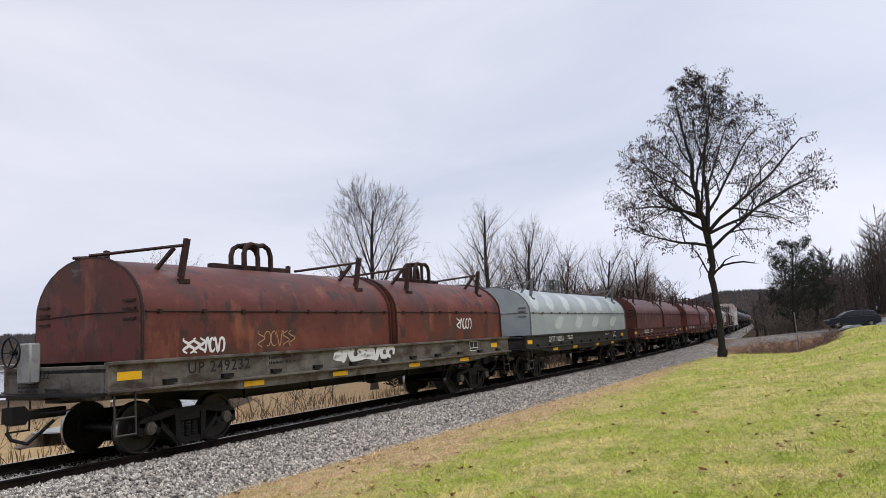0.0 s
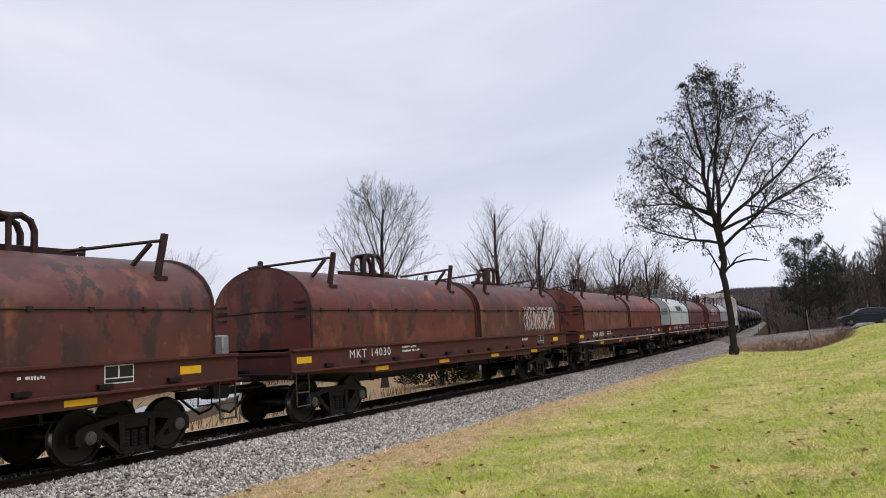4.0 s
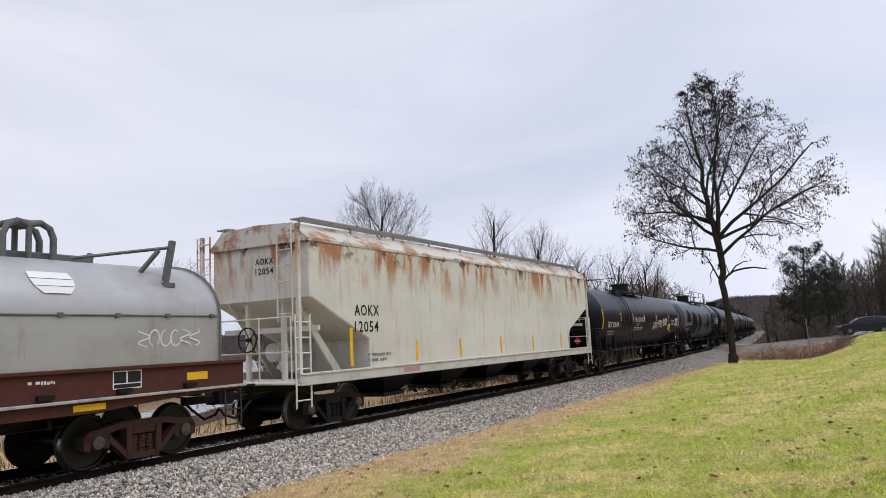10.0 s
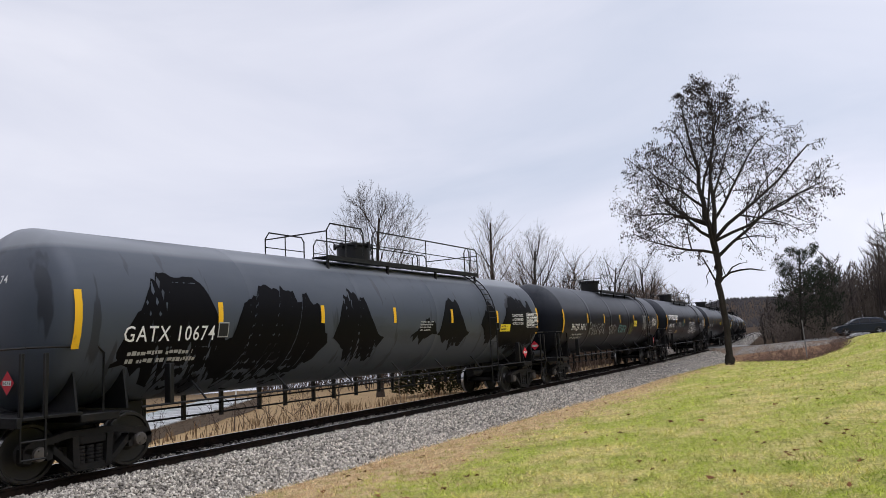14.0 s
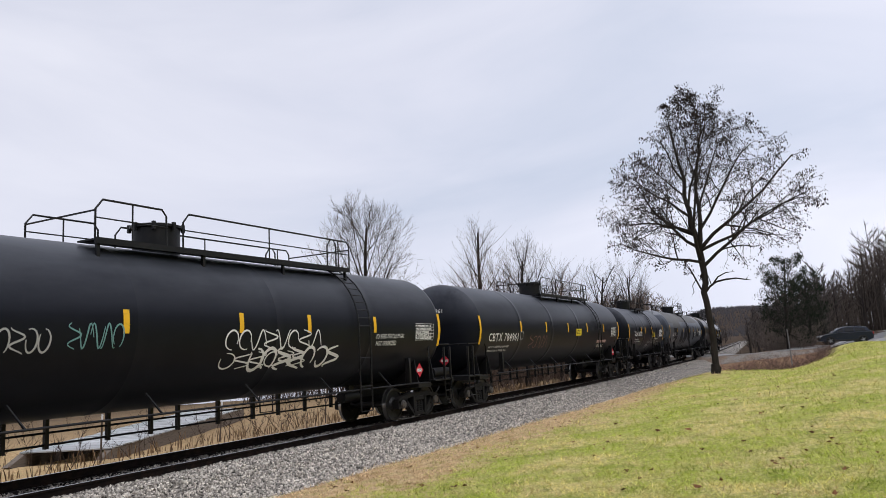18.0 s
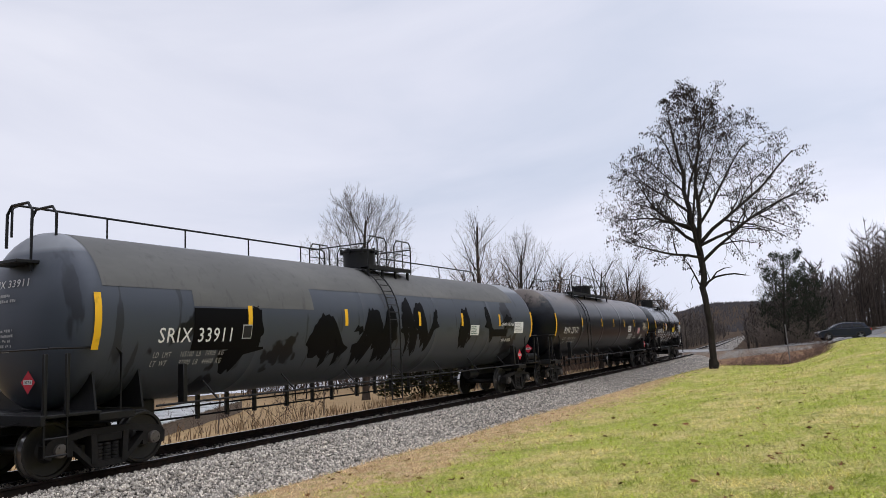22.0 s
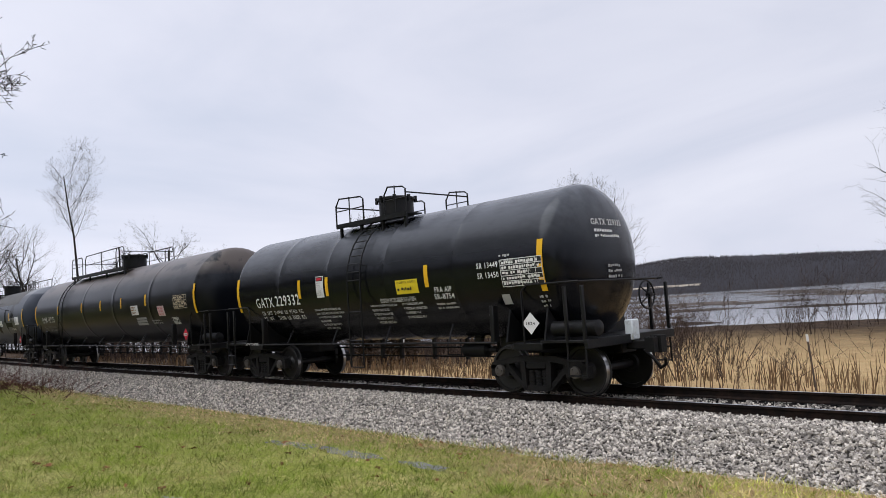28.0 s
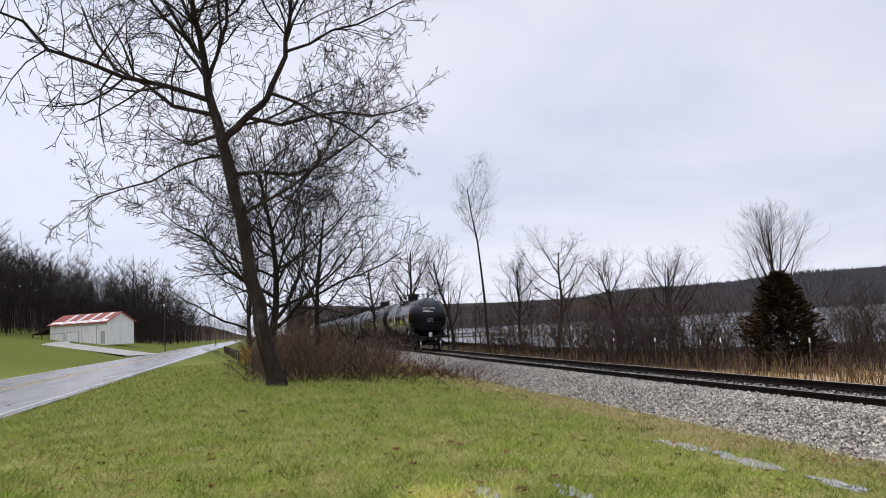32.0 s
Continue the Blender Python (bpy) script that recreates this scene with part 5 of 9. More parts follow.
    c = coil_car("coil car with one blotchy and one brighter red hood", half[4], half[4] - 2.75, hoods2(half[4], RED_C, RED_D, 0.51), RED_C, SILL_RED, "CNW 19236", WHITE_INK, mx=-6.2, mw=1.7)
    scrawl(c, -4.0, 1.80, 4.0, 0.6, material("pale pink spray", (0.34, 0.21, 0.18), 0.6), hs, 31, 12, 0.007, label="faint pink sprayed lettering")
    cars.append(c)
    c = coil_car("coil car with an off-white hood and a red hood", half[5], half[5] - 2.75, hoods2(half[5], PALE, RED_B, 0.49), RED_B, SILL_RED, "UP 242377", WHITE_INK, mx=-6.0, mw=1.25)
    for k in range(5):
        patch(c, -4.95 + 0.05 * k, -3.50, 2.84 - 0.065 * k, 2.88 - 0.065 * k, BLACK_INK, hs, "emblem_bar", 0.014, nv=1)
    for u_, w_, lean in ((-3.48, 0.10, 0), (-3.38, 0.12, 1), (-3.24, 0.10, 0), (-3.08, 0.38, 2)):
        for z_ in ((2.57, 2.90),) if lean < 2 else ((2.57, 2.63), (2.70, 2.76), (2.83, 2.90)):
            patch(c, u_, u_ + w_, z_[0], z_[1], BLACK_INK, hs, "emblem_block", 0.016, nv=2)
    patch(c, -7.05, -6.6, 1.80, 1.90, YELLOW, hs, "reflector_patch", 0.012, nv=1)
    lettering(c, "TYPE III", -0.80, 1.79, 0.075, BLACK_INK, hs, "stencil", width=0.32, off=0.012)
    lettering(c, "NEW 8-53", -2.16, 1.33, 0.09, WHITE_INK, side_flat(-1.466), "stencil", width=0.38)
    scrawl(c, -1.66, 1.43, 1.0, 0.20, TAN_SPRAY, side_flat(-1.466), 33, 8, 0.016, label="tan sprayed signature")
    scrawl(c, -0.66, 1.43, 0.2, 0.16, SPRAY, side_flat(-1.466), 34, 2, 0.010)
    patch(c, -0.36, -0.20, 1.40, 1.56, YELLOW, side_flat(-1.466), "label_panel", 0.010, nv=1)
    scrawl(c, 1.0, 1.92, 2.3, 0.40, material("faint tan spray", (0.30, 0.17, 0.13), 0.6), hs, 35, 8, 0.008, label="faint tan sprayed outline")
    part("tie_cable", tube(bmnew(), [hs(0.25 + 0.5 * i, 2.34 - 0.05 * math.sin(i * 0.9), 0.02) for i in range(14)], 0.009, 5), material("weathered wire", (0.22, 0.16, 0.13), 0.6), c, "slack tie-down cable")
    cars.append(c)
    c = coil_car("coil car with a graffitied red hood and a silver hood", half[6], half[6] - 2.75, hoods2(half[6], RED_E, SILVER, 0.545), RED_E, SILL_RED, "MP 950198", WHITE_INK, frame_mat=RUSTY_TRUCK, mx=-5.63, mw=1.65)
    scrawl(c, -5.3, 2.25, 2.0, 0.62, SPRAY, hs, 41, 7, 0.030, label="white sprayed eyes and teeth")
    scrawl(c, -3.1, 2.30, 2.0, 0.60, SPRAY, hs, 42, 8, 0.024)
    scrawl(c, -5.8, 1.85, 2.2, 0.35, material("dull pink spray", (0.24, 0.15, 0.14), 0.6), flat, 43, 8, 0.02)
    part("tie_cable", tube(bmnew(), [hs(-6.6 + 0.6 * i, 2.36 - 0.03 * math.sin(i * 1.1), 0.02) for i in range(13)], 0.008, 5), material("dark wire", (0.05, 0.035, 0.03), 0.6), c, "slack tie-down cable")
    scrawl(c, 5.6, 1.95, 1.3, 0.33, SPRAY, hs, 44, 6, 0.012)
    for z_, w0, w1 in ((3.18, 0.34, 0.36), (3.06, 0.36, 0.33), (2.94, 0.33, 0.22)):
        bm = bmnew()
        bm.faces.new([bm.verts.new(hs(4.2 + a_, b_, 0.014)) for a_, b_ in ((-w1, z_ - 0.11), (w1, z_ - 0.11), (w0, z_), (-w0, z_))])
        part("emblem", bm, SPRAY, c, "plain white shield")
    cars.append(c)
    cars.append(hopper_car("rust-streaked pale grey covered hopper car", half[7], half[7] - 2.5))

    MATT = tank_paint("matt black tank paint", (0.0066, 0.0074, 0.0105), 0.38, spec=0.16, sky_sheen=0.42)
    GLOSS = tank_paint("glossy black tank paint", (0.0030, 0.0034, 0.0050), 0.23, spec=0.30, sky_sheen=0.95)
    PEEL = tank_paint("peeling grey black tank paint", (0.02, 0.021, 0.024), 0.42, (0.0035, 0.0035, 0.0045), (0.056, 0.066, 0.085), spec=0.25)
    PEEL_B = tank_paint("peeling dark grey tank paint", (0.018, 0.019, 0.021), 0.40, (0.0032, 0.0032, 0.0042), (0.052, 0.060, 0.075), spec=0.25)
    # blue-grey layer paints in sky sheen; the brown crown patches are the tank's own
    SOOT_SHEEN = material("soot browned tank paint with blue sheen", (0.0034, 0.0042, 0.0072), 0.30, layers=(((0.012, 0.011, 0.012), (0.35, 0.5, 0.8), 0.55, 0.78, 0.5), ((0.050, 0.058, 0.074), (0.7, 1.2, 1.2), 0.40, 0.66, 0.6, 4, 2.7, 3.5), ((0.125, 0.106, 0.098), (0.8, 1.6, 1.6), 0.34, 0.46, 1.0, 5, 3.2, 3.6)), bump=(3, 0.04), spec=0.22)
    for mt, tint in ((MATT, 0.75), (GLOSS, 0.95), (PEEL, 0.8), (PEEL_B, 0.8)):       # blue-black paints; reflections tinted blue to offset the lawn's green
        mt.node_tree.nodes["Principled BSDF"].inputs["Specular Tint"].default_value = (tint * 0.96, tint, min(1, tint * 1.25), 1)
    BARE = material("bare black patch", (0.0028, 0.0028, 0.0040), 0.5, spec=0.07)
    tanks = (("TILX 308395", MATT, "matt black liquefied gas tank car with white graffiti"), ("GATX 10674", PEEL, "black tank car with grey weathering and ragged dark patches"), ("SHQX 5011", MATT, "matt black liquefied gas tank car with scrawled graffiti"),
             ("PROX 36885", MATT, "matt black tank car with bold white lettering"), ("CBTX 784961", MATT, "clean matt black liquefied gas tank car"), ("TILX 160501", MATT, "short dark grey tank car"),
             ("SRIX 33911", PEEL_B, "grey-black tank car with peeled patches and long top handrail"), ("PLMX 137173", SOOT_SHEEN, "sooty brown-black liquefied gas tank car"), ("GATX 229332", GLOSS, "glossy black tank car with white lettering and yellow stripes"))
    STRIPES = {0: (-5.9, -3.45, -0.9, 2.17, 5.68), 1: (-6.3, -3.27, -0.34, 2.71, 5.8), 2: (-5.5, -2.9, -0.09, 2.76, 6.28), 3: (-5.24, -1.97, 0.7, 2.8, 5.4), 4: (-5.19, -2.47, 0.29, 3.06, 5.85), 6: (-5.84, -2.57, 0.91, 3.53, 6.36), 7: (-5.35, -1.97, 0.4, 2.7, 5.1)}
    MARK_AT = {0: 1.3, 1: 1.33, 2: 1.5, 3: 1.4, 4: 1.18, 6: 1.72, 7: 1.62}
    SLIDE = {0: ((-8, -0.44), (9, 0.14)), 1: ((-8, -0.7), (-3, -0.45), (6, -0.2), (9, 0.4)), 2: ((-8, 0.3), (0, -0.25), (9, -0.3)), 3: ((-9, -0.1), (9, -0.1)), 4: ((-8, -0.3), (-5, 0.06), (6, 0.3)), 5: ((-4, -0.3), (5, 0.0)),
             6: ((-6, -0.2), (6, 0.3), (9, 0.0)), 7: ((-8, 0.2), (0, 0.3), (9, 0.1)), 8: ((-6, 0.22), (6, 0.22))}
    for k, (mark, paint, lab) in enumerate(tanks):
        h = half[8 + k]
        small = k in (5, 8)
        r, zc = (1.47, 2.48) if small else (1.53, 2.57)
        a = h - 0.88
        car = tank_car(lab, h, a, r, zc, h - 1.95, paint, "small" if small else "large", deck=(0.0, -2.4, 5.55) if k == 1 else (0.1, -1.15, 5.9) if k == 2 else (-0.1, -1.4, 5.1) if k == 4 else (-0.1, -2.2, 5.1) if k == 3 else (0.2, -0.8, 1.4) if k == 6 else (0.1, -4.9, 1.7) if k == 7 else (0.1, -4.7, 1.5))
        barrel = side_round(r, zc)
        su, sd = zip(*SLIDE[k])
        sf = lambda u, v, off, f=barrel, su=su, sd=sd: f(u + float(np.interp(u, su, sd)), v, off)
        rs = sf
        g = lambda x0, x1, z0, z1, m, nm="panel", off=0.008, c=car, f=sf: patch(c, x0, x1, z0, z1, m, f, nm, off)
        stripes(car, (-a + 0.5, a - 0.5), zc - 0.55, zc + 0.38, barrel, 0.13)
        if not small:
            stripes(car, STRIPES[k], zc - 0.16, zc + 0.24, barrel)
            tank_marks(car, mark, -a + MARK_AT[k], zc - 0.46, 0.27, a, r, zc, 60 + k, w=2.6 if k == 4 else 1.75 if k in (3, 6) else 1.95,
                       loads={6: ("LD  LMT      165100  LB   74900  KG", "LT  WT        97900  LB   44400  KG"), 7: ("LD  LMT      165000  LB   74850  KG", "LT  WT        98000  LB   44450  KG")}.get(k, ()))
            g(-a + 3.95, -a + 4.2, zc - 0.42, zc - 0.14, GREY_INK, "label_panel")
            g(-a + 3.97, -a + 4.18, zc - 0.40, zc - 0.16, BLACK_INK, "label_field", 0.012)
        if k == 8:
            diamond(car, 5.15, 1.36, 0.20, WHITE_INK, lambda p, q, off: (p, -1.40 - off, q), "1824")
        else:
            diamond(car, a - 1.5, 1.36, 0.20, WHITE_INK if small else RED_INK, lambda p, q, off: (p, -1.36 - off, q), "1075" if not small else "1824")
            diamond(car, 0.35, 1.54, 0.19, WHITE_INK if small else RED_INK, lambda p, q, off, a=a: (-a + 0.12 - off, -p, q), "1075" if not small else "1824")
        if k == 0:
            lettering(car, "THE KODAK KIDD", -2.9, 2.38, 0.24, SPRAY, rs, "graffiti", width=2.15, bold=0.0, off=0.02, shear=0.15)
            lettering(car, "R.I.P.", -2.4, 2.14, 0.16, SPRAY, rs, "graffiti", width=0.6, bold=0.0, off=0.02, shear=0.15)
            scrawl(car, -2.9, 1.92, 1.9, 0.18, SPRAY, rs, 50, 7, 0.014)
            for q in range(3):
                scrawl(car, 1.45 + 1.3 * q, 1.9 + 0.1 * q, 1.05, 0.5, SPRAY, rs, 51 + q, 7, 0.02, label="white sprayed tag")
            g(5.5, 6.2, 1.90, 2.24, YELLOW_INK, "warning_panel")
            bars(car, 5.55, 2.2, 0.55, 0.26, 3, BLACK_INK, sf, off=0.014, seed=33)
            lettering(car, "NON-ODORIZED", 6.33, 2.38, 0.12, WHITE_INK, rs, "stencil", width=0.92)
            lettering(car, "LIQUEFIED PETROLEUM GAS", 6.31, 2.16, 0.12, WHITE_INK, rs, "stencil", width=1.12)
            table_panel(car, 7.55, 2.14, 0.98, 0.45, sf, 3)
            g(6.2, 6.72, 1.72, 1.9, material("pink sticker", (0.45, 0.3, 0.3), 0.6), "sticker")
        elif k == 3:
            for q, (w_, ) in enumerate(((0.42,), (0.42,), (0.45,), (0.42,), (0.45,), (0.42,))):
                x = -a + 1.35 + 0.6 * q
                g(x, x + 0.52, zc + 0.28, zc + 0.37, WHITE_INK, "emblem_block", 0.010)
                g(x, x + 0.15, zc + 0.04, zc + 0.28, WHITE_INK, "emblem_block", 0.010)
                g(x + 0.38, x + 0.52, zc + (0.18 if q in (0, 1, 5) else 0.04), zc + 0.28, WHITE_INK, "emblem_block", 0.010)
                if q not in (0, 1, 5):
                    g(x + 0.15, x + 0.38, zc + 0.04, zc + 0.12, WHITE_INK, "emblem_block", 0.010)
            scrawl(car, -4.2, 2.1, 1.0, 0.42, GREY_INK, rs, 61, 5, 0.014, label="thin grey sprayed tag")
            scrawl(car, -2.9, 2.15, 1.0, 0.45, material("teal spray", (0.15, 0.30, 0.30), 0.6), rs, 64, 5, 0.012)
            scrawl(car, 0.4, 2.05, 2.9, 0.45, SPRAY, rs, 62, 8, 0.016, label="pale sprayed outline letters")
            scrawl(car, 0.3, 1.70, 2.6, 0.35, SPRAY, rs, 63, 6, 0.014)
            table_panel(car, 7.5, 2.2, 1.0, 0.45, sf, 5)
            lettering(car, "LIQUEFIED PETROLEUM GAS", 5.55, 2.26, 0.12, WHITE_INK, sf, "stencil", width=1.35)
            lettering(car, "NOT-ODORIZED", 5.6, 2.08, 0.12, WHITE_INK, sf, "stencil", width=0.95)
            scrawl(car, 1.1, 1.62, 3.0, 0.52, SPRAY, sf, 65, 7, 0.03, label="fat white sprayed outline letters")
            g(-5.15, -4.4, 1.74, 1.92, material("tan sticker", (0.34, 0.25, 0.12), 0.6), "sticker")
        elif k == 2:
            scrawl(car, -5.2, 1.85, 2.6, 0.55, GREY_INK, rs, 71, 9, 0.012, label="grey sprayed outlines")
            scrawl(car, -1.9, 1.85, 1.4, 0.5, GREY_INK, rs, 74, 5, 0.012)
            scrawl(car, -0.1, 1.90, 1.5, 0.42, material("teal spray", (0.15, 0.30, 0.30), 0.6), rs, 72, 7, 0.020, label="teal sprayed letters")
            scrawl(car, 2.2, 1.80, 0.7, 0.6, material("moss spray", (0.16, 0.16, 0.06), 0.6), rs, 75, 4, 0.03)
            scrawl(car, 5.1, 1.95, 0.8, 0.95, GREY_INK, rs, 73, 6, 0.022)
            g(3.0, 3.65, 2.22, 2.52, YELLOW_INK, "warning_panel")
            bars(car, 3.05, 2.46, 0.52, 0.2, 3, BLACK_INK, sf, off=0.014, seed=34)
            for q, tx in enumerate(("LIQUEFIED", "PETROLEUM GAS", "NON-ODORIZED")):
                lettering(car, tx, 6.6 if q == 0 else 6.42, 2.42 - 0.17 * q, 0.11, GREY_INK, rs, "stencil", width=0.65 if q == 0 else 1.0)
            table_panel(car, 7.45, 2.22, 1.0, 0.48, sf, 3)
            g(6.2, 6.75, 1.60, 1.84, GREY_INK, "label_panel")
            g(6.23, 6.72, 1.63, 1.81, BLACK_INK, "label_field", 0.012)
        elif k == 4:
            g(1.2, 1.95, 2.25, 2.55, YELLOW_INK, "warning_panel")
            bars(car, 1.25, 2.5, 0.6, 0.22, 3, BLACK_INK, sf, off=0.014, seed=35)
            scrawl(car, -4.3, 1.78, 1.9, 0.52, material("dull red spray", (0.16, 0.09, 0.085), 0.6), rs, 81, 5, 0.016, label="dull red sprayed outlines")
            table_panel(car, 6.9, 2.20, 1.0, 0.45, sf, 4)
            lettering(car, "NON ODORIZED", 4.8, 1.70, 0.12, WHITE_INK, rs, "stencil", width=1.1)
            g(4.6, 6.15, 1.90, 2.03, material("pink sticker", (0.45, 0.3, 0.3), 0.6), "sticker")
        elif k == 6:
            for q, (u0, u1, top, low) in enumerate(((-6.2, -5.35, 2.72, 1.45), (-4.0, -2.8, 2.62, 1.5), (-2.25, -2.0, 2.45, 2.05), (-1.95, -0.9, 2.85, 1.4), (-1.0, -0.2, 2.75, 1.5), (-0.15, 0.55, 3.12, 1.6), (0.5, 1.3, 3.05, 1.75), (1.6, 2.05, 3.05, 1.7), (3.35, 4.1, 3.0, 1.7), (5.15, 5.6, 3.05, 1.85), (6.9, 7.5, 2.95, 2.3))):
                bare_area(car, u0, u1, top, low, BARE, barrel, 200 + q)
            patch(car, -7.3, -5.5, 1.95, 2.74, BARE, barrel, "bare_area", 0.006, "squared black area without paint")
            patch(car, 5.65, 7.0, 2.06, 2.30, BARE, barrel, "bare_area", 0.006, "squared black area without paint")
            coat = material("dull brown-grey top coat", (0.098, 0.097, 0.096), 0.6, layers=(((0.14, 0.137, 0.133), (0.4, 1, 1), 0.42, 0.65, 0.7), ((0.03, 0.03, 0.03), (6, 6, 0.8), 0.55, 0.75, 0.4)))
            for u0, u1, low in ((-a + 0.62, -7.3, 3.07), (-7.3, -3.8, 2.77), (-3.8, 7.9, 3.26)):
                patch(car, u0, u1, low, zc + r * 0.998, coat, barrel, "top_coat", 0.004, nv=14)
            g(3.9, 4.5, 2.12, 2.44, WHITE_INK, "notice")
            bars(car, 3.93, 2.41, 0.5, 0.27, 5, material("green ink", (0.05, 0.14, 0.1), 0.6), sf, off=0.016, seed=8)
            lettering(car, "LIQUEFIED PETROLEUM GAS", 6.2, 2.42, 0.11, WHITE_INK, rs, "stencil", width=1.2)
            lettering(car, "NON ODORIZED", 6.4, 1.88, 0.10, WHITE_INK, rs, "stencil", width=0.9)
            g(7.5, 8.4, 2.16, 2.56, WHITE_INK, "data_panel")
            bars(car, 7.55, 2.52, 0.75, 0.32, 6, GREY_INK, sf, off=0.016, seed=9)
            top = zc + r                           # long handrail on top, with a hoop over the end ladder
            for u0, u1 in ((-a + 0.1, -1.1), (1.6, 8.1)):
                b = tube(bmnew(), [(u0, 0.25, top - 0.1), (u0, 0.25, top + 0.40), (u0 + 0.12, 0.25, top + 0.47), (u1 - 0.12, 0.25, top + 0.47), (u1, 0.25, top + 0.40), (u1, 0.25, top - 0.1)], 0.022, 6)
                for x in np.arange(u0 + 1.85, u1 - 0.8, 1.92):
                    tube(b, [(float(x), 0.25, top - 0.1), (float(x), 0.25, top + 0.47)], 0.018, 5)
                part("top_handrail", b, BLACK_STEEL, car)
            for x in (-a + 0.02, -a + 0.45):
                part("ladder_hoop", tube(bmnew(), [(x, -0.45, top - 0.75), (x, -0.45, top + 0.28), (x, -0.33, top + 0.42), (x, 0.13, top + 0.42), (x, 0.25, top + 0.28), (x, 0.25, top - 0.3)], 0.026, 6), BLACK_STEEL, car)
            part("end_step", box(bmnew(), -a - 0.25, -a + 0.3, -0.5, 0.3, top - 0.62, top - 0.56, 0.01), BLACK_STEEL, car)
        elif k == 7:
            g(3.45, 4.15, 2.12, 2.46, WHITE_INK, "notice")
            bars(car, 3.5, 2.42, 0.55, 0.28, 3, material("brown ink", (0.3, 0.14, 0.08), 0.6), sf, off=0.016, seed=8)
            for q in range(3):
                g(3.65 + 0.05 * q, 4.6 + 0.05 * q, 1.74 + 0.10 * q, 1.82 + 0.10 * q, material("worn sticker", (0.38, 0.38, 0.39), 0.6), "sticker")
            g(5.92, 6.5, 2.02, 2.36, material("pale pink placard", (0.62, 0.50, 0.50), 0.6), "notice")
            lettering(car, "NON-ODORIZED", 5.97, 2.26, 0.075, RED_INK, rs, "stencil", width=0.47, off=0.02)
            lettering(car, "LIQUEFIED", 6.0, 2.16, 0.075, RED_INK, rs, "stencil", width=0.4, off=0.02)
            lettering(car, "PETROLEUM GAS", 5.97, 2.06, 0.075, RED_INK, rs, "stencil", width=0.47, off=0.02)
            table_panel(car, 7.35, 2.22, 1.05, 0.42, sf, 4, material("yellowed ink", (0.5, 0.42, 0.3), 0.6))
            table_panel(car, 6.9, 1.72, 0.5, 0.22, sf, 5)
            bars(car, 5.1, 1.9, 1.0, 0.18, 2, GREY_INK, sf, seed=12)
        elif k == 1:
            for q, (u0, u1, top, low) in enumerate(((-8.5, -6.2, 3.22, 1.12), (-6.25, -3.0, 3.12, 1.10), (-2.9, -1.25, 3.12, 1.5), (0.95, 1.9, 2.55, 1.9), (2.0, 3.5, 3.0, 1.7), (4.6, 6.0, 3.0, 1.75), (6.1, 9.2, 3.25, 1.5))):
                bare_area(car, u0, u1, top, low, BARE, barrel, 230 + q)
            g(6.2, 6.85, 2.12, 2.36, YELLOW_INK, "warning_panel")
            bars(car, 6.25, 2.32, 0.5, 0.18, 2, BLACK_INK, sf, off=0.014, seed=36)
            bars(car, 1.25, 2.46, 0.8, 0.3, 4, GREY_INK, sf, off=0.012, seed=37)
            for q, tx in enumerate(("NON-ODORIZED", "LIQUEFIED", "PETROLEUM GAS")):
                lettering(car, tx, 7.0, 2.62 - 0.14 * q, 0.09, WHITE_INK, rs, "stencil", width=0.75)
            table_panel(car, 8.0, 2.25, 0.85, 0.5, sf, 4)
        elif k == 5:
            stripes(car, (-1.6, -0.5, 1.45), zc - 0.16, zc + 0.24, sf)
            tank_marks(car, mark, -3.7, zc - 0.30, 0.27, a, r, zc, 66, w=1.95)
            g(1.6, 2.28, 2.08, 2.38, YELLOW_INK, "warning_panel")
            bars(car, 1.64, 2.34, 0.58, 0.24, 3, BLACK_INK, sf, off=0.014, seed=38)
            lettering(car, "SODIUM HYDROXIDE SOLUTION", 2.34, 1.94, 0.11, WHITE_INK, sf, "stencil", width=1.2, off=0.012)
            table_panel(car, 3.67, 2.12, 1.0, 0.45, sf, 6)
            g(3.25, 3.65, 1.62, 1.82, GREY_INK, "label_panel")
            g(3.28, 3.62, 1.65, 1.79, BLACK_INK, "label_field", 0.012)
            bars(car, 2.35, 1.86, 0.8, 0.21, 3, GREY_INK, sf, seed=43)
            for q, tx in enumerate(("MAXIMUM OPERATING PRESSURE", "FOR HEATER COILS 25 PSI")):
                lettering(car, tx, 0.3, 1.80 - 0.09 * q, 0.06, GREY_INK, sf, "stencil", width=0.9 - 0.12 * q)
            bars(car, 0.25, 1.66, 0.8, 0.22, 3, GREY_INK, sf, seed=44)
            lettering(car, "4\" FIBERGLASS INSULATION", 1.45, 1.82, 0.055, GREY_INK, sf, "stencil", width=0.75)
            lettering(car, "DO NOT EXCEED 450 F", 1.45, 1.74, 0.055, GREY_INK, sf, "stencil", width=0.66)
            scrawl(car, -1.9, 1.62, 0.7, 0.45, material("moss spray", (0.16, 0.16, 0.06), 0.6), sf, 67, 4, 0.012)
            peel(car, -2.2, zc + 0.08, 0.9, 0.42, BARE, sf, 260)
        elif k == 8:
            zc -= 0.20
            stripes(car, (-2.55, -1.33, 2.25), zc - 0.10, zc + 0.36, sf)
            lettering(car, "GATX", -4.75, zc - 0.26, 0.27, WHITE_INK, sf, "reporting_mark", width=0.88, off=0.014, bold=0.015)
            lettering(car, "229332", -3.75, zc - 0.24, 0.27, WHITE_INK, sf, "reporting_mark", width=1.16, off=0.014, bold=0.03)
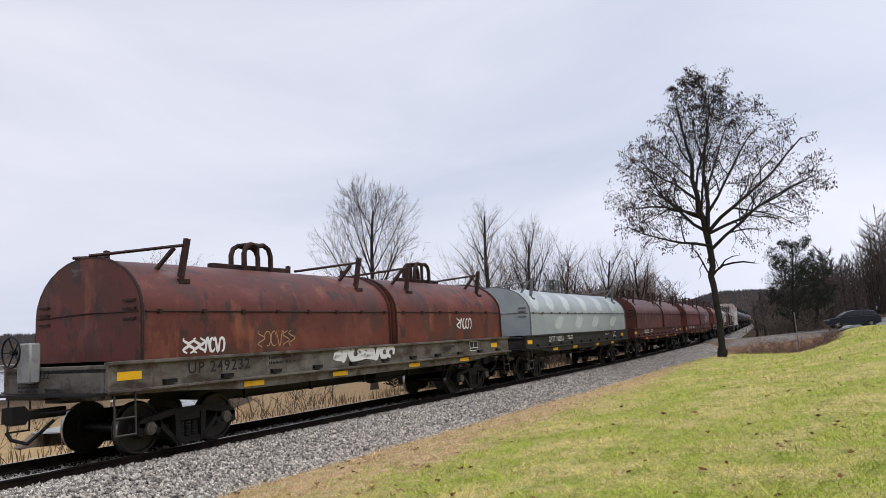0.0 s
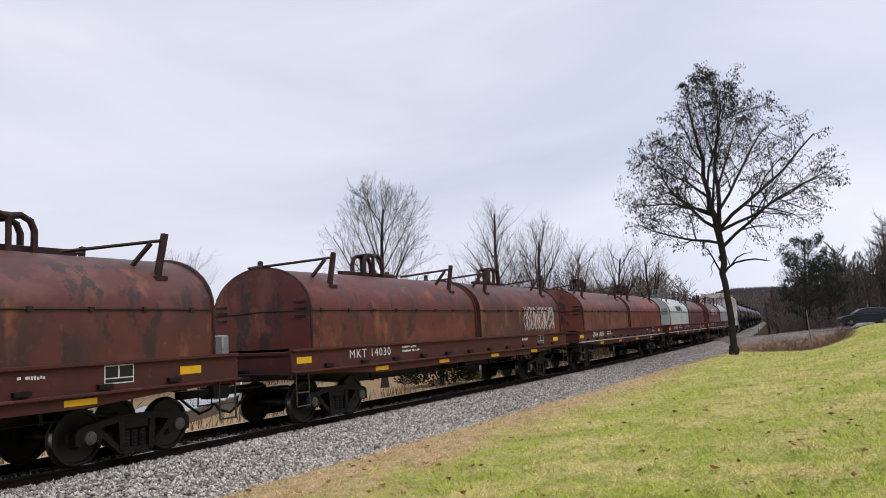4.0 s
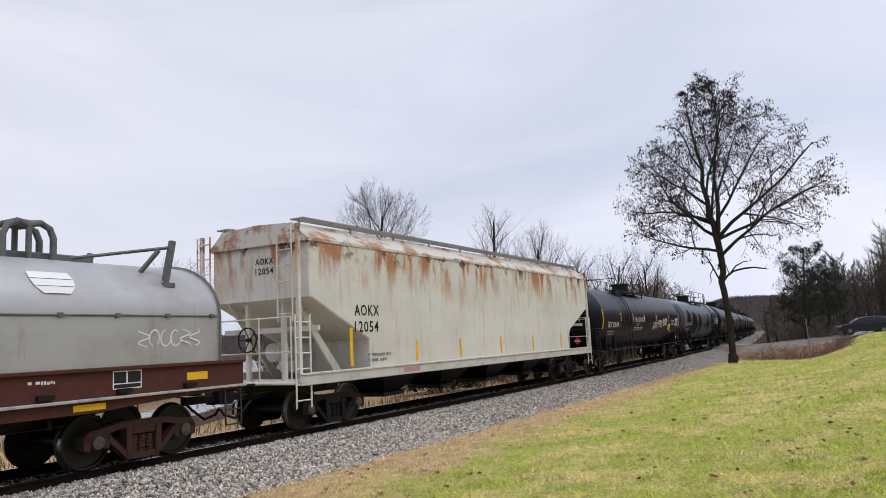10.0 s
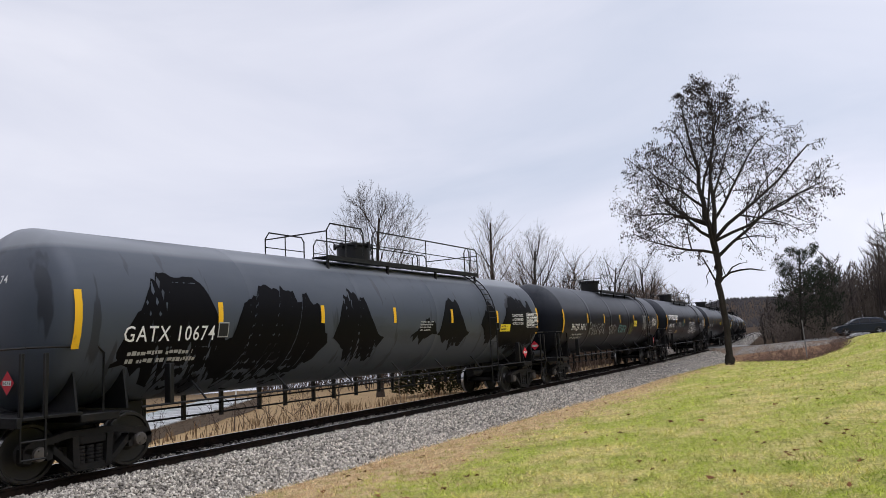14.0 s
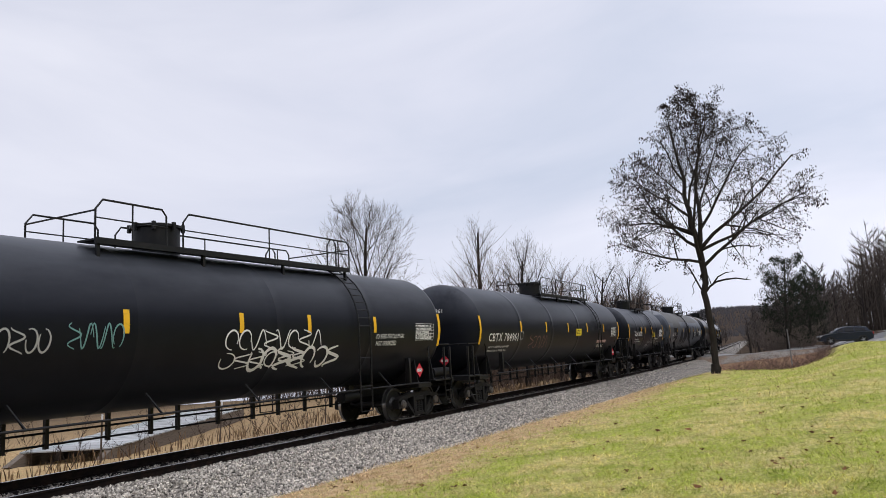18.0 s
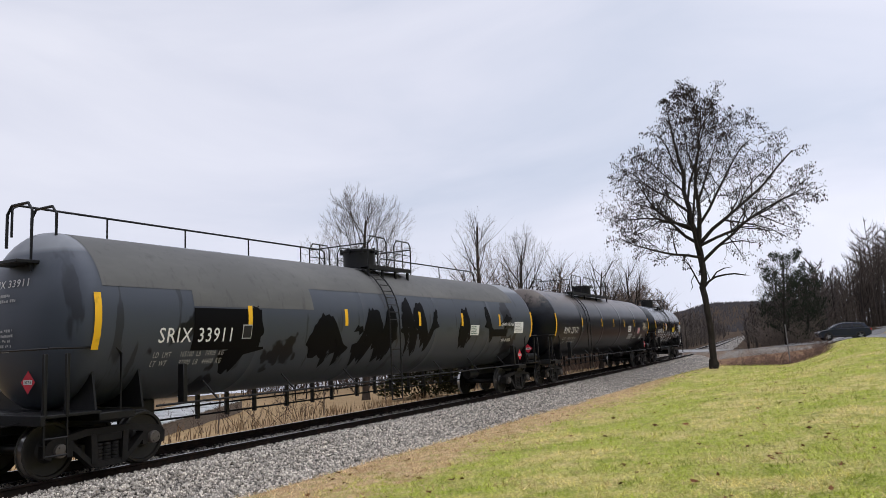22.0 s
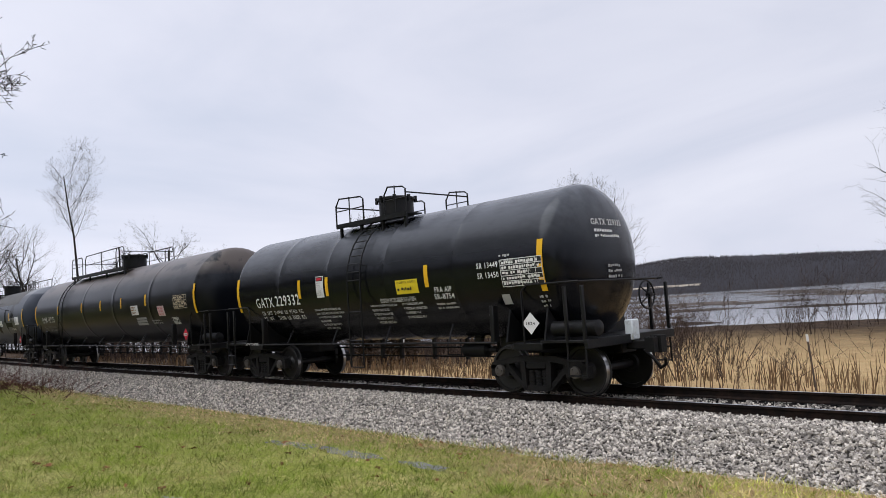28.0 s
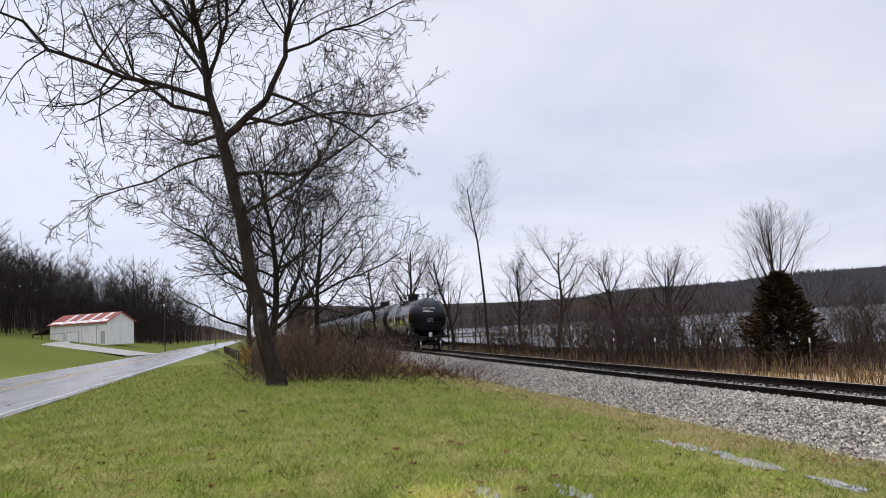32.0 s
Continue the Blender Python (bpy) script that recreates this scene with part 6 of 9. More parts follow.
            for q, (l1, l2) in enumerate((("LD  LMT  214900  LB  97450  KG", 2.0), ("LT  WT      71100  LB  32250  KG", 2.0))):
                lettering(car, l1, -4.6, zc - 0.46 - 0.15 * q, 0.10, WHITE_INK, sf, "stencil", width=l2, off=0.012)
            g(-1.78, -1.47, zc - 0.12, zc + 0.40, WHITE_INK, "notice")
            g(-1.76, -1.49, zc + 0.28, zc + 0.38, BLACK_INK, "notice_head", 0.016)
            g(-1.72, -1.53, zc + 0.30, zc + 0.36, RED_INK, "notice_head", 0.020)
            bars(car, -1.75, zc + 0.25, 0.24, 0.34, 7, GREY_INK, sf, off=0.016, seed=1)
            g(1.25, 1.97, zc - 0.20, zc + 0.10, YELLOW_INK, "warning_panel")
            lettering(car, "FOR CHEMICAL EMERGENCY", 1.29, zc + 0.025, 0.05, BLACK_INK, sf, "stencil", width=0.64, off=0.016)
            bars(car, 1.3, zc - 0.06, 0.62, 0.12, 1, BLACK_INK, sf, off=0.016, seed=3)
            lettering(car, "SODIUM HYDROXIDE SOLUTION", 0.62, zc - 0.36, 0.10, WHITE_INK, sf, "stencil", width=1.18, off=0.012)
            lettering(car, "FRA AIP", 2.45, zc - 0.22, 0.11, WHITE_INK, sf, "stencil", width=0.5, off=0.012)
            lettering(car, "SR-8754", 2.40, zc - 0.36, 0.11, WHITE_INK, sf, "stencil", width=0.58, off=0.012)
            lettering(car, "SR 13449", 3.72, zc + 0.16, 0.11, WHITE_INK, sf, "stencil", width=0.55, off=0.012)
            lettering(car, "SR 13450", 3.72, zc - 0.03, 0.11, WHITE_INK, sf, "stencil", width=0.55, off=0.012)
            table_panel(car, 4.33, zc - 0.22, 0.98, 0.5, sf, 6)
            for u_, v_, tall, texts in ((-2.05, -0.44, 0.052, ("CONSULT OWNER BEFORE REPAIRING TANK", "SHARP OBJECTS MUST NOT CONTACT LINING", "DO NOT STEAM OR CLEAN TANK WITH", "BOILING WATER.", "DO NOT ENTER CAR WITHOUT", "RUBBER SOLE SHOES")),
                                        (0.2, -0.44, 0.052, ("MAXIMUM OPERATING PRESSURE FOR", "HEATER COILS 25 PSI", "EXTERIOR HEATER PIPES", "NO INLET OR OUTLET", "PIPE CAPS REQUIRED")),
                                        (1.3, -0.44, 0.052, (".65\" CERAMIC FIBRE AND", "4\" FIBERGLASS INSULATION", "COMPRESSED TO 4\"", "DO NOT EXCEED 450 F"))):
                for i_, tx in enumerate(texts):
                    lettering(car, tx, u_, zc + v_ - 0.095 * i_, tall, WHITE_INK, sf, "stencil", width=0.031 * len(tx), off=0.012)
            lettering(car, "2 INCH TREAD COND SHOES", -a + 0.75, 1.0, 0.06, WHITE_INK, side_flat(-1.452), "stencil", width=0.75)
            for u, v, w_, n_ in ((2.38, -0.44, 0.85, 2), (4.3, 0.38, 0.35, 2), (5.1, -0.42, 0.22, 3)):
                bars(car, u, zc + v, w_, 0.085 * n_, n_, GREY_INK, sf, seed=int(u * 10) + 90)
            g(4.22, 4.42, zc - 0.55, zc - 0.36, material("worn sticker", (0.38, 0.38, 0.39), 0.6), "sticker")
            zc += 0.20
            for sgn in (-1, 1):
                fe = lambda p, q, off, sgn=sgn: (sgn * (a - 0.36 * r * (1 - math.sqrt(max(0, 1 - (p * p + (q - zc) ** 2) / (r * r)))) * 0.9 + off + 0.012), p * sgn, q)
                lettering(car, mark, -0.45, zc + 0.62, 0.12, WHITE_INK, fe, "reporting_mark", width=1.0)
                bars(car, -0.4, zc + 0.54, 0.8, 0.2, 2, WHITE_INK, fe, seed=71)
                bars(car, -0.1, zc - 0.12, 0.6, 0.3, 3, GREY_INK, fe, seed=72)
            # small marker lamp box hung on the last coupler
            b = box(bmnew(), h - 0.62, h - 0.45, -0.12, 0.12, 0.95, 1.32, 0.02)
            part("end_marker", b, material("white marker housing", (0.62, 0.66, 0.68), 0.45, layers=(((0.3, 0.3, 0.3), 12, 0.5, 0.7, 0.6),)), car, "white end-of-train marker box")
        cars.append(car)
    return cars


def motions():
    """Keys the cars along the track, and the wheels on them."""
    for car, (a, b) in zip(CARS, zip(JOINTS, JOINTS[1:])):
        c, tc = (a + b) / 2, (b - a) / 2 - 2.3
        rows = []
        for t in range(0, 33):
            run = SPEED * t + float(np.interp(t, (0, 26, 28.5, 32), (0, 0, -1.3, -2.0)))
            p, q = at_s(c - run - tc), at_s(c - run + tc)
            rows.append((t, pose((p[0] + q[0]) / 2, (p[1] + q[1]) / 2, 0, 0, 0, math.degrees(math.atan2(q[1] - p[1], q[0] - p[0])))))
        walk(car, rows)
    # all wheels roll alike: one front and one rear wheelset are keyed, the others share their turning
    lead = {}
    for ob, dx in WHEELSETS:
        if dx not in lead:
            walk(ob, [(0.05 * k, pose(dx, 0, 0.457, 0, -math.degrees(SPEED * 0.05 * k / 0.457), 0)) for k in range(641)])
            lead[dx] = ob.animation_data
        else:
            ob.rotation_mode = "QUATERNION"
            ob.animation_data_create()
            ob.animation_data.action = lead[dx].action
            ob.animation_data.action_slot = lead[dx].action_slot


build_ground()
build_track()
CARS = build_train()


# ---------------------------------------------------------------- plants
def tubes_mesh(name, segs, mat, sides=4, parent=None, label="", root=None):
    """One mesh from many tapered tubes; each is a list of (point, radius)."""
    verts, faces = [], []
    for line in segs:
        k = sides if line[0][1] > 0.03 else 3
        if line[0][1] > 0.12:
            k = max(sides, 10)
        base = None
        n = len(line)
        for i, (p, r) in enumerate(line):
            d = line[min(i + 1, n - 1)][0] - line[max(i - 1, 0)][0]
            d = d.normalized() if d.length > 1e-6 else Vector((0, 0, 1))
            u = d.cross(Vector((0.31, 0.95, 0.05))).normalized()
            w = d.cross(u)
            start = len(verts)
            if i == n - 1 and n > 1 and r < 0.02:
                verts.append(tuple(p))
                for j in range(k):
                    faces.append((base + j, base + (j + 1) % k, start))
            else:
                for j in range(k):
                    a = 2 * math.pi * j / k
                    verts.append(tuple(p + (u * math.cos(a) + w * math.sin(a)) * r))
                if base is not None:
                    for j in range(k):
                        faces.append((base + j, base + (j + 1) % k, start + (j + 1) % k, start + j))
                base = start
    me = bpy.data.meshes.new(name)
    me.from_pydata(verts, [], faces)
    me.polygons.foreach_set("use_smooth", [True] * len(faces))
    return part(name, me, mat, root, label)


def inside(env, p):
    """Whether a point lies in a crown: env is (x, y, height of the widest level, radius, reach up, reach down, roundness)."""
    k = env[4] if p.z > env[2] else env[5]
    e = env[6] if len(env) > 6 else 2
    return (math.hypot(p.x - env[0], p.y - env[1]) / env[3]) ** e + abs((p.z - env[2]) / k) ** e < 1


def reach(env, p, d, most=14.0):
    """How far a limb can run from p along d before it leaves the crown."""
    f = 0.3
    while f < most and inside(env, p + d * f):
        f += 0.3
    return f


def branch(rnd, out, tips, p, d, length, r, level, cfg):
    """Grows one limb and, from it, the next level of limbs."""
    n = 6 if level <= 1 else 4 if level == 2 else 3 if level == 3 else cfg.get("fine", 3)
    line = [(p.copy(), r)]
    step = length / n
    for i in range(n):
        jit = cfg["gnarl"] * (0.6 if level == 0 else 1.0)
        d = (d + Vector((rnd.uniform(-jit, jit), rnd.uniform(-jit, jit), rnd.uniform(-jit, jit) + cfg["up"][min(level, 3)]))).normalized()
        p = p + d * step
        rr = r * (1 - (i + 1) / n * (0.72 if level < cfg["levels"] else 0.95))
        line.append((p.copy(), max(rr, cfg.get("minr", 0.004))))
    out.append(line)
    if level < cfg["levels"]:
        sprout(rnd, out, tips, line, length, r, level, cfg)
    tips.append(p)


def sprout(rnd, out, tips, line, length, r, level, cfg):
    """The limbs that grow from a limb or a trunk."""
    env = cfg.get("env")
    m, n = cfg["kids"][level], len(line) - 1
    if level == 1:                                  # short limbs bear fewer twigs
        m = max(2, int(m * min(1, length / (0.6 * cfg["spread"]))))
    for k in range(m):
        f = cfg["bare"][min(level, 2)] + (1 - cfg["bare"][min(level, 2)]) * (k + rnd.random()) / m
        x = f * n
        j = min(int(x), n - 1)
        a, b = line[j], line[j + 1]
        q = a[0].lerp(b[0], x - j)
        qr = a[1] + (b[1] - a[1]) * (x - j)
        dd = (b[0] - a[0]).normalized()
        ang = k * 2.4 + rnd.uniform(-0.5, 0.5)
        u = dd.orthogonal().normalized()
        w = dd.cross(u)
        side = u * math.cos(ang) + w * math.sin(ang)
        lo, hi = cfg["open"][min(level, 2)]
        op = radians(rnd.uniform(lo, hi) - (cfg.get("close", 0) * f if level == 0 else 0))
        nd = (dd * math.cos(op) + side * math.sin(op)).normalized()
        if level == 0:
            ll = cfg["spread"] * cfg["shape"](f) * rnd.uniform(0.8, 1.15) if not env else reach(env, q, nd) * rnd.uniform(0.82, 1.02)
        else:
            ll = length * cfg["ratio"] * rnd.uniform(0.65, 1.2) * (1.15 - 0.5 * f)
            if env and level < 3:
                ll = min(ll, 0.35 + reach(env, q, nd))
        branch(rnd, out, tips, q, nd, ll, min(qr * rnd.uniform(*cfg.get("limb", (0.45, 0.65))), r * 0.6), level + 1, cfg)


def oval(f):
    return 0.35 + 1.0 * math.sin(math.pi * min(1, (f * 0.92 + 0.08))) ** 0.8


def fan(f):
    return 1.15 - 0.6 * f


BASE = dict(levels=4, kids=(13, 7, 6, 4), bare=(0.32, 0.2, 0.15), gnarl=0.16, up=(0.06, 0.09, 0.06, 0.05), open=((40, 68), (32, 62), (25, 60)), ratio=0.55, spread=4.2, shape=oval)


def tree(label, x, y, height, r, seed, bark=BARK, twig=TWIG, lean=(0, 0), pods=0, name="tree", category="bare tree", z=None, group="", **kw):
    """A bare tree: trunk and limbs, twigs, and the pods or last leaves that hang in it."""
    cfg = dict(BASE, **kw)
    rnd = random.Random(seed)
    z = ground_z(x, y) - 0.08 if z is None else z
    t = thing(name, label, category, group, pose(x, y, z))
    out, tips = [], []
    if "stem" in cfg:                               # a trunk with a known bend, (across, height, radius), and its great limbs
        ex = Vector((math.cos(radians(cfg["face"])), -math.sin(radians(cfg["face"])), 0))
        ey = Vector((ex.y, -ex.x, 0))
        for st in (cfg["stem"], *cfg.get("leaders", ())):
            line = [(ex * a + ey * (0.06 * h * math.sin(h)) * (h > 3) * 0.3 + Vector((0, 0, h)), q) for a, h, q in st]
            fine = [line[0]]
            for p, q in zip(line, line[1:]):        # softens the joints a little
                for k in range(1, 4):
                    c = p[0].lerp(q[0], k / 3) + Vector((rnd.gauss(0, 0.04), rnd.gauss(0, 0.04), 0)) * (k < 3)
                    fine.append((c, p[1] + (q[1] - p[1]) * k / 3))
            out.append(fine)
            sprout(rnd, out, tips, fine, st[-1][1] - st[0][1], st[0][2], 0, cfg)
        for a, h, lean_, ll, q in cfg.get("great", ()):
            dep = rnd.uniform(-0.35, 0.35)
            d = (ex * math.sin(radians(lean_)) + Vector((0, 0, math.cos(radians(lean_)))) + ey * dep).normalized()
            branch(rnd, out, tips, ex * a + Vector((0, 0, h)), d, ll, q, 1, dict(cfg, gnarl=cfg["gnarl"] * 1.3, kids=(0, cfg["great_kids"]) + tuple(cfg["kids"][2:])))
        r, lean = cfg["stem"][0][2], (0, 0)
    else:
        branch(rnd, out, tips, Vector((0, 0, 0)), Vector((lean[0], lean[1], 1)).normalized(), height * cfg.get("trunk", 0.86), r, 0, cfg)
    flare = [(Vector((0, 0, -0.1)), r * 1.5), (Vector((0, 0, 0.12)), r * 1.25), (Vector((lean[0] * 0.5, lean[1] * 0.5, 0.55)), r * 0.98)]
    big = [s for s in out if s[0][1] > 0.022]
    fine = [s for s in out if s[0][1] <= 0.022]
    tubes_mesh("trunk", [flare] + big, bark, 6, root=t)
    tagged(tubes_mesh("crown", fine, twig, 3, root=t), kind="stuff")
    if pods:
        verts, faces = [], []
        for _ in range(pods):
            ps = cfg.get("podsize", 1)
            p = rnd.choice(tips) + Vector((rnd.gauss(0, 0.10 * ps), rnd.gauss(0, 0.10 * ps), rnd.uniform(-0.16, 0.04) * ps))
            a, s = rnd.uniform(0, 6.28), rnd.uniform(0.035, 0.085) * cfg.get("podsize", 1)
            u, w = Vector((math.cos(a), math.sin(a), rnd.uniform(-0.4, 0.4))) * s * 0.6, Vector((rnd.uniform(-0.3, 0.3), rnd.uniform(-0.3, 0.3), -1)) * s * 1.5
            i = len(verts)
            verts += [tuple(p - u * 0.5), tuple(p + u * 0.5), tuple(p + w * 0.6 + u * 0.7), tuple(p + w), tuple(p + w * 0.6 - u * 0.7)]
            faces += [(i, i + 1, i + 2, i + 3, i + 4)]
        me = bpy.data.meshes.new("pods")
        me.from_pydata(verts, [], faces)
        tagged(part("foliage" if "podmat" in cfg else "seed_pod_mass", me, cfg.get("podmat", POD), t), kind="stuff")
    return t


def polar(az, d, off=0.0):
    return d * math.sin(radians(az)), d * math.cos(radians(az)) + off


def conifer(label, x, y, height, width, seed, mat, name="cedar_tree", ragged=0.25, bare=0.04, top=1.0):
    """Evergreen: trunk, and a crown of many drooping sprays."""
    rnd = random.Random(seed)
    t = thing(name, label, "evergreen tree", "", pose(x, y, ground_z(x, y) - 0.05))
    tubes_mesh("trunk", [[(Vector((0, 0, -0.1)), 0.14), (Vector((0.05, 0, height * 0.5)), 0.08), (Vector((0, 0.03, height * 0.97)), 0.015)]], BARK, 6, root=t)
    verts, faces = [], []
    for _ in range(int(7500 * max(1, height * width / 12))):
        f = bare + (1 - bare) * rnd.random() ** 0.85
        h = height * f
        rad = width / 2 * ((1 - f) ** (0.62 * top) + 0.03) * 0.95 * (1 + 0.5 * ragged * noise.noise((f * 5, seed, 4)))
        a = rnd.uniform(0, 6.28)
        rad *= 1 + (0.25 + ragged) * noise.noise((math.cos(a) * 1.9, math.sin(a) * 1.9, f * 6 + seed))
        q = rnd.uniform(0.45, 1.0) ** 0.6
        p = Vector((math.cos(a) * rad * q, math.sin(a) * rad * q, h + rnd.uniform(-0.1, 0.1)))
        d = Vector((math.cos(a + rnd.uniform(-0.6, 0.6)), math.sin(a + rnd.uniform(-0.6, 0.6)), rnd.uniform(-0.1, 0.8))).normalized()
        s = rnd.uniform(0.10, 0.26) * (0.6 + height / 10)
        w = d.cross(Vector((rnd.uniform(-1, 1), rnd.uniform(-1, 1), 1))).normalized() * s * 0.22
        i = len(verts)
        verts += [tuple(p - w), tuple(p + w), tuple(p + d * s * 0.7 + w * 0.8), tuple(p + d * s), tuple(p + d * s * 0.6 - w)]
        faces.append((i, i + 1, i + 2, i + 3, i + 4))
    me = bpy.data.meshes.new("crown")
    me.from_pydata(verts, [], faces)
    part("crown", me, mat, t)
    return t


def thicket(name, label, spots, seed, mat, low, high, stems=1, twigs=5, thin=0.012, category="brush", arch=0.35):
    """Tangled bare shrubs as one mass."""
    rnd = random.Random(seed)
    segs = []
    for x, y in spots:
        z = ground_z(x, y) - 0.05
        for _ in range(stems):
            h = rnd.uniform(low, high)
            p = Vector((x + rnd.uniform(-0.25, 0.25), y + rnd.uniform(-0.25, 0.25), z))
            d = Vector((rnd.gauss(0, arch), rnd.gauss(0, arch), 1)).normalized()
            r = thin * rnd.uniform(0.7, 1.5)
            line = [(p.copy(), r)]
            for i in range(3):
                d = (d + Vector((rnd.gauss(0, 0.14), rnd.gauss(0, 0.14), -0.05 * i))).normalized()
                p = p + d * h / 3
                line.append((p.copy(), max(r * (1 - (i + 1) / 3.2), 0.003)))
            segs.append(line)
            for _ in range(twigs):
                f = rnd.uniform(0.25, 0.95) * 3
                j = min(int(f), 2)
                q = line[j][0].lerp(line[j + 1][0], f - j)
                dd = (d + Vector((rnd.gauss(0, 0.75), rnd.gauss(0, 0.75), rnd.uniform(-0.1, 0.6)))).normalized()
                ll = h * rnd.uniform(0.15, 0.38)
                mid = q + dd * ll * 0.5
                segs.append([(q, r * 0.5), (mid, r * 0.4), (mid + (dd + Vector((rnd.gauss(0, 0.35), rnd.gauss(0, 0.35), 0.25))).normalized() * ll * 0.5, 0.002)])
    ob = tubes_mesh(name, segs, mat, 3)
    return tagged(ob, label, category, kind="stuff")


def woods(name, label, spots, seed, mat, thin=1.0, limbs=16, twigs=4):
    """Far bare woods as one mass of simple trees."""
    rnd = random.Random(seed)
    segs = []
    for x, y, z, h in spots:
        p = Vector((x, y, z - 0.3))
        d = Vector((rnd.gauss(0, 0.05), rnd.gauss(0, 0.05), 1)).normalized()
        r = h * 0.011 * rnd.uniform(0.8, 1.3) * thin
        top = p + d * h
        segs.append([(p, r), (p.lerp(top, 0.5), r * 0.7), (top, 0.02)])
        for k in range(limbs):
            f = 0.22 + 0.75 * (k + rnd.random()) / limbs
            q = p.lerp(top, f)
            a = rnd.uniform(0, 6.28)
            ll = h * 0.36 * (1.15 - f * 0.70) * rnd.uniform(0.6, 1.3)
            dd = Vector((math.cos(a), math.sin(a), rnd.uniform(0.5, 1.3))).normalized()
            e1 = q + dd * ll * 0.55
            e2 = e1 + (dd + Vector((rnd.gauss(0, 0.3), rnd.gauss(0, 0.3), 0.5))).normalized() * ll * 0.5
            segs.append([(q, r * 0.4), (e1, r * 0.28), (e2, 0.012)])
            for _ in range(twigs):
                g = q.lerp(e1, rnd.uniform(0.4, 1.0))
                dd2 = (dd + Vector((rnd.gauss(0, 0.7), rnd.gauss(0, 0.7), rnd.uniform(0, 0.8)))).normalized()
                segs.append([(g, r * 0.22 + 0.012), (g + dd2 * ll * rnd.uniform(0.3, 0.55), 0.006)])
    return tagged(tubes_mesh(name, segs, mat, 3), label, "woods", kind="stuff")


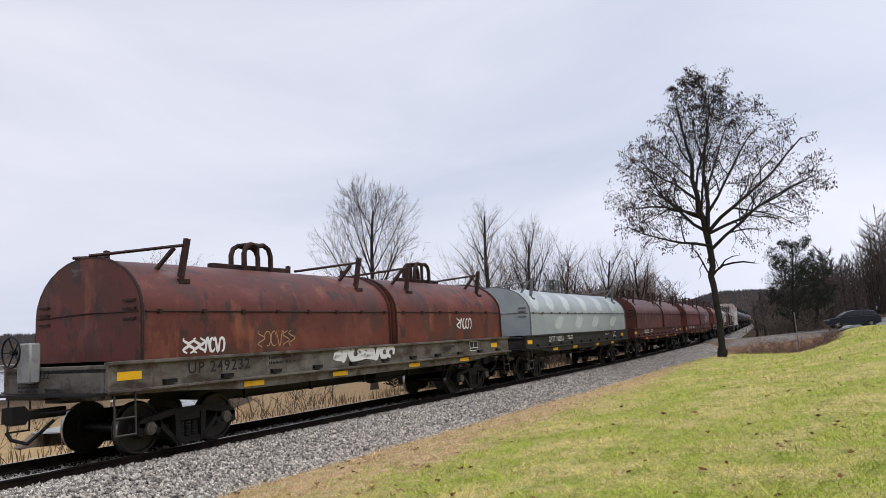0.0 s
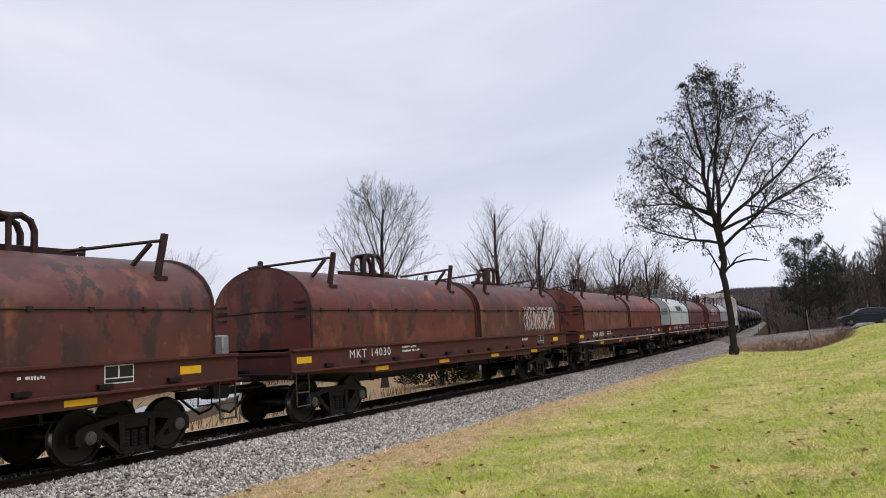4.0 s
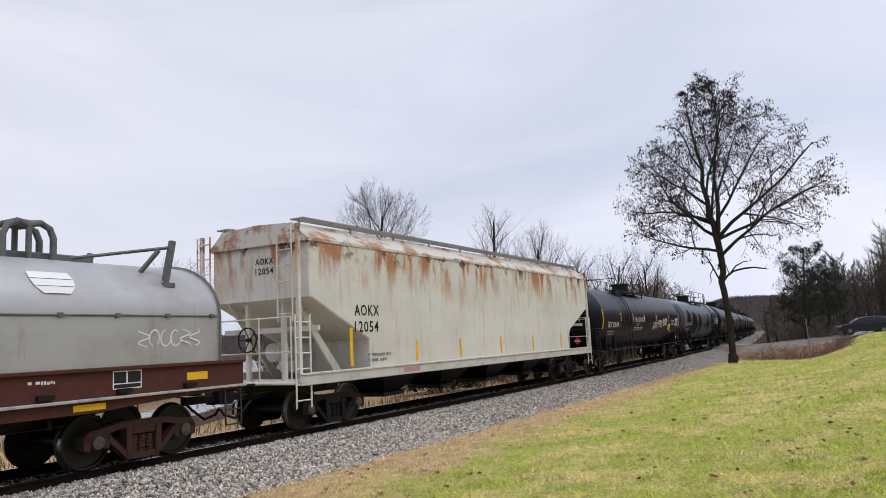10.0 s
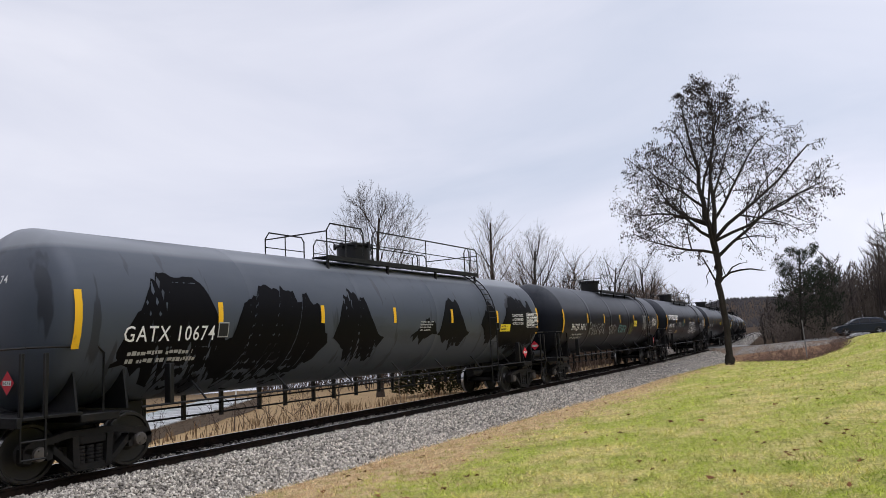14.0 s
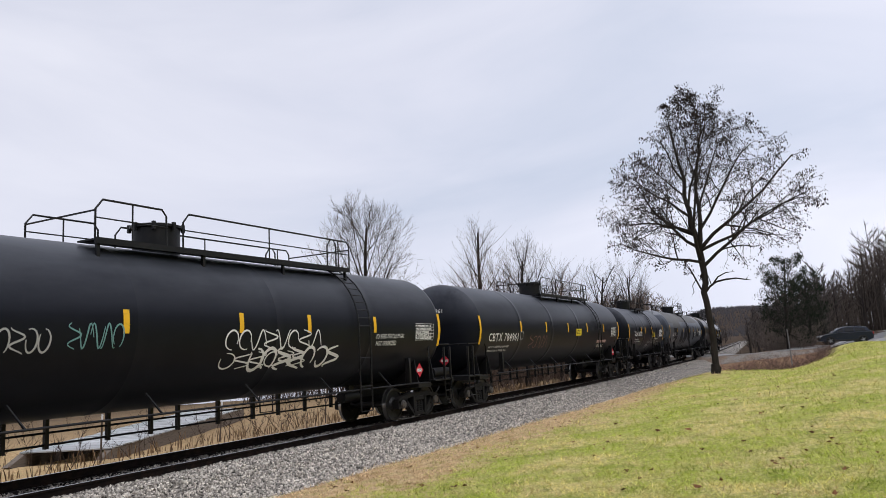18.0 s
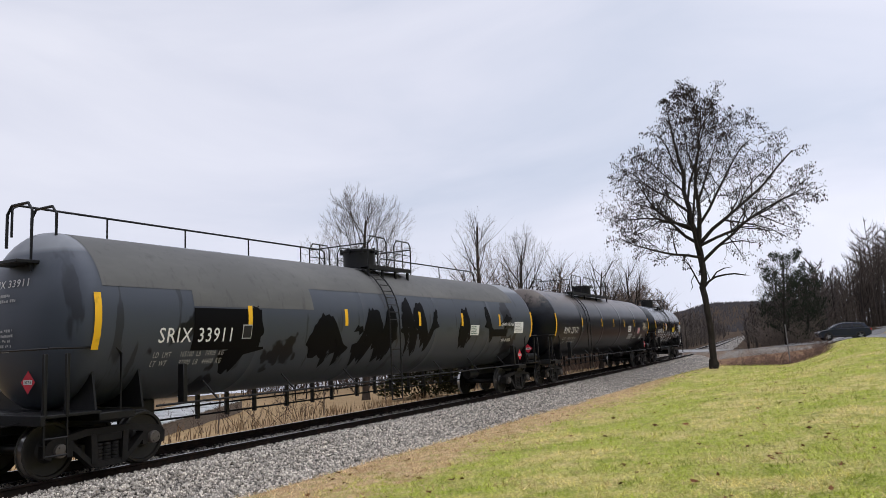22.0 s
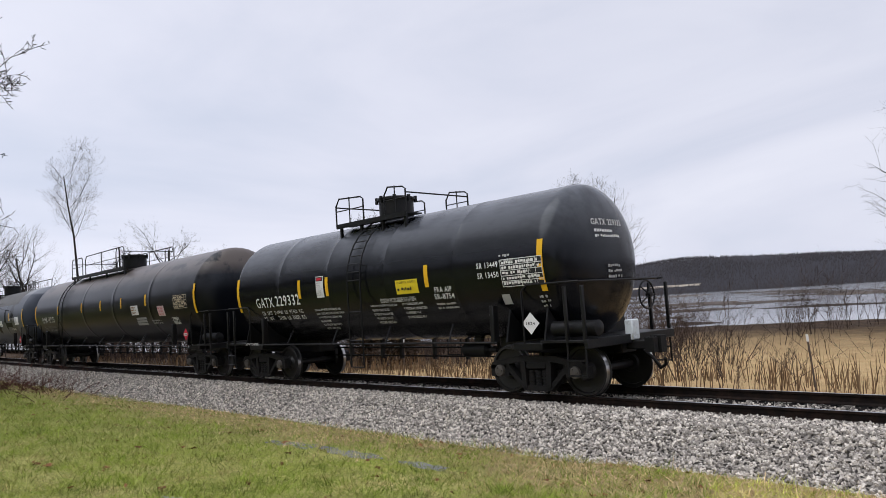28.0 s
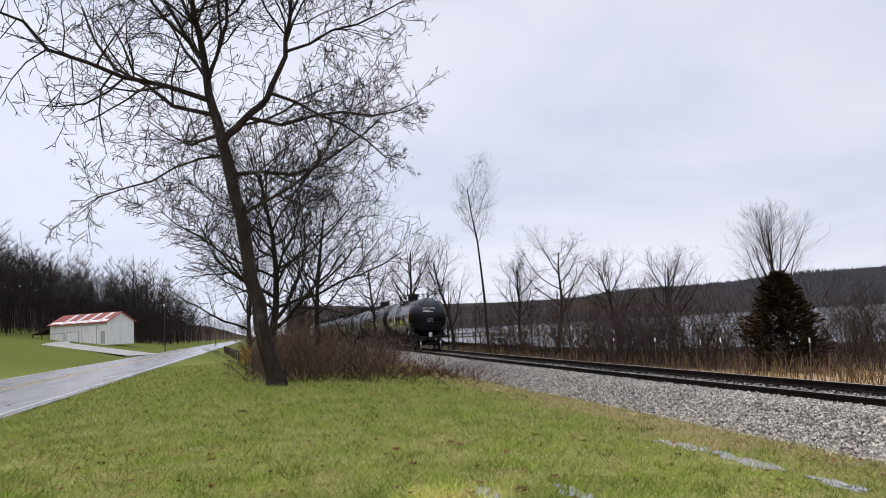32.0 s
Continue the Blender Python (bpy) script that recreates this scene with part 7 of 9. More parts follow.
def build_plants():
    # the two yard trees
    x, y = polar(80.6, 38)
    e = lambda az, off: (off * math.cos(radians(az)), -off * math.sin(radians(az)))
    tree("bare dark tree with hanging seed pods beside the track", x, y, 14.0, 0.19, 5, pods=15000, podsize=0.85, minr=0.008, name="locust_tree", face=80.6, env=(*e(80.6, 0.35), 6.9, 5.1, 7.4, 1.9, 1.55), spread=4.2,
         stem=((0, 0, 0.18), (0.04, 0.5, 0.162), (0.0, 2.4, 0.15), (-0.10, 3.6, 0.148), (-0.06, 4.9, 0.15), (-0.2, 6.2, 0.165), (-0.45, 8.0, 0.12), (-0.75, 10.6, 0.07), (-1.15, 13.6, 0.02)),
         leaders=(((-0.18, 6.1, 0.12), (0.0, 7.6, 0.10), (0.0, 9.8, 0.07), (0.3, 11.6, 0.045), (0.5, 13.0, 0.02)),),
         great=((-0.1, 5.5, -84, 4.4, 0.075), (-0.15, 6.2, -66, 4.4, 0.085), (-0.3, 7.0, -58, 4.1, 0.08), (-0.45, 7.8, -42, 4.0, 0.07), (-0.05, 5.3, 72, 5.6, 0.085), (-0.1, 6.1, 60, 5.4, 0.08), (0.0, 7.2, 44, 4.9, 0.075), (0.0, 8.3, 36, 4.2, 0.06), (-0.55, 8.8, -44, 3.2, 0.05)), great_kids=14,
         kids=(9, 9, 6, 4), bare=(0.48, 0.2, 0.12), close=22, open=((44, 74), (32, 66), (28, 70)), ratio=0.46, up=(0.04, 0.075, 0.03, -0.02), gnarl=0.22)
    dead = thing("dead_limb", "broken dead limb hooked in the dark tree", "branch", m=pose(x, y, ground_z(x, y)))
    ex = Vector((math.cos(radians(80.6)), -math.sin(radians(80.6)), 0))
    tubes_mesh("stub", [[(ex * a + Vector((0, 0, h)), q) for a, h, q in ln] for ln in (((-0.12, 3.9, 0.06), (0.12, 4.2, 0.055), (0.45, 4.42, 0.05), (0.9, 4.5, 0.045), (1.35, 4.52, 0.038), (1.8, 4.42, 0.03), (2.05, 4.38, 0.012)), ((0.30, 4.35, 0.04), (0.55, 4.66, 0.034), (0.9, 4.82, 0.028), (1.35, 4.86, 0.010)), ((-0.1, 3.8, 0.045), (-0.32, 4.2, 0.042), (-0.52, 4.7, 0.038), (-0.72, 5.15, 0.034), (-0.95, 5.35, 0.010)), ((-0.48, 4.6, 0.03), (-0.66, 4.3, 0.026), (-0.62, 4.0, 0.022), (-0.78, 3.75, 0.008)), ((0.2, 4.3, 0.03), (0.1, 4.7, 0.026), (-0.1, 5.1, 0.010)), ((1.8, 4.42, 0.022), (1.95, 4.65, 0.008)))], BARK, 6, root=dead)
    x, y = polar(-90.2, 25.5)
    tree("leaning bare sycamore with mottled bark on the lawn", x, y, 17.0, 0.29, 12, PALE_BARK, BARK, name="sycamore_tree", face=-90.2, env=(*e(-90.2, -2.6), 11.0, 8.2, 6.2, 6.4), spread=7.0, limb=(0.40, 0.58), minr=0.0125,
         stem=((0, 0, 0.30), (-0.45, 2.2, 0.25), (-0.8, 4.4, 0.225), (-1.2, 6.7, 0.20), (-1.55, 8.5, 0.185), (-1.95, 10.2, 0.14), (-2.2, 12.3, 0.10), (-2.6, 14.2, 0.065), (-2.7, 17.0, 0.02)),
         leaders=(((-1.5, 8.4, 0.14), (-0.8, 9.2, 0.125), (0.0, 10.0, 0.11), (0.7, 11.6, 0.085), (0.95, 13.4, 0.06), (1.3, 16.5, 0.02)),),
         great=((-1.9, 9.9, -62, 8.8, 0.10), (-1.8, 9.4, -78, 8.2, 0.085), (-1.6, 8.7, -96, 6.6, 0.07), (-1.45, 8.0, -88, 5.2, 0.05), (-2.2, 11.4, -50, 7.4, 0.075), (-2.4, 12.6, -38, 6.0, 0.06), (-0.6, 9.3, 96, 6.6, 0.075), (0.1, 10.2, 82, 6.0, 0.065), (-1.3, 7.3, 88, 6.8, 0.075), (-1.05, 5.9, 92, 6.6, 0.07), (0.7, 11.7, 60, 5.6, 0.06), (0.9, 13.0, 35, 5.0, 0.05), (-2.0, 10.7, 25, 5.4, 0.06), (-1.8, 9.6, -30, 5.0, 0.05), (-1.0, 9.0, 60, 5.0, 0.05)), great_kids=15,
         kids=(13, 9, 6, 4), bare=(0.62, 0.14, 0.1), close=20, open=((50, 85), (36, 78), (32, 75)), ratio=0.46, up=(0.03, 0.06, 0.06, 0.06), gnarl=0.30, pods=300)
    x, y = polar(-91.0, 34)
    tree("dense bare tree standing behind the sycamore", x, y, 11.8, 0.19, 23, BARK, BARK, minr=0.013, spread=6.4, kids=(22, 10, 7, 3), shape=fan, bare=(0.2, 0.15, 0.1), trunk=0.8, gnarl=0.28)
    x, y = polar(-92.4, 44)
    tree("bare twiggy tree in the thicket", x, y, 9.5, 0.15, 29, spread=5.5, kids=(16, 8, 7, 3), shape=fan, bare=(0.15, 0.15, 0.1), trunk=0.8, gnarl=0.28)
    x, y = polar(-87.5, 38)
    tree("bare tree rising out of the thicket", x, y, 9.0, 0.16, 24, spread=3.6, kids=(12, 7, 6, 3))
    # beyond the track
    for az, d, h, w, sd, bark, lab in ((54.5, 44, 12.7, 2.8, 31, PALE_BARK, "pale bare tree with fine upright twigs beyond the track"), (63.6, 48, 12.4, 2.0, 32, PALE_BARK, "slim bare tree beyond the track"), (66.9, 50, 10.2, 2.9, 33, BARK, "bare tree at the thicket's edge"),
                                     (39.3, 62, 10.9, 4.0, 34, BARK, "bare tree by the lake shore"), (5.0, 50, 12.6, 3.9, 35, BARK, "bare tree with forked limbs by the lake"), (-12.0, 45, 13.4, 4.6, 36, BARK, "spreading bare tree by the lake"),
                                     (9.0, 56, 9.0, 3.0, 44, PALE_BARK, "small pale bare tree by the lake"),
                                     (-37.4, 55, 11.4, 4.9, 37, BARK, "many-stemmed bare tree by the lake"), (-53.6, 56, 9.6, 3.6, 38, PALE_BARK, "pale bare tree behind the cedar"), (-74.8, 75, 20.5, 2.6, 39, BARK, "tall thin bare tree beyond the track"),
                                     (-69.5, 66, 11.2, 3.6, 40, BARK, "bare tree with drooping limbs beyond the track"), (-80.4, 62, 10.6, 3.2, 41, BARK, "bare tree beyond the thicket"), (-64.9, 62, 8.2, 3.0, 42, BARK, "low bare tree by the water"), (-61.0, 60, 8.0, 3.2, 43, BARK, "low bare tree by the water"),
                                     (-77.5, 70, 10.5, 3.0, 45, BARK, "bare tree beyond the track"), (-72.3, 70, 9.5, 2.8, 46, BARK, "bare tree beyond the track"), (-83.5, 75, 10.5, 3.2, 47, BARK, "bare tree beyond the thicket"),
                                     (72.6, 60, 9.4, 3.0, 48, BARK, "bare tree in the thicket"), (75.2, 66, 9.6, 3.0, 49, BARK, "bare tree in the thicket"), (69.5, 56, 8.8, 2.6, 50, BARK, "bare tree in the thicket")):
        x, y = polar(az, d, 0.4 if az < 0 else 0)
        low = sd in (37, 36, 35)
        kw = dict(kids=(12, 6, 5, 3), open=((25, 50), (25, 50), (22, 50)), shape=fan if low else oval, bare=(0.12 if low else 0.25, 0.15, 0.1), fine=2, up=(0.05, 0.12, 0.08, 0.06))
        if sd == 31:                                # round crown of straight rising limbs
            kw.update(twig=PALE_TWIG, kids=(19, 9, 6, 4), env=(0, 0, 6.6, 3.6, 5.8, 4.2), open=((34, 58), (22, 44), (20, 45)), close=22, bare=(0.2, 0.12, 0.1), gnarl=0.09, up=(0.02, 0.05, 0.06, 0.08), fine=3, limb=(0.34, 0.5), minr=0.006)
        elif sd == 32:                              # slim spire
            kw.update(twig=PALE_TWIG, kids=(18, 7, 5, 3), env=(0, 0, 5.2, 2.3, 6.0, 3.0), open=((38, 58), (24, 46), (22, 45)), close=14, gnarl=0.10, up=(0.02, 0.06, 0.08, 0.08), limb=(0.32, 0.45))
        elif sd == 33:
            kw.update(kids=(22, 8, 5, 3), env=(0, 0, 6.0, 2.2, 4.2, 4.5), open=((20, 38), (18, 36), (18, 40)), bare=(0.08, 0.12, 0.1), gnarl=0.12, limb=(0.35, 0.5))
        elif sd == 39:                              # a bare pole with a tuft on top
            kw.update(kids=(17, 9, 7, 3), env=(0, 0, 17.2, 2.7, 3.3, 13.4), open=((35, 65), (30, 60), (25, 55)), bare=(0.64, 0.15, 0.1), limb=(0.32, 0.46), gnarl=0.13)
        elif sd == 40:
            kw.update(open=((45, 80), (30, 60), (25, 60)), env=(0, 0, 6.5, 4.2, 5.2, 3.6), gnarl=0.26, kids=(15, 7, 6, 3))
        elif sd == 38:
            kw.update(kids=(20, 8, 6, 3), env=(0, 0, 6.2, 3.6, 3.6, 4.0), open=((34, 60), (24, 46), (22, 46)), close=22, gnarl=0.11, bare=(0.2, 0.12, 0.1), limb=(0.34, 0.5))
        elif sd in (41, 45, 47, 42, 43, 46):
            kw.update(env=(0, 0, h * 0.6, w * 1.05, h * 0.42, h * 0.4), open=((32, 62), (28, 55), (25, 55)), kids=(15, 7, 6, 3), gnarl=0.2)
        elif sd in (37, 36, 35):
            kw.update(env=(0, 0, h * 0.55, w * 1.0, h * 0.46, h * 0.42), open=((28, 58), (25, 52), (24, 55)), kids=(18, 8, 6, 3), gnarl=0.2, bare=(0.15, 0.12, 0.1))
        tree(lab, x, y, h, 0.16 if sd == 39 else 0.10 + h * 0.009, sd, bark, spread=w, group="bare trees beyond the track", trunk=0.84, **kw)
    x, y = polar(-53.5, 34, 0.4)
    conifer("rusty green cedar among dry weeds by the track", x, y, 4.1, 3.5, 3, CEDAR, ragged=0.6)
    x, y = polar(58.9, 38)
    conifer("dark round evergreen bush beyond the track", x, y, 4.6, 4.0, 4, material("dark olive evergreen", (0.034, 0.036, 0.018), 0.9, layers=(((0.062, 0.050, 0.028), 0.9, 0.5, 0.7, 0.7),), island=0.4), name="evergreen_bush", top=0.6)
    x, y = polar(85.6, 74)
    tree("dark ragged pine beside the crossing road", x, y, 10.2, 0.17, 61, pods=11000, podsize=1.1, podmat=PINE, name="pine_tree", category="evergreen tree", spread=2.2, kids=(17, 8, 6, 3), bare=(0.14, 0.15, 0.1), open=((55, 85), (30, 60), (25, 60)), up=(0.04, 0.05, 0.04, 0.03))
    x, y = polar(87.0, 78)
    tree("dark ragged pine beside the crossing road", x, y, 7.6, 0.14, 62, pods=5500, podsize=1.05, podmat=PINE, name="pine_tree", category="evergreen tree", spread=1.5, kids=(16, 8, 6, 3), bare=(0.14, 0.15, 0.1), open=((55, 85), (30, 60), (25, 60)), up=(0.04, 0.05, 0.04, 0.03))
    x, y = polar(83.6, 190)
    conifer("small dark spruce by the far track", x, y, 4.4, 2.4, 7, PINE, name="spruce_tree")
    rnd = random.Random(77)
    # thickets
    spots = []
    ruddy = material("ruddy thicket", (0.15, 0.11, 0.09), 0.95, layers=(((0.06, 0.043, 0.037), 0.5, 0.4, 0.65, 0.8),), island=0.45)
    tall = []
    while len(spots) < 1300:
        a, d = rnd.uniform(61, 82.2), rnd.uniform(42, 100)
        x, y = polar(a, d)
        if 4.2 < y - track_y(x) < 26:
            spots.append((x, y))
            if len(spots) % 3 == 0:
                tall.append((x + rnd.uniform(-1, 1), y + rnd.uniform(-1, 1)))
    thicket("thicket", "brown thicket of bare shrubs beyond the track", spots, 1, ruddy, 2.0, 5.8, 1, 10, 0.017, arch=0.28)
    thicket("saplings", "airy stand of bare saplings beyond the track", tall, 91, ruddy, 4.5, 8.8, 1, 22, 0.024, arch=0.16)
    spots = []
    while len(spots) < 620:                         # brown growth along the near shore
        x, y = polar(rnd.uniform(-24, 24), rnd.uniform(38, 62))
        if noise.noise((x * 0.12, y * 0.12, 6)) > -0.1:
            spots.append((x, y))
    thicket("shore_brush", "grey-brown brush and saplings on the near shore", spots, 92, BRUSH, 1.4, 4.6, 1, 10, 0.016, arch=0.3)
    spots = []
    while len(spots) < 1900:
        x = rnd.uniform(-52, -25.0)
        y0 = -1.2 + 0.02 * (x + 30)
        y = rnd.uniform(y0, track_y(x) - 3.0)
        az = math.degrees(math.atan2(x, y))
        if az > -81.5 or az < -93.5 or math.hypot(x, y) < 27 or (az > -86.5 and rnd.random() < 0.65):
            continue
        spots.append((x, y))
    thicket("thicket", "tangled brown brush beside the sycamore", spots, 2, material("ruddy brush", (0.15, 0.095, 0.075), 0.95, layers=(((0.07, 0.05, 0.042), 0.8, 0.4, 0.65, 0.8),), island=0.5), 0.9, 2.8, 1, 7, 0.012, arch=0.7)
    spots = [(rnd.gauss(-31.5, 2.6), rnd.uniform(3.0, 7.9)) for _ in range(330)]
    thicket("cut_brush", "heap of cut reddish brush at the ballast foot", spots, 3, material("reddish cut brush", (0.10, 0.05, 0.04), 0.95, island=0.4), 0.5, 1.4, 1, 7, 0.011, arch=1.2)
    spots = []
    while len(spots) < 1100:
        a, d = rnd.uniform(80.5, 88.2), rnd.uniform(45, 67)
        x, y = polar(a, d)
        if -12.2 < y - track_y(x) < -5.4 and rnd.random() < sm(-3.5, -8, y - track_y(x)):
            spots.append((x, y))
    thicket("ditch_brush", "low dead brush in the ditch by the lawn", spots, 4, material("ruddy brush", (0.15, 0.095, 0.075), 0.95), 0.4, 1.1, 1, 7, 0.008, arch=0.7)
    spots, low = [], []
    while len(spots) < 900:
        x = rnd.uniform(-85, -24)
        y = track_y(x) + rnd.choice((rnd.uniform(4.5, 9), rnd.uniform(7, 22), rnd.uniform(9, 22)))
        if noise.noise((x * 0.16, y * 0.16, 2)) > 0.02:
            spots.append((x, y))
    thicket("shrubs", "low bare brown shrubs between the track and the lake", spots, 5, BRUSH, 0.7, 2.0, 1, 8, 0.013, arch=0.4)
    spots = []
    for _ in range(46):                             # tall clumps with gaps between them
        a, d = rnd.choice((rnd.uniform(-66, -55), rnd.uniform(-50, -36), rnd.uniform(-83, -60))), rnd.uniform(34, 60)
        cx, cy = polar(a, d, 0.4)
        if cy - track_y(cx) < 5:
            continue
        spots += [(cx + rnd.gauss(0, 0.9), cy + rnd.gauss(0, 0.9)) for _ in range(30)]
    thicket("shrubs", "tall clumps of bare shrubs by the lake", spots, 55, BRUSH, 1.6, 4.2, 1, 8, 0.014, arch=0.3)
    spots = []
    for _ in range(52):                             # leafless bushes between the water and the fence
        cx, cy = polar(rnd.uniform(-80, -48), rnd.uniform(36, 62), 0.4)
        if cy - track_y(cx) > 5:
            spots += [(cx + rnd.gauss(0, 0.8), cy + rnd.gauss(0, 0.8)) for _ in range(24)]
    thicket("shrubs", "dark leafless bushes standing before the water", spots, 56, BRUSH, 1.8, 4.6, 1, 11, 0.016, arch=0.3)
    while len(low) < 600:
        x = rnd.uniform(-32, 24)
        y = track_y(x) + rnd.choice((rnd.uniform(5, 8), rnd.uniform(8, 30)))
        if noise.noise((x * 0.22, y * 0.22, 2)) > 0.0:
            low.append((x, y))
    thicket("shrubs", "low bare shrubs along the wire fence", low, 15, BRUSH, 0.7, 1.9, 1, 10, 0.009, arch=0.45)
    # dry weeds
    verts, faces = [], []
    for _ in range(9500):
        x = rnd.uniform(-72, 3) if rnd.random() < 0.62 else rnd.uniform(3, 45)
        u = rnd.uniform(3.6, 8.5) if rnd.random() < 0.75 else rnd.uniform(3.6, 20)
        if x > 6 and (u > 13 or noise.noise((x * 0.3, u, 8)) < -0.08):
            continue
        if noise.noise((x * 0.25, u * 0.5, 9)) < -0.22 or (x < -29 and rnd.random() < 0.75):
            continue
        y = track_y(x) + u
        z = ground_z(x, y) - 0.03
        h, a = rnd.uniform(0.25, 0.95) * (0.55 if x > 6 else 1), rnd.uniform(0, 6.28)
        lx, ly = rnd.gauss(0, 0.16) * h, rnd.gauss(0, 0.16) * h
        wx, wy = 0.012 * math.cos(a), 0.012 * math.sin(a)
        i = len(verts)
        verts += [(x - wx, y - wy, z), (x + wx, y + wy, z), (x + lx * 0.5 + wx, y + ly * 0.5 + wy, z + h * 0.6), (x + lx * 0.5 - wx, y + ly * 0.5 - wy, z + h * 0.6), (x + lx, y + ly, z + h)]
        faces += [(i, i + 1, i + 2, i + 3), (i + 3, i + 2, i + 4)]
    me = bpy.data.meshes.new("dry_weeds")
    me.from_pydata(verts, [], faces)
    tagged(part("dry_weeds", me, REED), "dry tan weeds and reeds along the far side of the track", "weeds", kind="stuff")
    # woods on the hills
    sp = []
    while len(sp) < 1500:
        a, d = rnd.uniform(-124, -94), 150 + 230 * rnd.random() ** 1.5
        x, y = polar(a, d)
        if road_y(x) - y > (10 if x < -172 else 34) and not (-172 < x < -118 and y > -50):
            sp.append((x, y, ground_z(x, y), rnd.uniform(13, 20) * (1 - 0.35 * sm(-100, -94, a))))
    while len(sp) < 1700:
        x, y = rnd.uniform(-420, -250), rnd.uniform(-75, 6)
        if abs(y - road_y(x)) > 5 or x < -330:
            sp.append((x, y, ground_z(x, y), rnd.uniform(9, 13)))
    woods("hill_woods", "dark bare woods on the hillside", sp, 6, material("dark winter woods", (0.030, 0.024, 0.022), 0.95, island=0.4), limbs=15, twigs=5, thin=0.42)
    sp = []
    while len(sp) < 1000:                            # undergrowth at the foot of the hill
        a, d = rnd.uniform(-112, -94), 150 + 200 * rnd.random() ** 1.4
        x, y = polar(a, d)
        if road_y(x) - y > (9 if x < -172 else 32) and not (-172 < x < -118 and y > -48):
            sp.append((x, y, ground_z(x, y), rnd.uniform(2.5, 5.5)))
    woods("undergrowth", "dark undergrowth at the foot of the hill", sp, 16, material("dark winter woods", (0.030, 0.024, 0.022), 0.95, island=0.4), limbs=10, twigs=3, thin=1.3)
    sp = []
    while len(sp) < 900:
        a = rnd.uniform(87.0, 107)
        d = rnd.uniform(84 if a > 89.2 else 108, 170)
        x, y = polar(a, d)
        if road_y(x) - 6 > y or (x > 96 and abs(y - road_y(x)) > 6 and y < 9):
            sp.append((x, y, ground_z(x, y), rnd.uniform(12, 19) * (0.40 + 0.60 * sm(88.2, 92.5, a)) * rnd.choice((1, 1, 0.45))))
    while len(sp) < 1300:
        x = 96 + 260 * rnd.random() ** 1.7
        q = rnd.random()
        y = track_y(x) + (8 + 60 * rnd.random() ** 1.6 if q < 0.55 else -6 - 10 * rnd.random())
        if abs(y - road_y(x)) > 8:
            sp.append((x, y, ground_z(x, y), rnd.uniform(6, 11) if q < 0.55 else rnd.uniform(3, 7.5)))
    woods("roadside_woods", "bare woods along the road and the far track", sp, 8, material("roadside winter woods", (0.072, 0.058, 0.050), 0.95, island=0.4), limbs=14, twigs=5, thin=0.85)
    sp = []
    while len(sp) < 1100:                            # low growth beyond the crossing
        if len(sp) < 470:
            x = 97 + 130 * rnd.random() ** 1.4
            y = track_y(x) + rnd.choice((rnd.uniform(4.5, 30), rnd.uniform(4.5, 12), -rnd.uniform(5, 13)))
        else:
            x, y = polar(rnd.uniform(87.5, 107), rnd.uniform(92, 135))
        if abs(y - road_y(x)) > 6:
            sp.append((x, y, ground_z(x, y), rnd.uniform(2.2, 4.8)))
    woods("crossing_brush", "brown brush beyond the lane and along the far track", sp, 18, material("brown lane brush", (0.095, 0.078, 0.066), 0.95, island=0.4), limbs=11, twigs=4, thin=1.0)
    spots = []
    while len(spots) < 900:
        x, y = polar(rnd.uniform(45.5, 68), rnd.uniform(52, 84))
        spots.append((x, y))
    thicket("shore_brush", "band of dark brown brush along the shore", spots, 14, BRUSH, 2.4, 5.6, 1, 8, 0.026, arch=0.25)
    sp = []
    while len(sp) < 120:
        x = rnd.uniform(-330, -84)
        y = track_y(x) + rnd.choice((rnd.uniform(-9, -5), rnd.uniform(6, 40)))
        sp.append((x, y, ground_z(x, y), rnd.uniform(7, 11)))
    woods("trackside_woods", "bare trees along the far end of the track", sp, 9, material("brown winter woods", (0.050, 0.040, 0.034), 0.95, island=0.4))
    # wooded far shore: ragged low crowns
    verts, faces = [], []
    for _ in range(70000):
        a = rnd.uniform(-88, 92)
        d = rnd.uniform(765, 1130)
        x, y = polar(a, d)
        z = ground_z(x, y)
        h, w = rnd.uniform(2.0, 4.6), rnd.uniform(0.45, 1.0)
        if -47 < a < -29 and 846 < d < 868 + 6 * noise.noise((a, 0, 3)):
            continue
        i = len(verts)
        for k in range(4):
            b = k * 1.5708 + rnd.uniform(-0.5, 0.5)
            verts.append((x + w * math.cos(b), y + w * math.sin(b), z - 0.8))
        verts.append((x + rnd.uniform(-0.4, 0.4), y, z + h))
        faces += [(i + k, i + (k + 1) % 4, i + 4) for k in range(4)]
    me = bpy.data.meshes.new("far_woods")
    me.from_pydata(verts, [], faces)
    me.polygons.foreach_set("use_smooth", [True] * len(faces))
    # grey base carries the haze of distance, painted rather than scattered
    tagged(part("far_woods", me, material("hazed far winter woods", (0.050, 0.047, 0.050), 1.0, island=0.06)), "grey-brown winter woods on the far shore", "woods", kind="stuff")
    bm = bmnew()                                    # a pale mown field between the far woods
    rows = []
    for k in range(37):
        a = -47 + k * 0.5
        rows.append([bm.verts.new((*polar(a, d), ground_z(*polar(a, d)) + 0.5)) for d in (848, 855 + 2 * math.sin(k), 862 + 4 * noise.noise((k * 0.4, 0, 3)))])
    for p, q in zip(rows, rows[1:]):
        for j in range(2):
            bm.faces.new((p[j], p[j + 1], q[j + 1], q[j]))
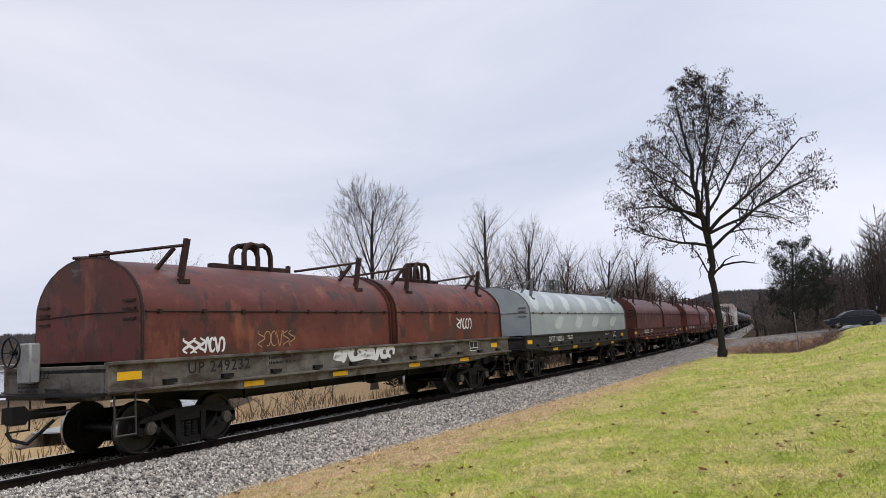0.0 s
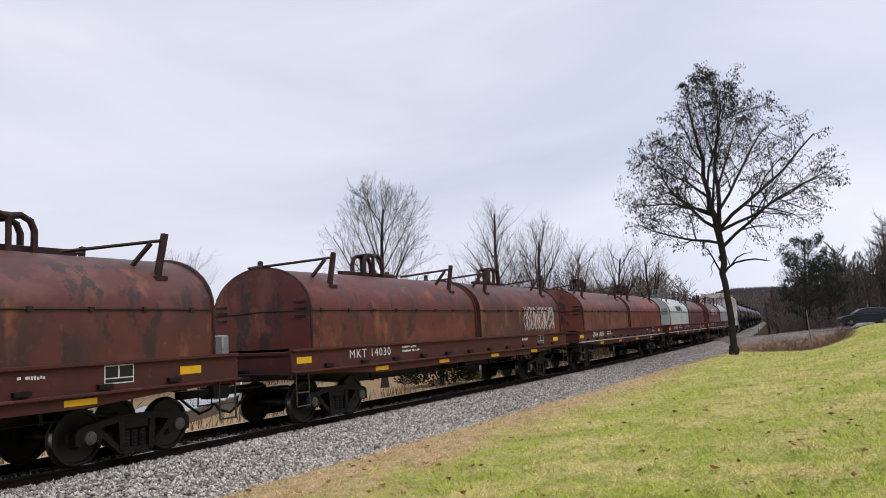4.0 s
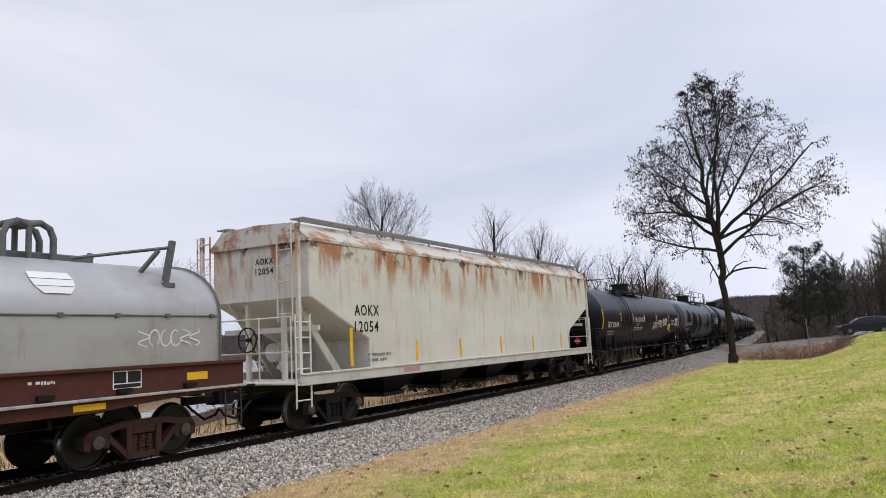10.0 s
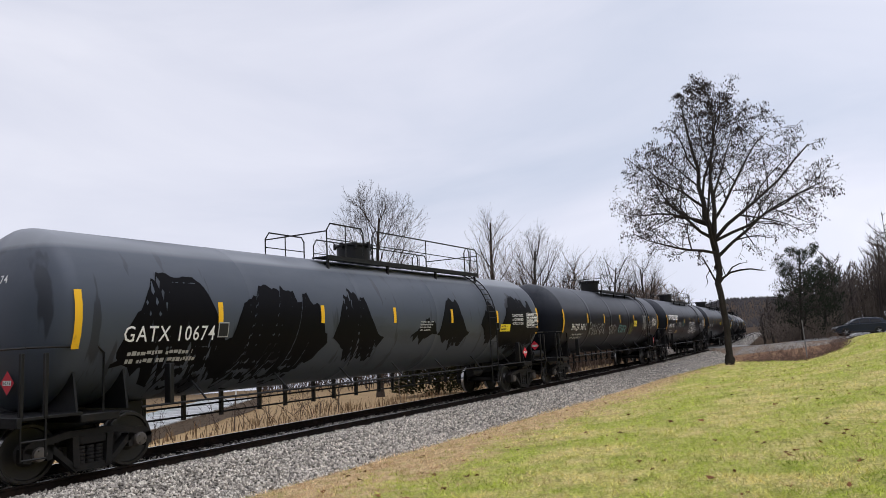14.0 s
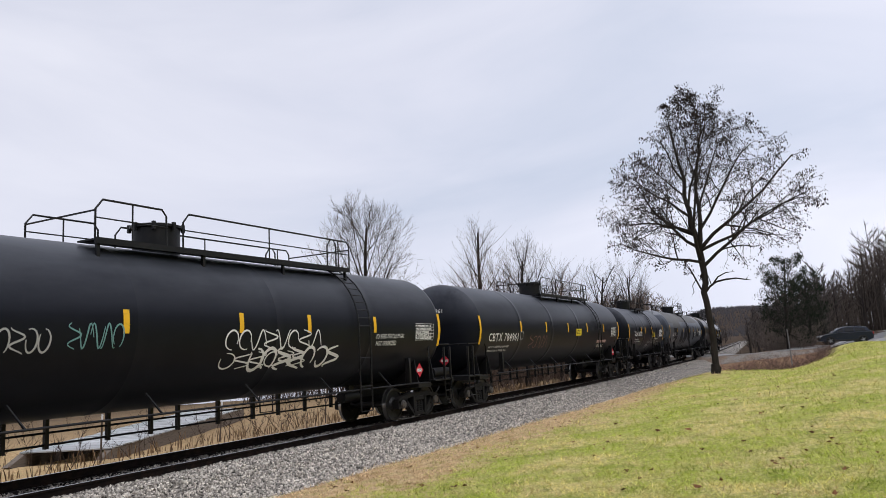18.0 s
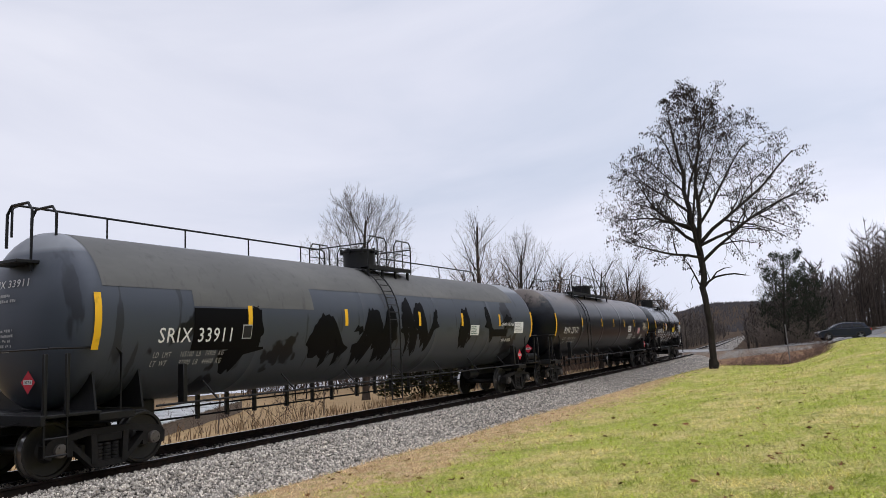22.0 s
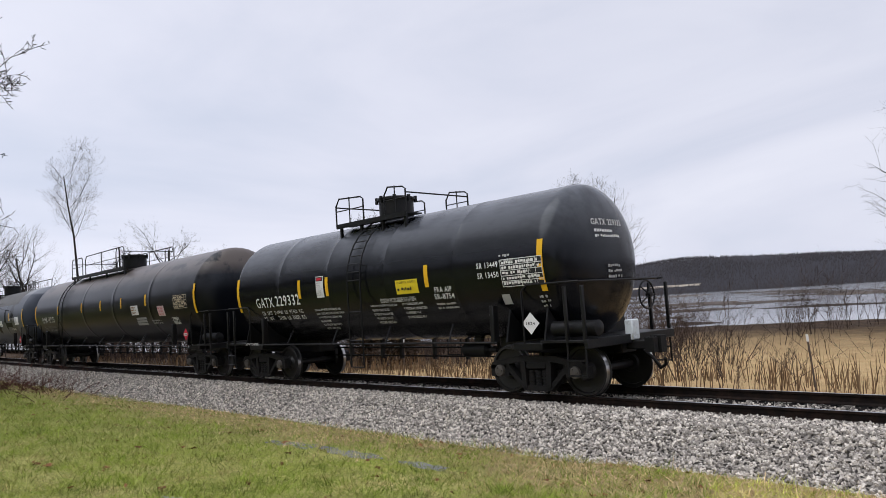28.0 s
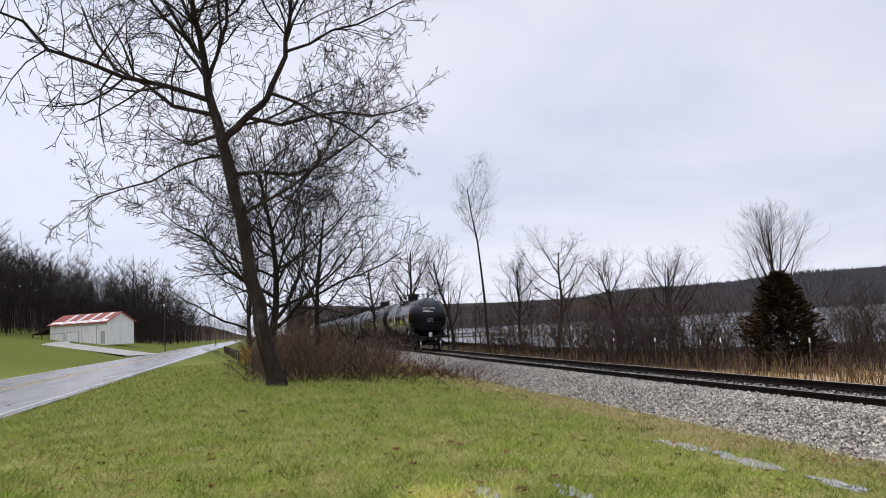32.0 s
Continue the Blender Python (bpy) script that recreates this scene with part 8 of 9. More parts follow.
    tagged(part("far_field", bm, material("pale far field", (0.42, 0.37, 0.30), 0.95, layers=(((0.16, 0.13, 0.11), (0.02, 0.02, 1), 0.45, 0.55, 0.9),))), "pale open field on the wooded far shore", "field", kind="structure")
    # the cutting that the track runs into beyond the crossing
    sp = []
    while len(sp) < 420:
        a, d = rnd.uniform(66, 82.6), rnd.uniform(62, 118)
        x, y = polar(a, d)
        if y - track_y(x) > 5.5:
            sp.append((x, y, ground_z(x, y), rnd.uniform(5.2, 8.6) * (1 - 0.28 * sm(76, 82, a)) * d / 90))
    grove = material("brown bare grove", (0.135, 0.108, 0.090), 0.95, island=0.45)
    woods("grove", "dense brown grove of young bare trees beyond the track", sp, 71, grove, limbs=17, twigs=6, thin=0.75)
    sp = []
    while len(sp) < 620:
        x = 96 + 270 * rnd.random() ** 1.3
        q = rnd.random()
        y = track_y(x) + (5.0 + 40 * rnd.random() ** 1.5 if q < 0.6 else -5.0 - 20 * rnd.random() ** 1.4)
        if abs(y - road_y(x)) > 6:
            sp.append((x, y, ground_z(x, y), rnd.uniform(5.5, 10.5) * (1 if abs(y - track_y(x)) > 9 else 0.6)))
    woods("vista_woods", "grey-brown bare woods closing in on the far track", sp, 72, material("grey winter woods", (0.062, 0.052, 0.048), 0.95, island=0.4), limbs=12, twigs=4, thin=1.9)
    spots = []
    while len(spots) < 520:                         # tangle under the pines and down the bank
        x, y = polar(rnd.uniform(84.3, 87.1), rnd.uniform(74, 86))
        spots.append((x, y))
    thicket("tangle", "brown tangle of bare shrubs under the pines", spots, 73, material("tangled brown brush", (0.125, 0.10, 0.085), 0.95, island=0.4), 1.2, 3.4, 1, 10, 0.020, arch=0.4)
    spots = []
    for _ in range(34):                             # dark clumps standing in the dry field
        cx, cy = polar(rnd.uniform(-44, -28), rnd.uniform(24, 44), 0.4)
        if cy - track_y(cx) > 5:
            spots += [(cx + rnd.gauss(0, 0.6), cy + rnd.gauss(0, 0.6)) for _ in range(20)]
    thicket("shrubs", "dark upright clumps of bare shrubs in the dry field", spots, 74, BRUSH, 1.0, 3.2, 1, 9, 0.012, arch=0.3)


def build_lawn():
    """Grass blades and fallen leaves near the camera."""
    rnd = random.Random(3)
    verts, faces = [], []
    deep, straw = ([], []), ([], [])
    n = 0
    while n < 385000:
        a, d = rnd.uniform(-112, 100), 5.5 + 42 * rnd.random() ** 2.2
        if rnd.random() < 0.1:                      # round the standpoint
            a, d = rnd.uniform(-180, 180), 0.5 + 7.5 * math.sqrt(rnd.random())
        x, y = polar(a, d)
        u = y - track_y(x)
        if u > -3.05 or y < road_y(x) + 4.2 or (x > 44 and u > -11.6):
            continue
        dry = rnd.random() < 0.93 * sm(-6.7, -5.0, u - 1.1 * sm(0, -9, x) + 2.6 * noise.noise((x * 0.6, y * 0.6, 7)) + 1.6 * noise.noise((x * 2.4, y * 2.4, 3)))
        n += 1
        tuft = max(0, noise.noise((x * 1.7, y * 1.7, 1))) + 0.6 * max(0, noise.noise((x * 5, y * 5, 4)))
        z = ground_z(x, y) - 0.01
        h, b = rnd.uniform(0.025, 0.06) * (1 + 0.9 * tuft) * (1.4 if x < -3 else 1), rnd.uniform(0, 6.28)
        w = rnd.uniform(0.0025, 0.0045) * (1 + d / 22)
        h *= 1 + d / 60 + 0.9 * max(0, noise.noise((x * 2.6, y * 2.6, 9)) - 0.25) * 3
        lx, ly = rnd.gauss(0, 1.0) * h, rnd.gauss(0, 1.0) * h
        vs, fs = straw if dry and (x > -3 or rnd.random() < 0.4) else deep if x + 8 * noise.noise((x * 0.3, y * 0.3, 6)) < -3 else (verts, faces)
        i = len(vs)
        vs += [(x - w * math.cos(b), y - w * math.sin(b), z), (x + w * math.cos(b), y + w * math.sin(b), z), (x + lx, y + ly, z + h)]
        fs.append((i, i + 1, i + 2))
    for vs, fs, mt, lab in ((verts, faces, GRASS, "short patchy yellow-green lawn grass"), (deep[0], deep[1], GRASS_DEEP, "deep green lawn grass with straw tufts"), (straw[0], straw[1], STRAW, "dead straw-coloured grass along the ballast foot")):
        me = bpy.data.meshes.new("grass")
        me.from_pydata(vs, [], fs)
        tagged(part("grass", me, mt), lab, "grass", kind="stuff")
    verts, faces = [], []
    for _ in range(1500):
        a, d = rnd.uniform(-112, 100), 5.5 + 40 * rnd.random() ** 1.25
        x, y = polar(a, d)
        if y - track_y(x) > -3.2:
            continue
        z = ground_z(x, y) + 0.03
        s, b = rnd.uniform(0.03, 0.085), rnd.uniform(0, 6.28)
        i = len(verts)
        for k, rr in enumerate((1, 0.5, 0.9, 0.45, 1.0, 0.5, 0.85, 0.4)):
            c = b + k * 0.785
            verts.append((x + s * rr * math.cos(c), y + s * rr * math.sin(c), z + rnd.uniform(-0.015, 0.03)))
        faces.append(tuple(range(i, i + 8)))
    me = bpy.data.meshes.new("fallen_leaves")
    me.from_pydata(verts, [], faces)
    tagged(part("fallen_leaves", me, LEAF), "curled brown leaves lying on the lawn", "leaves", kind="stuff")


def build_stones():
    """Loose ballast stones over the near bank and between the rails."""
    rnd = random.Random(4)
    verts, faces = [], []
    base = [(1, 0, 0), (0, 1, 0), (-1, 0, 0), (0, -1, 0), (0, 0, 0.8), (0, 0, -0.8)]
    tri = ((0, 1, 4), (1, 2, 4), (2, 3, 4), (3, 0, 4), (1, 0, 5), (2, 1, 5), (3, 2, 5), (0, 3, 5))
    for _ in range(104000):
        s = rnd.choice((rnd.triangular(-42, 42, 0), rnd.triangular(-34, 36, 1), rnd.uniform(-16, 18), rnd.uniform(-60, 75)))
        q = rnd.random()
        if q < 0.72:
            u = rnd.uniform(-2.95, -0.86)
        elif q < 0.93:
            u = rnd.uniform(-0.62, 0.62)
        else:
            u = -2.9 - abs(rnd.gauss(0, 0.16))
        if 41 < s < 68 and u < -1.6 and rnd.random() < 0.6:
            u -= rnd.uniform(0.6, 2.2)
        if -0.62 <= u <= 0.62:
            z = -0.195
        elif u > -1.8:
            z = -0.165 - 0.03 * (u < -1.6)
        else:
            z = -0.20 - 0.36 * (-1.75 - u) / 1.1 if u > -2.9 else -0.57 - 0.52 * (-2.9 - u) * (41 < s < 68)
        p = track_m(s) @ Vector((0, u, z + rnd.uniform(-0.004, 0.040)))
        r = rnd.uniform(0.017, 0.037) * (0.7 if abs(u) < 0.62 else 1)
        rot = Euler((rnd.uniform(0, 6.3), rnd.uniform(0, 6.3), rnd.uniform(0, 6.3))).to_matrix()
        k = [rnd.uniform(0.7, 1.4) * r for _ in range(3)]
        i = len(verts)
        for v in base:
            c = rot @ Vector((v[0] * k[0] * rnd.uniform(0.75, 1.2), v[1] * k[1] * rnd.uniform(0.75, 1.2), v[2] * k[2]))
            verts.append((p.x + c.x, p.y + c.y, p.z + c.z))
        faces += [(i + a, i + b, i + c) for a, b, c in tri]
    me = bpy.data.meshes.new("ballast_stones")
    me.from_pydata(verts, [], faces)
    tagged(part("ballast_stones", me, STONE), "loose grey and white crushed limestone", "ballast", kind="stuff")


# ---------------------------------------------------------------- roads, buildings, vehicle, posts
def strip(name, pts, w0, w1, mat, lift, parent=None, zfun=None):
    bm = bmnew()
    rows = []
    for i, (x, y) in enumerate(pts):
        a, b = pts[max(i - 1, 0)], pts[min(i + 1, len(pts) - 1)]
        d = Vector((b[0] - a[0], b[1] - a[1])).normalized()
        z = (zfun or ground_z)(x, y) + lift
        rows.append([bm.verts.new((x - d.y * w, y + d.x * w, z)) for w in np.linspace(w0, w1, 5)])
    for p, q in zip(rows, rows[1:]):
        for i in range(4):
            bm.faces.new((p[i], q[i], q[i + 1], p[i + 1]))
    return part(name, bm, mat, parent)


def build_roads():
    # pale base stands in for part of the sky mirrored on wet asphalt
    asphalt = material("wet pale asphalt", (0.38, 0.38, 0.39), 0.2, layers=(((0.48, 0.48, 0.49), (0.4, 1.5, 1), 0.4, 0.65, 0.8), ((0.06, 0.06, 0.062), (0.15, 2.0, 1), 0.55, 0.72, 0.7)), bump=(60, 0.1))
    xs = list(np.arange(-420, -60, 12.0)) + list(np.arange(-60, 130, 3.0)) + list(np.arange(130, 420, 15.0))
    line = [(float(x), road_y(float(x))) for x in xs]
    rz = lambda x, y: road_z(x)
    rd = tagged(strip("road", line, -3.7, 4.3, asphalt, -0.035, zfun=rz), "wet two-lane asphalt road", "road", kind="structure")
    for off in (3.9, -3.35):
        strip("edge_line", line, off - 0.06, off + 0.06, material("worn white road paint", (0.55, 0.55, 0.53), 0.5, layers=(((0.15, 0.15, 0.15), 3, 0.5, 0.7, 0.8),)), -0.030, rd, rz)
    for off in (-0.14, 0.14):
        strip("centre_line", line, off - 0.055, off + 0.055, material("yellow road paint", (0.55, 0.36, 0.06), 0.5, layers=(((0.2, 0.16, 0.08), 3, 0.5, 0.7, 0.7),)), -0.030, rd, rz)
    pts = [(100, -7), (90, -3.8), (82, -1.2), (76.5, 1.4), (73, 4.5), (72.5, 8), (75, 11), (79.5, 13.4), (84, 15.8), (88, 18.5), (94, 23)]

    def zx(x, y):
        return 0.52 + 0.5 * sm(82, 105, x) - 0.62 * sm(1, 14.5, y) if y < 15 else -0.1 - 0.5 * sm(20, 40, y)
    lane = material("pale worn asphalt lane", (0.23, 0.225, 0.22), 0.5, layers=(((0.13, 0.125, 0.12), 1.2, 0.45, 0.65, 0.7),), bump=(40, 0.2))
    tagged(strip("crossing_road", pts, -3.0, 3.0, lane, 0.10, zfun=zx), "narrow pale lane crossing the track", "road", kind="structure")
    bm = bmnew()                                    # banks that carry the lane
    rows = []
    for i, (x, y) in enumerate(pts):
        a, b = pts[max(i - 1, 0)], pts[min(i + 1, len(pts) - 1)]
        d = Vector((b[0] - a[0], b[1] - a[1])).normalized()
        z = zx(x, y) + 0.07
        rows.append([bm.verts.new((x - d.y * w, y + d.x * w, z + dz)) for w, dz in ((-5.5, -1.3), (-3.3, 0), (3.3, 0), (5.5, -1.3))])
    for p, q in zip(rows, rows[1:]):
        for i in range(3):
            bm.faces.new((p[i], q[i], q[i + 1], p[i + 1]))
    tagged(part("road_bank", bm, material("gravel and dead grass", (0.25, 0.225, 0.20), 0.95, layers=(((0.20, 0.13, 0.085), 0.5, 0.45, 0.62, 0.8), ((0.07, 0.06, 0.055), 9, 0.5, 0.6, 0.8)), bump=(12, 0.5))), "low bank of gravel and dead grass", "bank", kind="structure")
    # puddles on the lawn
    # grey diffuse base brightens the pools like reflected sky
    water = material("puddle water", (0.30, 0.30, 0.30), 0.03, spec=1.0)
    rnd = random.Random(8)
    for cx, cy, rx, ry, rot, n in ((-10.6, 6.36, 0.80, 0.20, 9, 13), (-9.2, 6.45, 0.80, 0.19, -2, 13), (-7.7, 6.58, 0.40, 0.12, 3, 6), (-7.85, 2.4, 0.30, 0.10, 6, 4), (-7.65, 3.3, 0.35, 0.10, 6, 4)):
        pd = thing("puddle", "shallow puddle in the wet lawn", "puddle", "puddles on the lawn")
        c, s = math.cos(radians(rot)), math.sin(radians(rot))
        for j in range(n):                          # water standing in the hollows between tufts
            f, a0 = math.sqrt((j + 0.5) / n), j * 2.4
            ox, oy = rx * f * math.cos(a0), ry * f * math.sin(a0)
            X0, Y0 = cx + ox * c - oy * s, cy + ox * s + oy * c
            bx, by = rnd.uniform(0.16, 0.38) * (1.35 - f), rnd.uniform(0.055, 0.12) * (1.4 - f)
            zc = ground_z(X0, Y0) + 0.006 + 0.0006 * j
            vs, bm = [], bmnew()
            for k in range(16):
                a = k * math.pi / 8
                q = 1 + 0.5 * noise.noise((math.cos(a) * 1.7 + X0 * 5, math.sin(a) * 1.7, j)) + rnd.uniform(-0.12, 0.12)
                vs.append(bm.verts.new((X0 + bx * q * math.cos(a), Y0 + by * q * math.sin(a), zc)))
            bm.faces.new(vs)
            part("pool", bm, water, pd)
    # lake
    bm = bmnew()
    vs = [bm.verts.new((x, y, LAKE_Z)) for x, y in ((-1500, 12), (-300, 40), (60, 40), (400, 60), (900, 300), (900, 1200), (-1500, 1200))]
    bm.faces.new(vs)
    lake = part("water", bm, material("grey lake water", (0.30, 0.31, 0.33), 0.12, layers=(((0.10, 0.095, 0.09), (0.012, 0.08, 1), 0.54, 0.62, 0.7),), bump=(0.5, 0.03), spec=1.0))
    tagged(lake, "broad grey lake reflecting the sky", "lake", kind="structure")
    verts, faces = [], []
    for _ in range(95):                             # low bars of mud and drowned weeds
        x0, y0 = polar(rnd.uniform(-86, 50), rnd.uniform(95, 520))
        dd = math.hypot(x0, y0)
        L, W, a0 = rnd.uniform(0.03, 0.16) * dd, rnd.uniform(0.0002, 0.0008) * dd * dd, -math.atan2(x0, y0) + radians(rnd.gauss(0, 6))
        if y0 < 55:
            continue
        i = len(verts)
        for k in range(24):
            b = k * math.pi / 12
            q = 1 + 0.35 * noise.noise((x0 + math.cos(b) * 2, y0 + math.sin(b) * 2, 1))
            px, py = L / 2 * q * math.cos(b), W / 2 * q * math.sin(b)
            verts.append((x0 + px * math.cos(a0) - py * math.sin(a0), y0 + px * math.sin(a0) + py * math.cos(a0), LAKE_Z + 0.04))
        verts.append((x0, y0, LAKE_Z + 0.3))
        faces += [(i + k, i + (k + 1) % 24, i + 24) for k in range(24)]
    me = bpy.data.meshes.new("mud_bars")
    me.from_pydata(verts, [], faces)
    tagged(part("mud_bars", me, material("wet mud and drowned weeds", (0.075, 0.06, 0.05), 0.8, island=0.4)), "dark low mud bars in the shallow lake", "mud", kind="stuff")


def build_barn():
    x, y = polar(-103.6, 150)
    t = thing("barn", "white barn with patched red metal roof and garage doors", "barn", m=pose(x, y, ground_z(x, y) + 0.1, 0, 0, 62))
    white = material("white painted siding", (0.88, 0.88, 0.87), 0.7, layers=(((0.5, 0.5, 0.48), (3, 3, 0.4), 0.5, 0.75, 0.6),), bump=(3, 0.1))
    L, D, H, R = 12.4, 7.0, 3.7, 5.2
    # long front looks along -y, gable along +x
    b = bmnew()
    out = [(-D / 2, -0.6), (D / 2, -0.6), (D / 2, H), (0, R), (-D / 2, H)]
    rows = [[b.verts.new((sx * L / 2, yy, zz)) for yy, zz in out] for sx in (-1, 1)]
    for i in range(5):
        b.faces.new((rows[0][i], rows[1][i], rows[1][(i + 1) % 5], rows[0][(i + 1) % 5]))
    b.faces.new(rows[0][::-1])
    b.faces.new(rows[1])
    bmesh.ops.recalc_face_normals(b, faces=b.faces)
    part("wall", b, white, t)
    rust = material("rusty red metal roof", (0.36, 0.075, 0.055), 0.55, layers=(((0.22, 0.06, 0.05), (1.5, 0.5, 0.5), 0.45, 0.65, 0.8), ((0.10, 0.06, 0.05), 2, 0.6, 0.75, 0.8)))
    for s in (-1, 1):
        b = bmnew()
        p = [(s * (D / 2 + 0.4), H - 0.22), (0, R + 0.12), (0, R + 0.02), (s * (D / 2 + 0.4), H - 0.32)]
        rows = [[b.verts.new((sx * (L / 2 + 0.4), yy, zz)) for yy, zz in p] for sx in (-1, 1)]
        for i in range(4):
            b.faces.new((rows[0][i], rows[1][i], rows[1][(i + 1) % 4], rows[0][(i + 1) % 4]))
        b.faces.new(rows[0][::-1])
        b.faces.new(rows[1])
        bmesh.ops.recalc_face_normals(b, faces=b.faces)
        roof = part("roof", b, rust, t)
        if s < 0:
            for k, xx in enumerate((-3.8, -1.2, 1.4, 4.0)):
                b = bmnew()
                q = [(xx, -D / 2 - 0.35, H - 0.17), (xx + 0.9, -D / 2 - 0.35, H - 0.17), (xx + 1.3, -0.15, R + 0.09), (xx + 0.4, -0.15, R + 0.09)]
                b.faces.new([b.verts.new(v) for v in q])
                part("roof_patch", b, material("bare metal patch", (0.6, 0.58, 0.57), 0.5), roof)
    seam = material("door shadow grey", (0.45, 0.45, 0.44), 0.7)
    for xx, w, h in ((-4.4, 2.6, 1.9), (-1.2, 2.6, 2.0), (2.4, 3.0, 3.0)):
        b = box(bmnew(), xx - w / 2, xx + w / 2, -D / 2 - 0.05, -D / 2 + 0.02, -0.3, h)
        d = part("garage_door", b, white, t)
        b = bmnew()
        box(b, xx - w / 2 - 0.1, xx + w / 2 + 0.1, -D / 2 - 0.08, -D / 2, h, h + 0.12)
        for sx in (-1, 1):
            box(b, xx + sx * (w / 2 + 0.05) - 0.06, xx + sx * (w / 2 + 0.05) + 0.06, -D / 2 - 0.08, -D / 2, -0.3, h)
        part("frame", b, seam, d)
    b = box(bmnew(), 4.9, 5.8, -D / 2 - 0.06, -D / 2, -0.3, 1.9)
    part("door", b, seam, t)
    b = bmnew()                                     # open lean-to
    extrude(b, [(-L / 2 - 4.2, 2.1), (-L / 2, 3.0), (-L / 2, 2.85), (-L / 2 - 4.2, 1.95)], -D / 2, D / 2)
    for yy in (-D / 2 + 0.1, D / 2 - 0.1):
        box(b, -L / 2 - 4.1, -L / 2 - 3.95, yy - 0.08, yy + 0.08, -0.8, 2.0)
        box(b, -L / 2 - 2.1, -L / 2 - 1.95, yy - 0.08, yy + 0.08, -0.8, 2.4)
    part("lean_to", b, material("dark shed tin", (0.05, 0.045, 0.042), 0.7), t)
    drive = material("pale gravel drive", (0.42, 0.41, 0.39), 0.8, layers=(((0.3, 0.29, 0.27), 0.8, 0.45, 0.65, 0.7),))
    c, s = math.cos(radians(62)), math.sin(radians(62))
    f = lambda u, v: (x + u * c - v * s, y + u * s + v * c)
    p1 = f(2, -D / 2 - 7)
    tagged(strip("driveway", [f(-2.5, -D / 2 - 0.3), f(-1.5, -D / 2 - 5), f(4, -D / 2 - 9), (p1[0] + 18, p1[1] + 5), (p1[0] + 38, road_y(p1[0] + 38) - 3.6)], -1.9, 1.9, drive, 0.12), "pale gravel drive from the barn", "driveway", kind="structure")


def post(name, label, category, x, y, parts_):
    """An upright thing built from (part name, bmesh, material)."""
    t = thing(name, label, category, m=pose(x, y, ground_z(x, y)))
    for nm, bm, mt in parts_:
        part(nm, bm, mt, t)
    return t


def build_posts():
    wood = material("weathered pole wood", (0.06, 0.05, 0.042), 0.9, layers=(((0.05, 0.04, 0.035), (8, 8, 1), 0.45, 0.7, 0.7),))
    steel = material("fence post steel", (0.10, 0.075, 0.06), 0.7)
    for az, d, h in ((-99.0, 126, 7.3), (-95.5, 190, 8.5)):
        x, y = polar(az, d, 0.4)
        lamp = lathe(bmnew(), ((h - 0.1, 0.02), (h, 0.10), (h + 0.25, 0.13), (h + 0.32, 0.04)), (0.3, 0, 0), "Z", 10)
        tube(lamp, [(0, 0, h - 0.3), (0.3, 0, h - 0.05)], 0.03, 5)
        post("lamp_post", "dark wooden yard lamp post by the road", "lamp post", x, y, (("pole", tube(bmnew(), [(0, 0, -0.5), (0.02, 0, h / 2), (0, 0, h)], 0.075, 8), wood), ("lamp_head", lamp, material("pale lamp head", (0.5, 0.5, 0.48), 0.5))))
    x, y = polar(85.7, 62)
    post("utility_stub", "thin grey wooden stub pole by the crossing", "pole", x, y, (("pole", tube(bmnew(), [(0, 0, -0.5), (0, 0.05, 1.4), (0, 0.1, 2.9)], 0.045, 7), material("silvered pole wood", (0.22, 0.21, 0.20), 0.8, layers=(((0.12, 0.11, 0.10), (8, 8, 1), 0.45, 0.7, 0.7),))),))
    for xx, dy in ((79.5, 3.6), (95, -4.0)):
        yy = track_y(xx) + dy
        plate = box(bmnew(), -0.02, 0.02, -0.10, 0.10, 1.0, 1.45, 0.01)
        post("crossing_sign", "small pale sign on a thin post at the crossing", "sign", xx, yy, (("post", tube(bmnew(), [(0, 0, -0.3), (0, 0, 1.4)], 0.03, 6), steel), ("plate", plate, material("pale sign plate", (0.5, 0.48, 0.46), 0.6))))
    # wire fence stakes beyond the track
    stake = bmnew()
    box(stake, -0.02, 0.02, -0.015, 0.015, -0.2, 1.15)
    me = finish(stake, name="stake")
    top = finish(box(bmnew(), -0.022, 0.022, -0.018, 0.018, 1.15, 1.32), name="cap")
    rnd = random.Random(5)
    fence = thing("wire_fence", "row of thin steel fence stakes with white tops", "fence")
    for k in range(17):
        xx = -42 + k * 5.0 + rnd.uniform(-0.4, 0.4)
        yy = track_y(xx) + 6.4
        m_ = pose(xx, yy, ground_z(xx, yy), rnd.uniform(-4, 4), rnd.uniform(-4, 4), 0)
        p = part("stake", me, steel, fence, m=m_)
        part("cap", top, WHITE_INK, p)
    # guard rail with object marker
    gal = material("galvanised guard rail", (0.45, 0.45, 0.46), 0.45, 0.6, layers=(((0.25, 0.24, 0.23), 3, 0.5, 0.7, 0.6),))
    gr = thing("guard_rail", "galvanised guard rail along the road edge", "guard rail")
    pts = [(-41.0 - 4 * k, -1.95 - 0.44 * k) for k in range(12)]
    bm = bmnew()
    rows = []
    for px, py in pts:
        z = ground_z(px, py)
        rows.append([bm.verts.new((px, py + o, z + h)) for o, h in ((0.0, 0.42), (0.06, 0.48), (0.0, 0.56), (0.06, 0.64), (0.0, 0.72))])
    for p, q in zip(rows, rows[1:]):
        for i in range(4):
            bm.faces.new((p[i], q[i], q[i + 1], p[i + 1]))
    part("rail", bm, gal, gr)
    pm = finish(box(bmnew(), -0.08, 0.08, -0.1, 0.0, -0.3, 0.72, 0.01), name="post")
